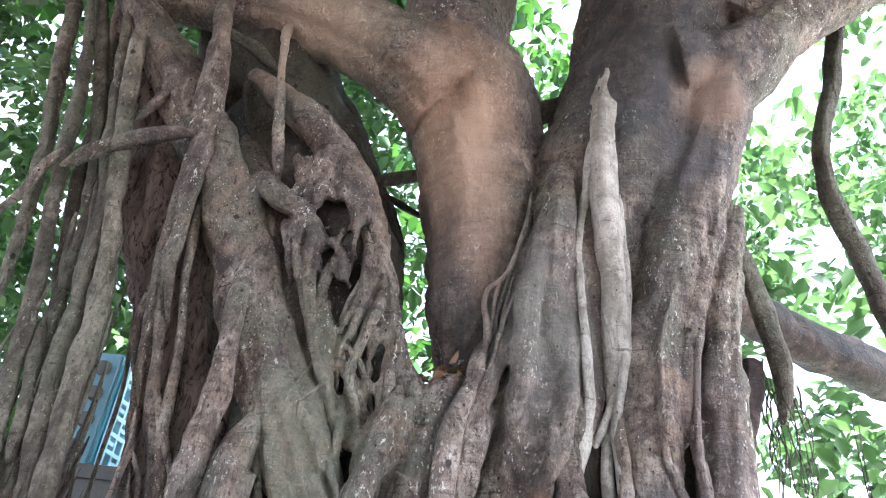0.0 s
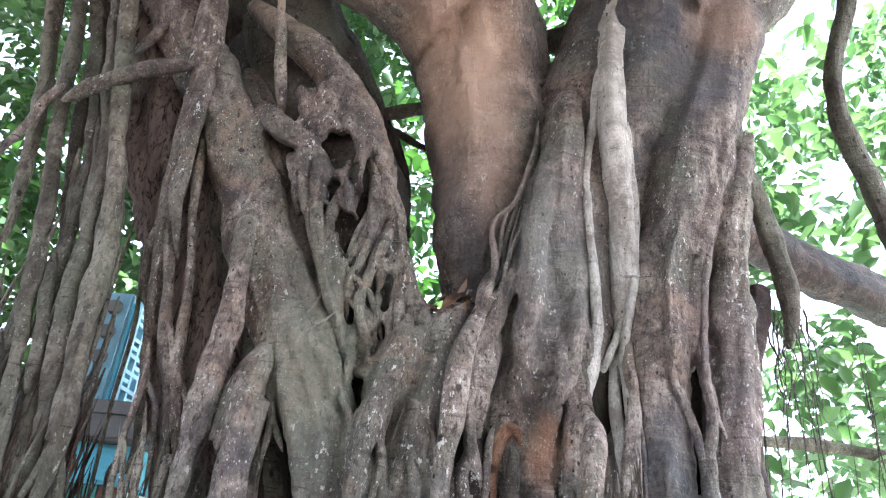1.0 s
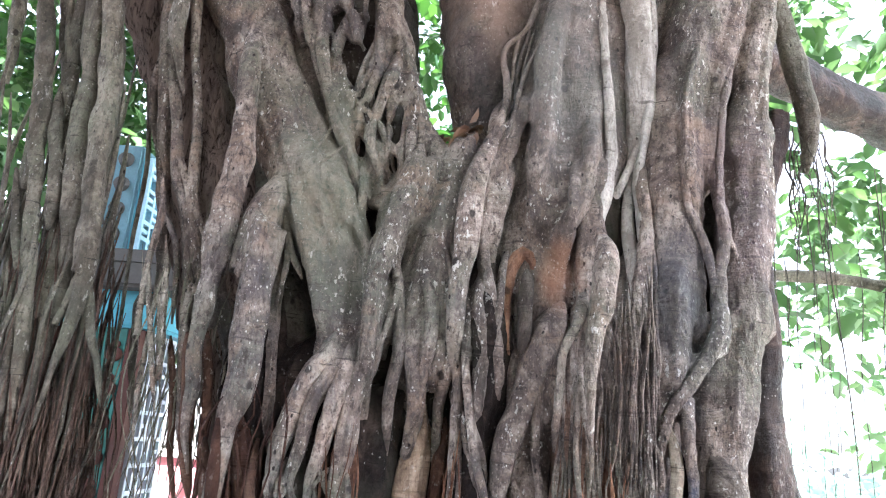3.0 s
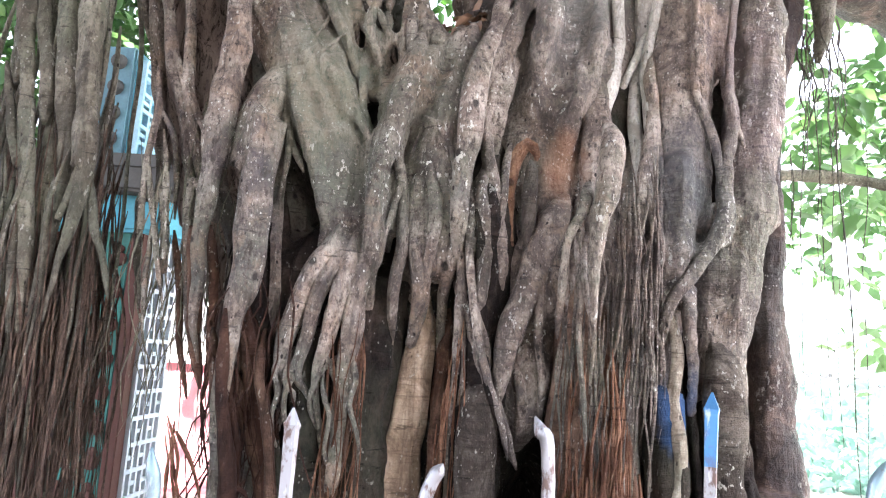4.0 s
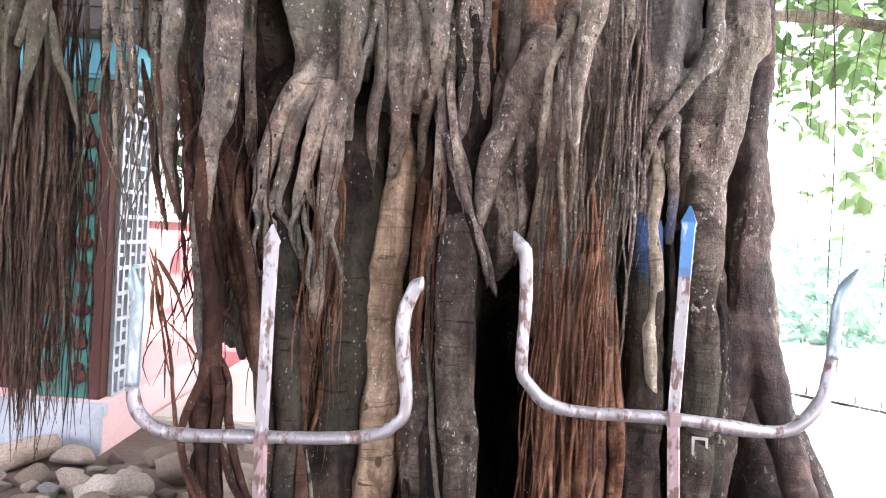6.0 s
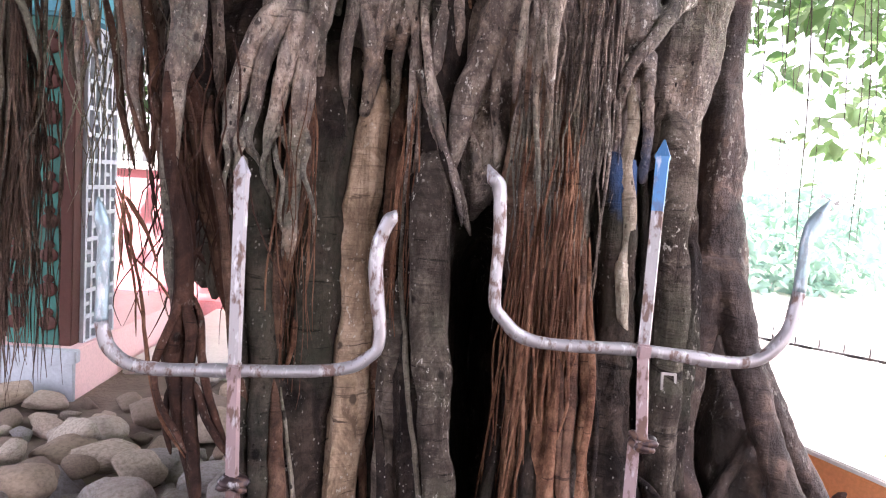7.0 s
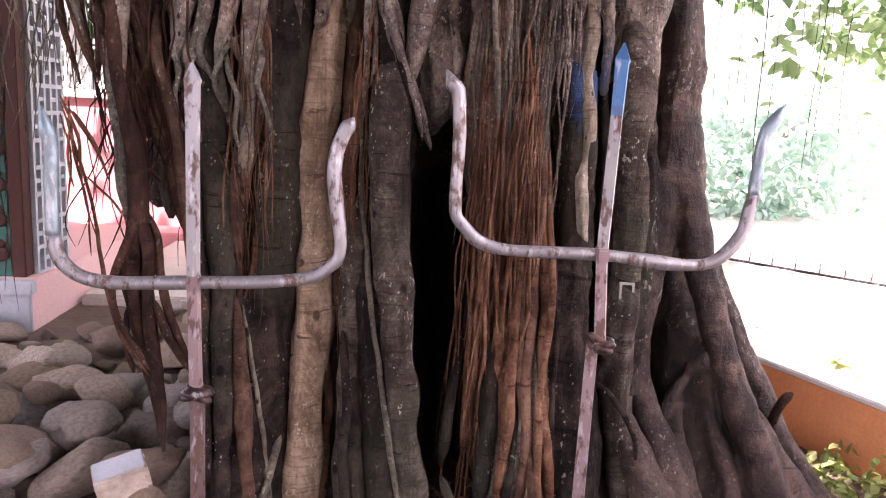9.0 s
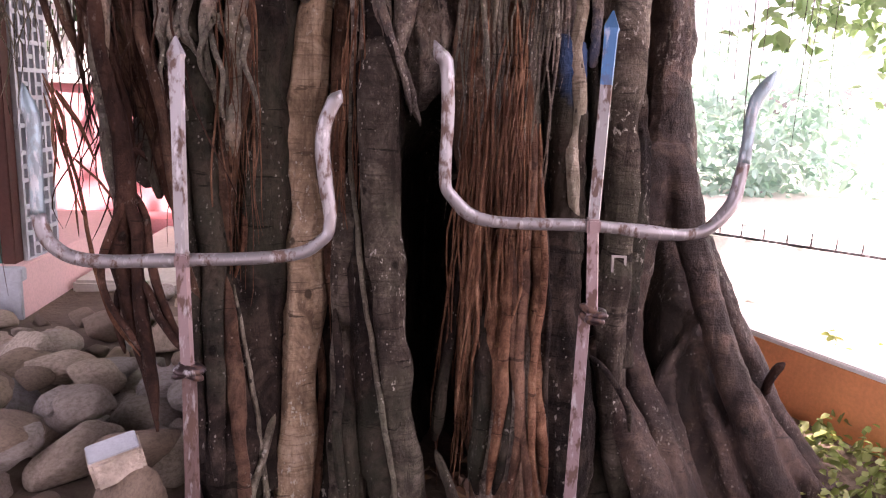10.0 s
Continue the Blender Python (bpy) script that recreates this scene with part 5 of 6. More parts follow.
root("b", [(-1.236, 2.612, 3.567, 0.022), (-1.232, 2.629, 3.340, 0.022), (-1.218, 2.643, 3.125, 0.017), (-1.159, 2.619, 2.881, 0.014), (-1.112, 2.593, 2.655, 0.017), (-1.090, 2.571, 2.468, 0.019), (-1.038, 2.560, 2.260, 0.020), (-0.979, 2.565, 2.070, 0.020), (-0.950, 2.610, 1.929, 0.019)])
root("b", [(-1.327, 2.672, 3.302, 0.017), (-1.342, 2.643, 3.007, 0.016), (-1.343, 2.663, 2.810, 0.016), (-1.282, 2.666, 2.622, 0.011), (-1.216, 2.612, 2.405, 0.013), (-1.119, 2.580, 2.257, 0.010), (-1.092, 2.578, 2.100, 0.012), (-1.085, 2.599, 1.953, 0.012)])
root("b", [(-1.172, 2.609, 2.610, 0.015), (-1.088, 2.570, 2.425, 0.017), (-1.004, 2.565, 2.264, 0.012), (-0.973, 2.565, 2.108, 0.014), (-0.934, 2.593, 1.966, 0.012)])
root("b", [(-0.754, 2.545, 2.446, 0.016), (-0.739, 2.569, 2.248, 0.020), (-0.754, 2.595, 2.370, 0.022), (-0.726, 2.571, 2.163, 0.022), (-0.697, 2.530, 1.881, 0.019), (-0.669, 2.505, 1.649, 0.017), (-0.645, 2.527, 1.500, 0.013)])
root("b", [(-0.716, 2.514, 2.378, 0.016), (-0.669, 2.487, 2.235, 0.014), (-0.618, 2.506, 2.129, 0.009)])
root("b", [(-0.948, 2.603, 2.182, 0.026), (-0.895, 2.559, 1.993, 0.025), (-0.861, 2.575, 1.821, 0.020), (-0.889, 2.624, 1.667, 0.016)])
root("g", [(-0.777, 2.530, 1.703, 0.023), (-0.722, 2.485, 1.550, 0.028), (-0.677, 2.480, 1.348, 0.030), (-0.622, 2.458, 1.151, 0.026), (-0.577, 2.426, 0.962, 0.023), (-0.560, 2.459, 0.758, 0.027)])
root("w", [(0.593, 2.710, 4.638, 0.042), (0.565, 2.675, 4.336, 0.059), (0.526, 2.608, 3.994, 0.059), (0.517, 2.579, 3.717, 0.057), (0.529, 2.582, 3.485, 0.058), (0.552, 2.609, 3.282, 0.054), (0.573, 2.641, 3.040, 0.055), (0.566, 2.680, 2.835, 0.047), (0.547, 2.702, 2.700, 0.033), (0.530, 2.680, 2.578, 0.024)])
root("w", [(0.523, 2.681, 4.412, 0.025), (0.499, 2.650, 4.165, 0.034), (0.470, 2.614, 3.865, 0.028), (0.430, 2.599, 3.575, 0.018), (0.408, 2.595, 3.371, 0.015), (0.430, 2.596, 3.132, 0.016), (0.445, 2.593, 2.932, 0.018), (0.455, 2.581, 2.740, 0.021), (0.435, 2.566, 2.578, 0.031), (0.394, 2.559, 2.426, 0.036), (0.376, 2.563, 2.266, 0.039), (0.365, 2.570, 2.061, 0.038)])
root("w", [(0.573, 2.639, 4.025, 0.026), (0.584, 2.608, 3.594, 0.022), (0.602, 2.610, 3.314, 0.021), (0.605, 2.609, 3.077, 0.020), (0.593, 2.602, 2.829, 0.020), (0.557, 2.600, 2.643, 0.017), (0.557, 2.569, 2.484, 0.020), (0.572, 2.520, 2.314, 0.017), (0.567, 2.474, 2.174, 0.015), (0.552, 2.445, 2.029, 0.013)])
root("w", [(0.562, 2.687, 2.742, 0.020), (0.524, 2.623, 2.518, 0.021), (0.521, 2.556, 2.317, 0.022), (0.523, 2.487, 2.136, 0.019), (0.519, 2.483, 1.996, 0.016)])
root("w", [(0.578, 2.656, 2.779, 0.015), (0.508, 2.618, 2.612, 0.015), (0.468, 2.635, 2.516, 0.014)])
root("b", [(0.785, 2.570, 3.200, 0.018), (0.715, 2.526, 2.948, 0.015), (0.702, 2.515, 2.692, 0.014), (0.709, 2.503, 2.479, 0.015), (0.749, 2.484, 2.360, 0.015), (0.774, 2.464, 2.227, 0.015), (0.783, 2.484, 2.089, 0.014)])
root("b", [(0.924, 2.621, 3.136, 0.016), (0.867, 2.585, 2.917, 0.016), (0.846, 2.572, 2.703, 0.015), (0.824, 2.520, 2.514, 0.014), (0.832, 2.487, 2.377, 0.015), (0.880, 2.536, 2.315, 0.019)])
root("b", [(-0.012, 2.536, 2.616, 0.025), (0.036, 2.548, 2.736, 0.023), (0.090, 2.636, 2.872, 0.016), (0.100, 2.684, 3.072, 0.013), (0.148, 2.694, 3.270, 0.012), (0.202, 2.708, 3.482, 0.011), (0.242, 2.741, 3.691, 0.010)])
root("b", [(0.003, 2.504, 2.585, 0.010), (0.073, 2.535, 2.757, 0.010), (0.117, 2.578, 2.995, 0.009), (0.184, 2.580, 3.181, 0.008), (0.218, 2.602, 3.387, 0.007)])
root("v", [(-0.789, 2.360, 1.641, 0.022), (-0.773, 2.350, 1.487, 0.024), (-0.750, 2.340, 1.330, 0.023), (-0.723, 2.330, 1.170, 0.025), (-0.709, 2.320, 1.040, 0.028), (-0.711, 2.310, 0.941, 0.028), (-0.717, 2.290, 0.809, 0.028), (-0.685, 2.250, 0.684, 0.021), (-0.643, 2.200, 0.564, 0.018), (-0.600, 2.150, 0.448, 0.015), (-0.571, 2.100, 0.335, 0.011)])
root("v", [(-0.710, 2.320, 0.990, 0.022), (-0.667, 2.290, 0.879, 0.020), (-0.659, 2.260, 0.750, 0.018), (-0.632, 2.210, 0.629, 0.018), (-0.606, 2.170, 0.508, 0.016), (-0.575, 2.110, 0.364, 0.014)])
root("v", [(-0.704, 2.300, 0.968, 0.018), (-0.727, 2.270, 0.880, 0.013), (-0.750, 2.240, 0.785, 0.011), (-0.730, 2.200, 0.696, 0.010), (-0.674, 2.170, 0.624, 0.010), (-0.620, 2.140, 0.561, 0.008)])
root("v", [(-0.698, 2.340, 0.997, 0.017), (-0.644, 2.310, 0.910, 0.013), (-0.626, 2.280, 0.815, 0.013), (-0.593, 2.240, 0.690, 0.013), (-0.545, 2.210, 0.598, 0.011), (-0.498, 2.170, 0.503, 0.010)])
root("v", [(-0.640, 2.250, 0.737, 0.012), (-0.582, 2.200, 0.634, 0.011), (-0.517, 2.160, 0.557, 0.010)])
root("v", [(-0.748, 2.460, 1.646, 0.030), (-0.724, 2.450, 1.533, 0.034), (-0.690, 2.440, 1.420, 0.034), (-0.656, 2.430, 1.272, 0.033), (-0.621, 2.420, 1.103, 0.029), (-0.589, 2.410, 0.967, 0.024), (-0.567, 2.400, 0.845, 0.019)])
root("v", [(-0.772, 2.400, 1.508, 0.012), (-0.743, 2.390, 1.348, 0.012), (-0.707, 2.380, 1.202, 0.012), (-0.690, 2.370, 1.053, 0.010)])
root("v", [(-0.719, 2.330, 1.055, 0.008), (-0.679, 2.340, 1.106, 0.008), (-0.650, 2.360, 1.069, 0.007)])
root("v", [(-0.718, 2.270, 0.711, 0.012), (-0.713, 2.230, 0.620, 0.010), (-0.679, 2.200, 0.529, 0.008)])
root("f", [(-0.902, 2.300, 1.289, 0.004), (-0.868, 2.290, 1.180, 0.004), (-0.836, 2.280, 1.087, 0.005), (-0.805, 2.270, 0.943, 0.005), (-0.772, 2.240, 0.784, 0.006), (-0.714, 2.200, 0.630, 0.006), (-0.630, 2.160, 0.537, 0.006)])
root("f", [(-0.887, 2.300, 1.282, 0.003), (-0.825, 2.300, 1.182, 0.003), (-0.792, 2.300, 1.128, 0.003)])
root("f", [(-0.836, 2.280, 1.087, 0.003), (-0.759, 2.280, 1.013, 0.004), (-0.729, 2.290, 0.963, 0.004)])
root("f", [(-0.911, 2.310, 1.257, 0.003), (-0.884, 2.310, 1.130, 0.003), (-0.899, 2.310, 0.991, 0.003)])
root("b", [(0.080, 2.707, 2.998, 0.016), (0.038, 2.638, 2.874, 0.027), (0.012, 2.542, 2.710, 0.029), (-0.029, 2.474, 2.547, 0.038), (-0.058, 2.446, 2.388, 0.043), (-0.068, 2.431, 2.223, 0.040), (-0.070, 2.421, 2.067, 0.037), (-0.072, 2.430, 1.938, 0.035), (-0.072, 2.454, 1.832, 0.022)])
root("b", [(-0.082, 2.462, 1.960, 0.020), (-0.088, 2.459, 1.849, 0.020), (-0.108, 2.520, 1.743, 0.020), (-0.111, 2.562, 1.636, 0.019), (-0.116, 2.599, 1.520, 0.017)])
root("b", [(-0.062, 2.457, 1.942, 0.018), (-0.052, 2.445, 1.833, 0.016), (-0.047, 2.458, 1.710, 0.015), (-0.046, 2.479, 1.590, 0.013), (-0.048, 2.538, 1.485, 0.012)])
root("b", [(-0.043, 2.447, 1.942, 0.016), (-0.027, 2.416, 1.814, 0.014), (-0.004, 2.409, 1.695, 0.013), (0.030, 2.404, 1.597, 0.012), (0.054, 2.423, 1.500, 0.010)])
root("b", [(-0.246, 2.526, 2.665, 0.031), (-0.256, 2.479, 2.556, 0.039), (-0.279, 2.451, 2.437, 0.040), (-0.300, 2.438, 2.339, 0.039), (-0.328, 2.427, 2.233, 0.038), (-0.347, 2.419, 2.132, 0.032), (-0.351, 2.415, 2.017, 0.026), (-0.353, 2.415, 1.879, 0.024), (-0.355, 2.449, 1.757, 0.022), (-0.367, 2.511, 1.616, 0.018)])
root("b", [(-0.315, 2.489, 2.230, 0.016), (-0.280, 2.458, 2.146, 0.014), (-0.284, 2.444, 2.046, 0.013), (-0.307, 2.433, 1.949, 0.009), (-0.324, 2.435, 1.865, 0.006)])
root("b", [(0.280, 2.550, 2.116, 0.039), (0.244, 2.503, 2.008, 0.053), (0.195, 2.469, 1.880, 0.050), (0.149, 2.446, 1.742, 0.043), (0.111, 2.432, 1.619, 0.039), (0.094, 2.418, 1.519, 0.033), (0.086, 2.411, 1.408, 0.022)])
root("b", [(0.435, 2.590, 2.735, 0.036), (0.406, 2.574, 2.569, 0.046), (0.373, 2.558, 2.411, 0.053), (0.368, 2.559, 2.265, 0.060), (0.380, 2.547, 2.122, 0.055), (0.401, 2.499, 2.000, 0.042), (0.410, 2.447, 1.867, 0.035), (0.434, 2.425, 1.746, 0.032), (0.451, 2.420, 1.613, 0.029)])
root("b", [(0.354, 2.612, 2.153, 0.033), (0.334, 2.529, 2.019, 0.021), (0.317, 2.492, 1.882, 0.016), (0.321, 2.469, 1.739, 0.013), (0.319, 2.482, 1.618, 0.011)])
root("b", [(0.363, 2.520, 1.982, 0.013), (0.368, 2.468, 1.884, 0.013), (0.380, 2.444, 1.794, 0.013), (0.395, 2.437, 1.709, 0.011), (0.381, 2.450, 1.607, 0.008)])
root("b", [(0.569, 2.666, 2.752, 0.028), (0.572, 2.569, 2.556, 0.025), (0.579, 2.536, 2.418, 0.022), (0.561, 2.508, 2.285, 0.025), (0.530, 2.474, 2.158, 0.023), (0.514, 2.453, 2.021, 0.014), (0.526, 2.461, 1.877, 0.009)])
root("b", [(0.572, 2.757, 2.766, 0.016), (0.530, 2.662, 2.564, 0.013), (0.507, 2.586, 2.385, 0.012), (0.511, 2.529, 2.187, 0.012), (0.495, 2.501, 2.008, 0.009), (0.507, 2.508, 1.843, 0.008)])
root("b", [(0.582, 2.515, 2.370, 0.010), (0.587, 2.465, 2.160, 0.009), (0.565, 2.440, 1.986, 0.008), (0.510, 2.435, 1.891, 0.008), (0.456, 2.430, 1.825, 0.007), (0.440, 2.435, 1.729, 0.005)])
root("b", [(0.581, 2.456, 2.101, 0.009), (0.584, 2.431, 1.914, 0.008), (0.557, 2.426, 1.772, 0.008), (0.575, 2.435, 1.639, 0.007)])
root("b", [(0.472, 2.597, 2.199, 0.009), (0.449, 2.540, 2.029, 0.009), (0.452, 2.510, 1.912, 0.007)])
root("b", [(-0.216, 2.476, 2.346, 0.009), (-0.161, 2.447, 2.300, 0.009), (-0.116, 2.440, 2.222, 0.008), (-0.096, 2.450, 2.128, 0.007)])
root("b", [(-0.212, 2.498, 2.363, 0.007), (-0.231, 2.491, 2.288, 0.007), (-0.263, 2.509, 2.189, 0.006)])
root("b", [(-0.685, 2.476, 2.484, 0.006), (-0.611, 2.476, 2.543, 0.007), (-0.525, 2.509, 2.639, 0.006)])
root("b", [(-0.518, 2.511, 2.508, 0.016), (-0.471, 2.481, 2.393, 0.016), (-0.417, 2.471, 2.290, 0.016), (-0.380, 2.477, 2.213, 0.013)])
root("k", [(-0.505, 2.579, 2.933, 0.011), (-0.433, 2.567, 2.693, 0.013), (-0.365, 2.601, 2.620, 0.011)])
root("o", [(0.110, 2.484, 1.914, 0.011), (0.093, 2.484, 2.027, 0.015), (0.099, 2.523, 2.153, 0.019), (0.116, 2.544, 2.239, 0.023), (0.150, 2.537, 2.282, 0.023), (0.178, 2.528, 2.247, 0.013), (0.189, 2.539, 2.172, 0.008)])
root("b", [(0.059, 2.432, 1.930, 0.009), (0.067, 2.448, 2.064, 0.013), (0.075, 2.506, 2.196, 0.015), (0.092, 2.575, 2.298, 0.014)])
root("s", [(0.357, 2.500, 1.861, 0.096), (0.367, 2.500, 1.678, 0.110), (0.378, 2.500, 1.472, 0.121), (0.391, 2.500, 1.241, 0.126), (0.413, 2.490, 0.965, 0.123), (0.430, 2.450, 0.668, 0.118), (0.451, 2.370, 0.384, 0.121), (0.470, 2.280, 0.073, 0.128), (0.490, 2.220, -0.170, 0.137)])
root("l", [(0.618, 2.477, 1.742, 0.017), (0.636, 2.438, 1.586, 0.021), (0.631, 2.417, 1.430, 0.023), (0.651, 2.402, 1.293, 0.021), (0.635, 2.388, 1.152, 0.020), (0.640, 2.372, 1.011, 0.018), (0.672, 2.386, 0.901, 0.013)])
root("v", [(1.379, 2.420, 0.321, 0.016), (1.372, 2.380, 0.388, 0.015), (1.382, 2.360, 0.437, 0.016), (1.404, 2.350, 0.466, 0.014)])


def fused(name, verts, faces, mat, label):
    ob = mesh_object(name, verts, faces, mat, fig, label)
    re = ob.modifiers.new("fuse", "REMESH")
    re.mode, re.voxel_size, re.use_smooth_shade = "VOXEL", 0.0095, True
    sm = ob.modifiers.new("soften", "SMOOTH")
    sm.iterations, sm.factor = 2, 0.5
    tex = bpy.data.textures.new("swell", "CLOUDS")
    tex.noise_scale, tex.noise_depth = 0.06, 4
    ds = ob.modifiers.new("swell", "DISPLACE")
    ds.texture, ds.strength, ds.mid_level = tex, 0.018, 0.5


fused("trunk", mass_verts, mass_faces, BARK["b"], "fused grey-brown trunk with faint rings and pale lichen")
fused("trunk_foot", foot_verts, foot_faces, BARK["k"], "dark brown foot of the trunk with a deep hollow, weaker light painted into its tone")
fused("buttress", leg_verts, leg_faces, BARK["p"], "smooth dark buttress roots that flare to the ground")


def strands(name, mat, lines, sides=5, parent=None, label="", lump=0.0):
    v, f = [], []
    for i, pts in enumerate(lines):
        tube(pts, sides, 0.06, lump, i, True, v, f)
    ob = mesh_object(name, v, f, mat, fig if parent is None else parent, label)
    ob["kind"] = "stuff"
    return ob


rng = random.Random(4)


def hanging(x0, x1, y0, y1, top, bottom, n, r0, r1, sway=0.05, segs=6, lean=0.0):
    """Many thin roots that hang side by side and wander a little."""
    lines = []
    for _ in range(n):
        x, y = rng.uniform(x0, x1), rng.uniform(y0, y1)
        a, b = rng.uniform(*top), rng.uniform(*bottom)
        r = rng.uniform(r0, r1)
        pts = []
        for k in range(segs):
            u = k / (segs - 1)
            pts.append((x + lean * u, y, a + (b - a) * u, r * (1 - 0.55 * u)))
            x += rng.gauss(0, sway) * (b - a) / segs * -1
            y += rng.gauss(0, sway) * 0.5 * (b - a) / segs * -1
        lines.append(pts)
    return lines


# dense brown curtain beside the shrine
strands("root_curtain", BARK["c"], hanging(-2.0, -1.33, 2.42, 2.85, (1.5, 2.3), (0.5, 0.95), 400, 0.003, 0.008, 0.12), 4, None, "dense curtain of fine brown hanging roots")
strands("root_curtain", BARK["h"], hanging(-2.0, -1.36, 2.42, 2.75, (1.9, 3.2), (0.9, 1.5), 70, 0.006, 0.014, 0.14), 5, None, "curtain of thin grey hanging roots")
strands("root_matting", BARK["h"], hanging(-1.2, -0.75, 2.45, 2.75, (1.7, 2.4), (1.05, 1.6), 60, 0.002, 0.006, 0.25), 4, None, "loose thin roots hanging in the gap")
# reddish fibres over the column beside the hollow
strands("root_matting", BARK["f"], hanging(0.28, 0.48, 2.28, 2.37, (1.0, 1.6), (0.0, 0.5), 60, 0.002, 0.006, 0.1, 9, -0.03), 5, None, "reddish fibres matted down the trunk")
strands("root_matting", BARK["f"], hanging(0.29, 0.47, 2.2, 2.32, (0.9, 1.4), (-0.05, 0.5), 20, 0.003, 0.008, 0.1, 9, -0.02), 6, None, "reddish cords matted down the trunk")
strands("root_matting", BARK["b"], hanging(0.26, 0.54, 2.34, 2.41, (1.6, 2.0), (0.9, 1.4), 50, 0.002, 0.006, 0.1, 9), 5, None, "thin roots running down the trunk")
strands("root_matting", BARK["b"], hanging(0.44, 0.57, 2.32, 2.4, (1.75, 2.25), (1.25, 1.7), 26, 0.002, 0.006, 0.12, 9), 5, None, "thin roots running down the trunk")
strands("root_matting", BARK["f"], hanging(-0.45, -0.34, 2.36, 2.44, (1.3, 1.7), (0.5, 1.1), 22, 0.002, 0.005, 0.12, 9), 4, None, "thin reddish roots over the trunk")
strands("root_matting", BARK["f"], hanging(-0.1, -0.03, 2.36, 2.42, (1.3, 1.7), (0.3, 1.0), 16, 0.002, 0.004, 0.08, 9), 4, None, "thin reddish roots over the trunk")
strands("root_matting", BARK["v"], hanging(-0.85, -0.58, 2.35, 2.6, (1.3, 1.8), (0.75, 1.2), 50, 0.002, 0.006, 0.3, 9), 4, None, "thin reddish roots tangled at the edge of the trunk")
# fine roots that hang free on the open side
strands("root_veil", BARK["d"], hanging(1.35, 1.9, 3.0, 3.6, (2.6, 3.3), (1.0, 1.6), 16, 0.002, 0.004, 0.08), 4, None, "a few thin roots hanging free")


strands("root_veil", BARK["d"], hanging(1.2, 1.33, 2.75, 2.86, (2.8, 2.95), (2.25, 2.6), 16, 0.002, 0.005, 0.3, 8), 4, None, "tuft of thin roots below a limb")


# ---- limbs on the open side ----
def limb(mat, pts):
    v, f = tube(pts, 18, 0.06, 0.2, pts[0][0])
    return mesh_object("limb", v, f, BARK[mat], fig, ROOT_WORDS[mat])


# ---- leaves ----
def leaf_cloud(name, mat, sprays, size, parent, label, seed, per=(10, 22), reach=0.55):
    """Twigs set with folded, pointed leaves. sprays: (centre, spread direction)."""
    r = random.Random(seed)
    v, f = [], []
    for c in sprays:
        c = Vector(c)
        d = Vector((r.gauss(0, 1), r.gauss(0, 1), r.gauss(-0.35, 0.6))).normalized()
        for _ in range(r.randint(*per)):
            p = c + d * r.uniform(0, reach) + Vector((r.gauss(0, 0.1), r.gauss(0, 0.1), r.gauss(0, 0.1))) * reach * 2
            s = size * r.uniform(0.65, 1.2)
            ax = Vector((r.gauss(0, 1), r.gauss(0, 1), r.gauss(-0.7, 0.6))).normalized()
            side = ax.cross(Vector((r.gauss(0, 0.6), r.gauss(0, 0.6), 1))).normalized()
            up = side.cross(ax) * s * 0.16
            b = len(v)
            v += [p, p + ax * s * 0.35 + side * s * 0.3 + up, p + ax * s * 0.75 + side * s * 0.22 + up, p + ax * s * 1.05,
                  p + ax * s * 0.75 - side * s * 0.22 + up, p + ax * s * 0.35 - side * s * 0.3 + up, p + ax * s * 0.5]
            f += [(b, b + 1, b + 6), (b + 1, b + 2, b + 6), (b + 2, b + 3, b + 6), (b + 3, b + 4, b + 6), (b + 4, b + 5, b + 6), (b + 5, b, b + 6)]
    ob = mesh_object(name, v, f, mat, parent, label)
    ob["kind"] = "stuff"
    return ob


def scatter(n, x, y, z, seed):
    r = random.Random(seed)
    return [(r.uniform(*x), r.uniform(*y), r.uniform(*z)) for _ in range(n)]


def clumped(n, x, y, z, seed, size, least):
    """Places in drifts, with open gaps of sky between."""
    at = Vector((seed, seed * 2, 0))
    return [p for p in scatter(n, x, y, z, seed) if noise.noise(Vector(p) * size + at) > least]


# unseen crown overhead, added to keep the sun off the trunk
leaf_cloud("crown", LEAF, scatter(3700, (-5.0, 3.0), (-13, 2.8), (6.3, 8.3), 1), 0.36, fig, "dense green crown of the fig, unseen, added for shade", 11, (8, 14), 0.9)
# three further leaf masses, added only to block sun and sky light
leaf_cloud("crown", LEAF, scatter(900, (3.0, 6.0), (-13, -4.6), (6.3, 8.3), 33), 0.36, fig, "dense green crown of the fig, unseen, added for shade", 34, (8, 14), 0.9)
leaf_cloud("crown", LEAF, scatter(800, (-6, 3.7), (-24, -2.0), (6.0, 9.5), 31), 0.8, fig, "dense green crown of the fig, unseen, added for shade", 41, (8, 12), 1.4)
leaf_cloud("crown", LEAF, scatter(900, (-13, 0), (3, 9), (10.5, 12), 51), 0.5, fig, "high green crown of the fig, added to shade the leaves below", 52, (8, 12), 1.0)
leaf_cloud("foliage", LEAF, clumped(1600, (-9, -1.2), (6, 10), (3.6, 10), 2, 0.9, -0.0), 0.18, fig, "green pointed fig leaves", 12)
leaf_cloud("foliage", SUN_TONED_LEAF, clumped(800, (-9, -1.2), (6, 10), (3.2, 8), 9, 0.9, -0.0), 0.2, fig, "pointed fig leaves, sunlight painted into their lighter green", 19)
leaf_cloud("foliage", SUN_TONED_LEAF, scatter(170, (-8, -1.2), (7.5, 10), (1.9, 3.8), 3), 0.16, fig, "green pointed fig leaves", 13)
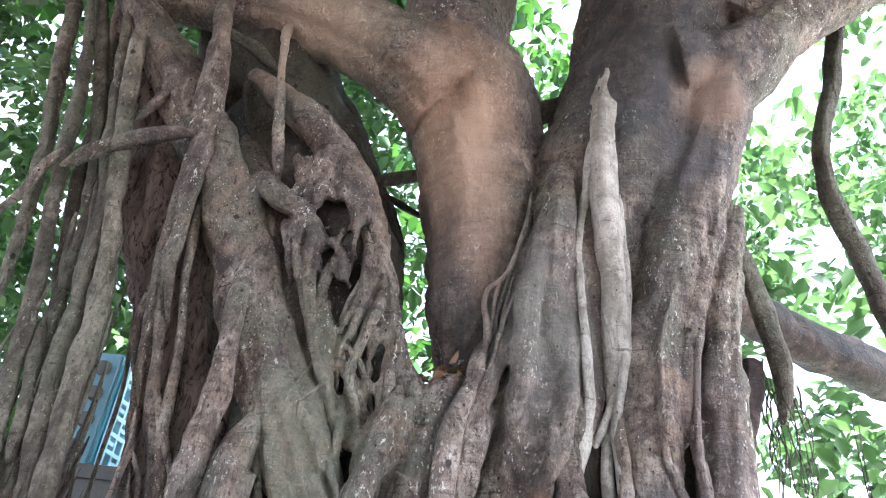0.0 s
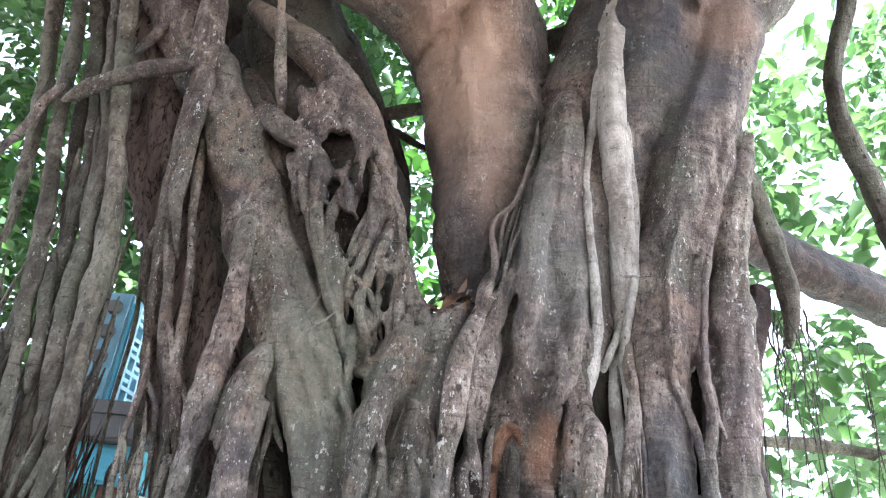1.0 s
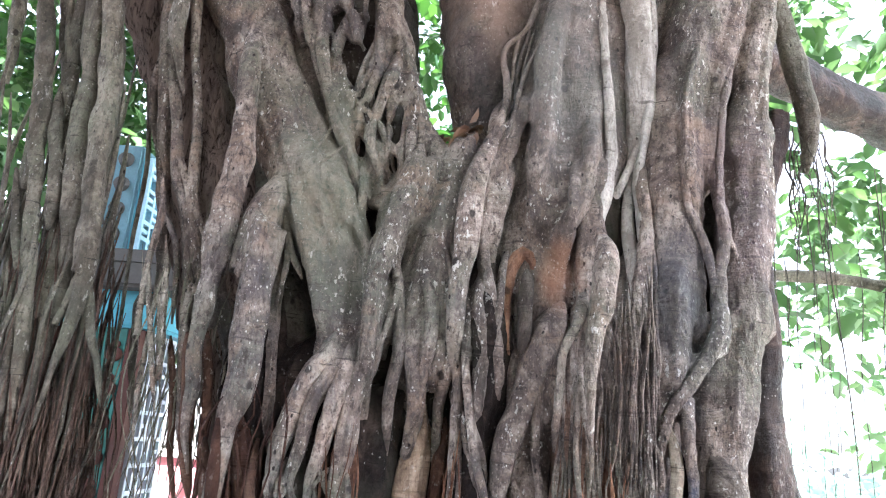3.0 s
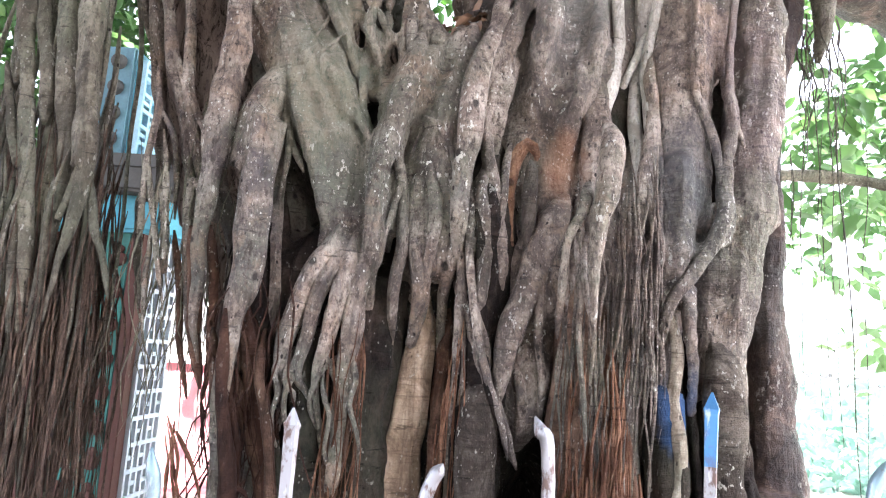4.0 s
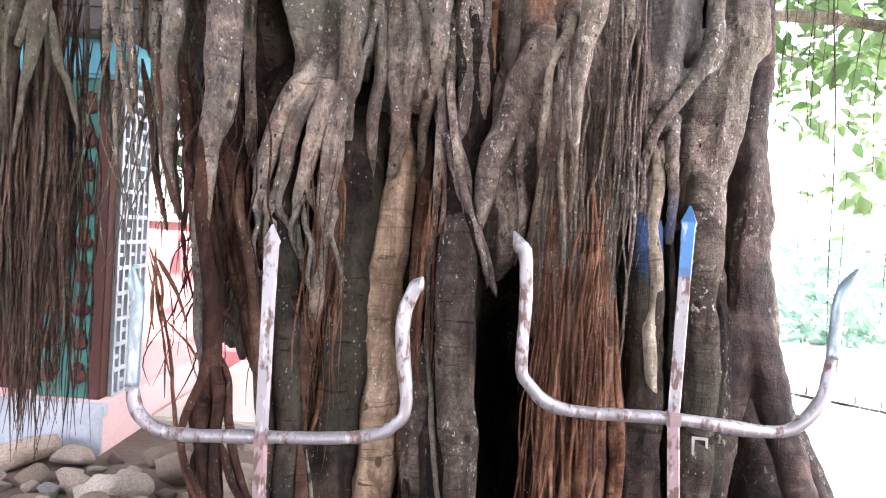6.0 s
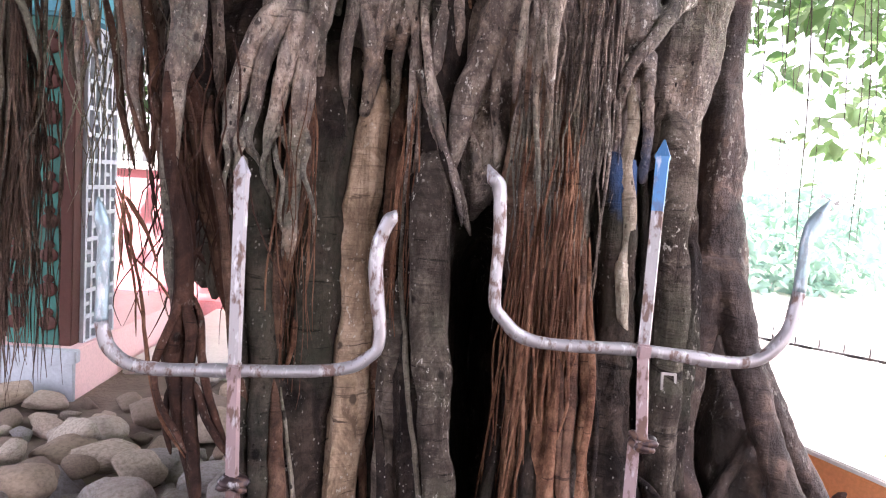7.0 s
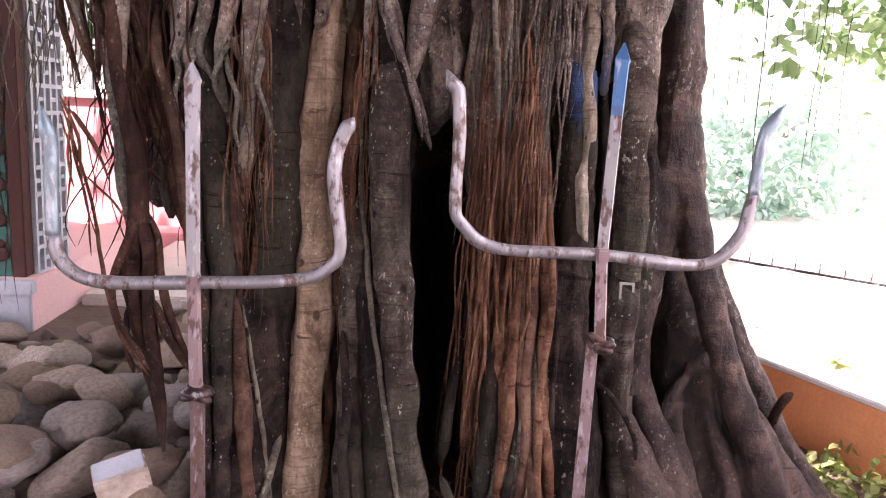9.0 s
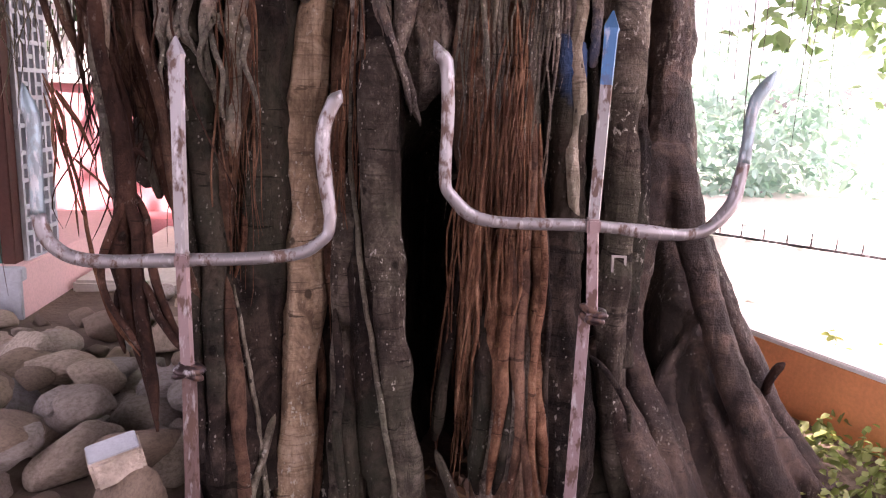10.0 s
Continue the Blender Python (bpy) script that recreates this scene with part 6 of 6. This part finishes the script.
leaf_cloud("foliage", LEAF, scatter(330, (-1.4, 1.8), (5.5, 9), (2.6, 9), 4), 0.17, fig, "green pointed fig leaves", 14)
leaf_cloud("foliage", SUN_TONED_LEAF, clumped(1500, (1.7, 8.5), (4.8, 9), (2.7, 9), 5, 0.7, 0.03), 0.19, fig, "green pointed fig leaves against the sky", 15)
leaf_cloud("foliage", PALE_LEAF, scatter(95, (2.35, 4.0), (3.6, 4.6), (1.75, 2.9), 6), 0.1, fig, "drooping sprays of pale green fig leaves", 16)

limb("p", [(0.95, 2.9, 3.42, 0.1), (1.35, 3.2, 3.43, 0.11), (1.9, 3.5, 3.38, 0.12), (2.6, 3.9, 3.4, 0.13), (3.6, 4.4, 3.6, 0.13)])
limb("h", [(1.02, 2.7, 3.95, 0.06), (1.1, 2.75, 3.6, 0.045), (1.22, 2.8, 3.3, 0.045), (1.27, 2.8, 3.0, 0.04), (1.25, 2.8, 2.75, 0.03)])
limb("d", [(2.3, 3.2, 6.4, 0.055), (2.05, 3.2, 5.2, 0.05), (1.85, 3.2, 4.4, 0.055), (1.95, 3.2, 3.8, 0.055), (2.05, 3.2, 3.3, 0.05), (2.2, 3.2, 2.9, 0.04)])
limb("h", [(1.5, 4.2, 2.7, 0.03), (2.2, 4.3, 2.72, 0.035), (3.2, 4.4, 2.6, 0.03)])


# ---- tridents ----
def trident(u_pts, mid, label):
    """Iron trident: a bent bar for the two outer prongs, a pointed flat bar between, a clamp and a stake."""
    top, cross, clamp, stake_top, foot = mid
    base = Vector(foot)
    t = tagged(new("trident"), label, "trident", "tridents before the tree")
    t.location = base
    rel = lambda p: (p[0] - base.x, p[1] - base.y, p[2] - base.z)
    r = 0.0155
    ends = [(*rel(u_pts[0]), 0.002), (*rel(Vector(u_pts[0]).lerp(Vector(u_pts[1]), 0.45)), 0.016)]
    mids = [(*rel(p), r) for p in u_pts[1:-1]]
    tails = [(*rel(Vector(u_pts[-1]).lerp(Vector(u_pts[-2]), 0.45)), 0.016), (*rel(u_pts[-1]), 0.002)]
    line, cut = ends + mids + tails, 4
    if cross[0] > 0:
        line = line[::-1]
    v, f = tube(line[cut - 1:], 12, 0.012, 0.05, 3, False)
    mesh_object("outer_prong_bar", v, f, IRON, t, "silver-painted bent iron bar, rust showing through")
    # this prong carries its bluish backlight in the colour
    v, f = tube(line[:cut], 12, 0.012, 0.05, 3, False)
    mesh_object("outer_prong", v, f, BACKLIT_IRON, t, "prong with bluish backlight put into its blue-grey colour")

    def bar(name, a, b, w0, w1, mat, lab, tip=0.0, d=0.55):
        a, b = Vector(rel(a)), Vector(rel(b))
        ax = (b - a).normalized()
        side = ax.cross(Vector((0, 1, 0))).normalized()
        dep = ax.cross(side)
        bm = bmesh.new()
        rows = [(0.0, w0), (1.0, w1)]
        if tip:
            n = tip / (b - a).length
            rows = [(0.0, w0), (1 - n, w1), (1 - n * 0.8, w1 * 1.18), (1.0, w1 * 0.12)]
        rings = []
        for u, w in rows:
            c = a + (b - a) * u
            rings.append([bm.verts.new(c + side * w * sx + dep * w * d * sy) for sx, sy in ((-1, -0.35), (-0.94, -0.5), (0.42, -1.25), (0.55, -1.25), (1, 0.2), (-0.6, 1))])
        for p, q in zip(rings, rings[1:]):
            for k in range(6):
                bm.faces.new((p[k], p[(k + 1) % 6], q[(k + 1) % 6], q[k]))
        bm.faces.new(rings[0][::-1])
        bm.faces.new(rings[-1])
        bmesh.ops.recalc_face_normals(bm, faces=bm.faces)
        return part(name, bm, mat, t, lab)

    front = (0, -0.012, 0)
    up = lambda p: tuple(Vector(p) + Vector(front))
    split = Vector(cross).lerp(Vector(top), 0.66)
    bar("shaft", up(clamp), up(cross), 0.015, 0.0148, DULL_IRON, "shaft worn to dull rust")
    bar("middle_prong", up(cross), up(split), 0.0148, 0.0155, IRON, "flat silver-painted bar")
    tipmat = BLUE_IRON if cross[0] > 0 else IRON
    bar("prong_tip", up(split), up(top), 0.0155, 0.0175, tipmat, "blue-daubed arrow point" if cross[0] > 0 else "arrow point", 0.05)
    bar("stake", foot, stake_top, 0.017, 0.016, RUST if cross[0] < 0 else DULL_IRON, "dull iron stake", 0.0, 0.8)
    bm = bmesh.new()
    c = Vector(rel(clamp))
    for k in range(5):
        m = Matrix.Translation(c + Vector((rng.uniform(-0.012, 0.012), rng.uniform(-0.014, 0.004), rng.uniform(-0.015, 0.015)))) @ Euler((rng.uniform(-0.5, 0.5), rng.uniform(-0.5, 0.5), rng.uniform(-1, 1))).to_matrix().to_4x4() @ Matrix.Diagonal((0.03, 0.025, 0.012, 1))
        bmesh.ops.create_icosphere(bm, subdivisions=2, radius=1, matrix=m)
    part("clamp", bm, CLAMP_IRON, t, "blackened rusty clamp wrapped round the joint", True)
    bm = bmesh.new()
    c = Vector(rel(cross))
    box(bm, c.x - 0.0165, c.x + 0.0165, c.y - 0.024, c.y + 0.014, c.z - 0.018, c.z + 0.018, 0.005)
    part("weld", bm, DULL_IRON, t, "rusty weld where the bars cross")
    return t


trident([(-0.745, 1.84, 1.28), (-0.722, 1.827, 1.168), (-0.715, 1.807, 0.996), (-0.689, 1.799, 0.934), (-0.617, 1.795, 0.898), (-0.402, 1.796, 0.903),
         (-0.182, 1.797, 0.917), (-0.106, 1.801, 0.949), (-0.078, 1.807, 1.001), (-0.097, 1.829, 1.179), (-0.079, 1.838, 1.255), (-0.057, 1.842, 1.293)],
        [(-0.417, 1.854, 1.394), (-0.402, 1.796, 0.903), (-0.389, 1.765, 0.651), (-0.389, 1.765, 0.651), (-0.372, 1.69, -0.02)],
        "silver-painted iron trident with rust, upright before the tree")
trident([(0.15, 1.857, 1.413), (0.184, 1.848, 1.341), (0.184, 1.822, 1.125), (0.206, 1.815, 1.061), (0.284, 1.809, 1.011), (0.534, 1.808, 1.005),
         (0.777, 1.806, 0.991), (0.871, 1.814, 1.054), (0.903, 1.827, 1.162), (0.918, 1.843, 1.295), (0.966, 1.853, 1.382)],
        [(0.56, 1.867, 1.498), (0.537, 1.808, 1.005), (0.545, 1.784, 0.795), (0.53, 1.781, 0.79), (0.505, 1.69, -0.02)],
        "leaning silver-painted iron trident with a blue-daubed tip")


# ---- shrine ----
shrine = tagged(new("shrine"), "small painted shrine with a teal pillar, white lattice and pink plinth", "shrine")
shrine.location = (-2.0, 4.25, 0)


def sbox(name, x0, x1, y0, y1, z0, z1, mat, label="", bevel=0.006, parent=None):
    bm = box(bmesh.new(), x0 + 2.0, x1 + 2.0, y0 - 4.25, y1 - 4.25, z0, z1, bevel)
    return part(name, bm, mat, shrine if parent is None else parent, label)


sbox("plinth", -5.0, -1.93, 4.2, 6.2, -0.1, 0.29, LIT_PINK, "pink-painted plinth, bright light painted into its pale tone")
sbox("plinth_front", -5.0, -1.925, 4.17, 4.2, -0.1, 0.22, GREYBLUE, "grey-blue plinth face")
sbox("plinth_ledge", -5.0, -1.9, 4.14, 4.2, 0.22, 0.295, GREYBLUE, "grey-blue ledge")
sbox("wall", -4.6, -2.36, 4.4, 4.78, 0.29, 2.2, MAROON, "dark weathered wall")
pillar = sbox("pillar", -2.36, -2.06, 4.27, 4.5, 0.29, 2.14, TEAL, "teal-green pillar with dark carved motifs")
sbox("corner_trim", -2.058, -1.985, 4.26, 4.36, 0.29, 2.14, MAROON, "maroon corner strip")
for k in range(9):
    z = 0.42 + k * 0.195
    for cx in (-0.3, -0.12):
        bm = bmesh.new()
        for a, s in ((0.0, 1.0), (0.06, 0.6)):
            m = Matrix.Translation((cx + 0.0, 0.012, z + a)) @ Matrix.Diagonal((0.055 * s, 0.012, 0.045 * s, 1))
            bmesh.ops.create_icosphere(bm, subdivisions=2, radius=1, matrix=m)
        part("motif", bm, MAROON, pillar, "", True)


def lattice(x, y0, y1, z0, z1, cw, ch, mat, name="lattice_panel", label="white pierced lattice"):
    """A pierced panel along y: rounded slots in rows, staggered."""
    bm = bmesh.new()
    ny, nz = max(1, round((y1 - y0) / cw)), max(1, round((z1 - z0) / ch))
    for j in range(nz + 1):
        z = z0 + (z1 - z0) * j / nz
        box(bm, x - 0.02, x + 0.02, y0, y1, z - 0.012, z + 0.012)
    for i in range(ny + 1):
        y = y0 + (y1 - y0) * i / ny
        box(bm, x - 0.018, x + 0.018, y - 0.012, y + 0.012, z0, z1)
    for j in range(nz):
        for i in range(ny):
            y, z = y0 + (y1 - y0) * (i + 0.5) / ny, z0 + (z1 - z0) * (j + 0.5) / nz
            if (i + j) % 2:
                box(bm, x - 0.015, x + 0.015, y - cw * 0.5, y + cw * 0.5, z - 0.012, z + 0.012)
    bmesh.ops.translate(bm, verts=bm.verts, vec=(2.0, -4.25, 0))
    return part(name, bm, mat, shrine, label)


lattice(-1.98, 4.37, 4.75, 0.29, 2.12, 0.075, 0.15, LATTICE)
sbox("beam", -5.0, -1.88, 4.22, 5.6, 2.14, 2.36, BLUE, "teal-blue painted beam", 0.02)
sbox("cornice", -5.1, -1.72, 4.1, 5.8, 2.36, 2.5, DARKSTONE, "weathered dark cornice", 0.02)
sbox("cornice", -5.1, -1.78, 4.15, 5.7, 2.5, 2.6, DARKSTONE, "weathered dark cornice", 0.02)
tower = sbox("tower", -2.72, -2.2, 4.3, 4.9, 2.6, 3.32, TURRET, "blue-grey turret with dark round motifs", 0.015)
sbox("tower_side", -2.199, -2.185, 4.32, 4.88, 2.61, 3.26, BLUE, "bright blue panel behind the lattice", 0.003)
for k in range(4):
    for cx in (-0.6, -0.45, -0.3):
        bm = bmesh.new()
        m = Matrix.Translation((cx, 0.04, 2.72 + 0.165 * k)) @ Euler((radians(90), 0, 0)).to_matrix().to_4x4()
        bmesh.ops.create_cone(bm, cap_ends=True, segments=16, radius1=0.055, radius2=0.04, depth=0.05, matrix=m)
        part("motif", bm, DARKSTONE, tower)
lattice(-2.155, 4.34, 4.86, 2.62, 3.24, 0.1, 0.1, PALE_BLUE, "tower_lattice", "pale blue-white lattice")


# pink building in the sun behind
house = tagged(new("pink_house"), "sunlit pink house wall with a white lattice above", "house")
house.location = (-2.5, 7.2, 0)


def hbox(name, x0, x1, y0, y1, z0, z1, mat, label=""):
    return part(name, box(bmesh.new(), x0 + 2.5, x1 + 2.5, y0 - 7.2, y1 - 7.2, z0, z1, 0.01), mat, house, label)


hbox("wall", -5.5, -0.6, 7.2, 7.45, -0.1, 1.3, PINK, "pink-painted wall")
hbox("coping", -5.5, -0.55, 7.15, 7.5, 1.3, 1.38, WHITE, "white coping")
hbox("step", -3.0, -0.9, 6.75, 7.19, -0.1, 0.14, PINK, "pink step")
for k in range(3):
    bm = bmesh.new()
    x0 = -3.15 + k * 0.42
    for i in range(6):
        box(bm, x0 + 2.5 + i * 0.062, x0 + 2.5 + i * 0.062 + 0.03, 0.05, 0.09, 1.38, 2.2)
        box(bm, x0 + 2.5, x0 + 2.84, 0.055, 0.085, 1.4 + i * 0.14, 1.44 + i * 0.14)
    part("lattice_panel", bm, WHITE, house, "white lattice")

# ---- open side: orange kerb wall, paving, spiked parapet, hedge ----
low_wall = tagged(new("low_wall"), "low orange-painted wall with a white coping", "wall")
low_wall.matrix_world = Matrix.Translation((1.86, 2.92, 0)) @ Matrix.Rotation(math.atan2(-0.5, 0.2), 4, "Z")
bm = box(bmesh.new(), -2.2, 3.0, 0.0, 0.16, -0.1, 0.29, 0.006)
part("wall_body", bm, ORANGE, low_wall, "orange-painted wall")
bm = box(bmesh.new(), -2.2, 3.0, -0.015, 0.175, 0.29, 0.315, 0.006)
part("coping", bm, WHITE, low_wall, "white coping")
bm = bmesh.new()
q = [Vector((1.95, 3.0, 0.1)), Vector((3.3, -0.6, 0.1)), Vector((16, 1, 0.1)), Vector((16, 40, 0.1)), Vector((-0.5, 40, 0.1)), Vector((-0.5, 9.2, 0.1))]
low = [bm.verts.new(p - Vector((0, 0, 0.2))) for p in q]
top = [bm.verts.new(p) for p in q]
bm.faces.new(top)
for i in range(6):
    bm.faces.new((low[i], low[(i + 1) % 6], top[(i + 1) % 6], top[i]))
bmesh.ops.recalc_face_normals(bm, faces=bm.faces)
me = bpy.data.meshes.new("pavement")
bm.to_mesh(me)
me.materials.append(PAVING)
tagged(new("pavement", me), "pale sunlit paving beyond the low wall", "pavement", kind="structure")

bm = box(bmesh.new(), -1.9, 0.6, 4.75, 7.15, -0.1, 0.075, 0.02)
me = bpy.data.meshes.new("pavement_court")
bm.to_mesh(me)
me.materials.append(PAVING)
tagged(new("pavement_court", me), "pale dusty paving before the pink house", "pavement", kind="structure")

fence = tagged(new("fence"), "low white parapet with short iron spikes", "fence")
fence.matrix_world = Matrix.Translation((2.25, 4.6, 0)) @ Matrix.Rotation(math.atan2(-0.55, 0.52), 4, "Z")
part("parapet", box(bmesh.new(), -3.5, 5, 0, 0.14, 0.0, 0.49, 0.008), WHITE, fence, "white parapet")
part("rail", box(bmesh.new(), -3.5, 5, 0.055, 0.085, 0.49, 0.505), BLACK_IRON, fence, "dark iron rail")
bm = bmesh.new()
bmesh.ops.create_cone(bm, cap_ends=True, segments=6, radius1=0.0075, radius2=0.002, depth=0.085, matrix=Matrix.Translation((0, 0, 0.0425)))
spike_mesh = bpy.data.meshes.new("spike")
bm.to_mesh(spike_mesh)
bm.free()
spike_mesh.materials.append(BLACK_IRON)
for k in range(60):
    s = new("spike", spike_mesh)
    s.parent = fence
    s.location = (-3.4 + k * 0.14, 0.07, 0.503)

hedge = tagged(new("hedge"), "far bushes, bright haze painted into their leaf colour", "hedge", kind="stuff")
leaf_cloud("bush_leaves", HAZY_HEDGE_LEAF, scatter(420, (2, 16), (10, 13), (0.1, 1.6), 7), 0.2, hedge, "bushes with haze painted into their pale leaves", 17, (12, 22), 0.5)
leaf_cloud("bush_leaves", HAZY_HEDGE_LEAF, scatter(240, (3, 22), (13, 18), (0.5, 3.0), 8), 0.3, hedge, "bushes with haze painted into their pale leaves", 18, (12, 22), 0.7)


# ---- stones ----
def stone_mesh(seed):
    """A broken field stone: the hull of a few points, its edges worn round."""
    r = random.Random(seed)
    bm = bmesh.new()
    for _ in range(12):
        d = Vector((r.gauss(0, 1), r.gauss(0, 1), r.gauss(0, 1))).normalized() * r.uniform(0.85, 1.08)
        bm.verts.new(d)
    hull = bmesh.ops.convex_hull(bm, input=bm.verts)
    bmesh.ops.delete(bm, geom=[v for v in bm.verts if not v.link_faces], context="VERTS")
    for cuts, times in ((2, 1), (1, 1)):
        bmesh.ops.subdivide_edges(bm, edges=list(bm.edges), cuts=cuts, use_grid_fill=True)
        for _ in range(times):
            bmesh.ops.smooth_vert(bm, verts=bm.verts, factor=0.5, use_axis_x=True, use_axis_y=True, use_axis_z=True)
    for v in bm.verts:
        v.co *= 1.06 + 0.08 * noise.noise(v.co * 2.2 + Vector((seed, 0, 0))) + 0.03 * noise.noise(v.co * 6 + Vector((0, seed, 0)))
    me = bpy.data.meshes.new("stone")
    bm.to_mesh(me)
    bm.free()
    me.materials.append(STONE)
    me.polygons.foreach_set("use_smooth", [True] * len(me.polygons))
    return me


STONE_SHAPES = [stone_mesh(s) for s in range(14)]
srng = random.Random(21)


def stone(x, y, s, lift=0.0, flat=0.62):
    ob = new("stone", srng.choice(STONE_SHAPES))
    ob.matrix_world = Matrix.Translation((x, y, ground_height(x, y) + s * flat * 0.55 + lift)) @ Euler((srng.uniform(-0.3, 0.3), srng.uniform(-0.3, 0.3), srng.uniform(0, 6.3))).to_matrix().to_4x4() @ Matrix.Diagonal((s * srng.uniform(0.9, 1.3), s * srng.uniform(0.75, 1.0), s * flat, 1))
    tagged(ob, "rough brown field stone in a loose heap", "stone", "heap of stones")


placed = []
for k in range(2200):
    x, y = srng.uniform(-3.0, -0.35), srng.uniform(1.4, 4.1)
    if x > -0.6 and y > 2.2 or abs(x + 0.38) < 0.12 and y < 1.9:
        continue
    s = srng.choice((0.07, 0.11, 0.15, 0.19)) * srng.uniform(0.85, 1.15)
    if all((x - a) ** 2 + (y - b) ** 2 > (0.8 * (s + c)) ** 2 for a, b, c in placed):
        placed.append((x, y, s))
        stone(x, y, s)
for k in range(900):
    x, y = srng.uniform(-1.35, -0.45), srng.uniform(2.7, 4.7)
    s = srng.choice((0.06, 0.09, 0.13)) * srng.uniform(0.85, 1.15)
    if x > -0.75 + 0.25 * (y - 2.7) and y < 3.2:
        continue
    if all((x - a) ** 2 + (y - b) ** 2 > (0.72 * (s + c)) ** 2 for a, b, c in placed):
        placed.append((x, y, s))
        stone(x, y, s)
for k in range(46):
    x, y, s = srng.uniform(-2.2, -0.6), srng.uniform(1.7, 3.3), srng.uniform(0.09, 0.18)
    lift = srng.uniform(0.07, 0.12)
    if (x + 0.73) ** 2 + (y - 2.2) ** 2 < 0.03:
        continue
    stone(x, y, s, lift)
block_body = box(bmesh.new(), -0.075, 0.075, -0.045, 0.045, -0.09, 0.02, 0.012)
brick = tagged(new("painted_block"))
part("block_body", block_body, STONE, brick)
part("painted_face", box(bmesh.new(), -0.072, 0.07, -0.04, 0.042, 0.02, 0.026, 0.003), GREYBLUE, brick, "face daubed white")
brick.matrix_world = pose(-0.73, 2.2, 0.22, 14, -12, 25)
tagged(brick, "stone block with a white-painted face among the stones", "block")


# ---- weeds ----
for wx, wy, n in ((1.62, 2.5, 9), (1.78, 2.66, 8), (1.72, 2.3, 9), (1.9, 2.35, 8), (1.5, 2.2, 7), (1.88, 2.62, 6), (1.66, 2.1, 10), (1.82, 2.18, 9), (1.95, 2.1, 9), (2.0, 2.25, 8), (1.74, 1.95, 9)):
    tuft = leaf_cloud("weed", WEED, scatter(n, (wx - 0.08, wx + 0.08), (wy - 0.08, wy + 0.08), (0.02, 0.1), int(wx * 100)), 0.05, None, "", int(wy * 100), (5, 9), 0.09)
    tagged(tuft, "small yellow-green weeds by the low wall", "weed", "weeds by the wall")
for wx, wy in ((2.1, 3.15), (2.25, 2.95), (2.2, 3.05)):
    tuft = leaf_cloud("weed", WEED, scatter(5, (wx - 0.08, wx + 0.08), (wy - 0.08, wy + 0.08), (0.12, 0.36), int(wx * 100)), 0.045, None, "", int(wy * 90), (4, 7), 0.1)
    tagged(tuft, "sprig of pale weeds on the paving", "weed", "weeds by the wall")

# ---- dead leaves ----
for name_seed, (lx, ly, lz, n) in enumerate(((-0.12, 2.62, 2.76, 9), (0.22, 2.3, 0.04, 8), (1.3, 2.0, 0.02, 7))):
    litter = leaf_cloud("leaf_litter", DEAD_LEAF, scatter(n, (lx - 0.09, lx + 0.09), (ly - 0.07, ly + 0.07), (lz, lz + 0.05), 60 + name_seed), 0.06, None, "", 70 + name_seed, (3, 5), 0.08)
    tagged(litter, "dry brown fallen leaves caught together", "leaves", "fallen leaves")

# ---- painted mark on the bark ----
bm = bmesh.new()
for x0, x1, z0, z1 in ((-0.023, 0.023, 0.019, 0.027), (-0.023, 0.023, -0.027, -0.019), (-0.023, -0.016, -0.019, 0.019), (0.016, 0.023, -0.019, 0.019)):
    box(bm, x0, x1, -0.003, 0.012, z0, z1)
me = bpy.data.meshes.new("painted_mark")
bm.to_mesh(me)
me.materials.append(FADED)
mark = tagged(new("painted_mark", me), "small faded white square painted on the bark", "painted mark")
mark.matrix_world = pose(0.79, 2.322, 0.8, -11, 0, -10)
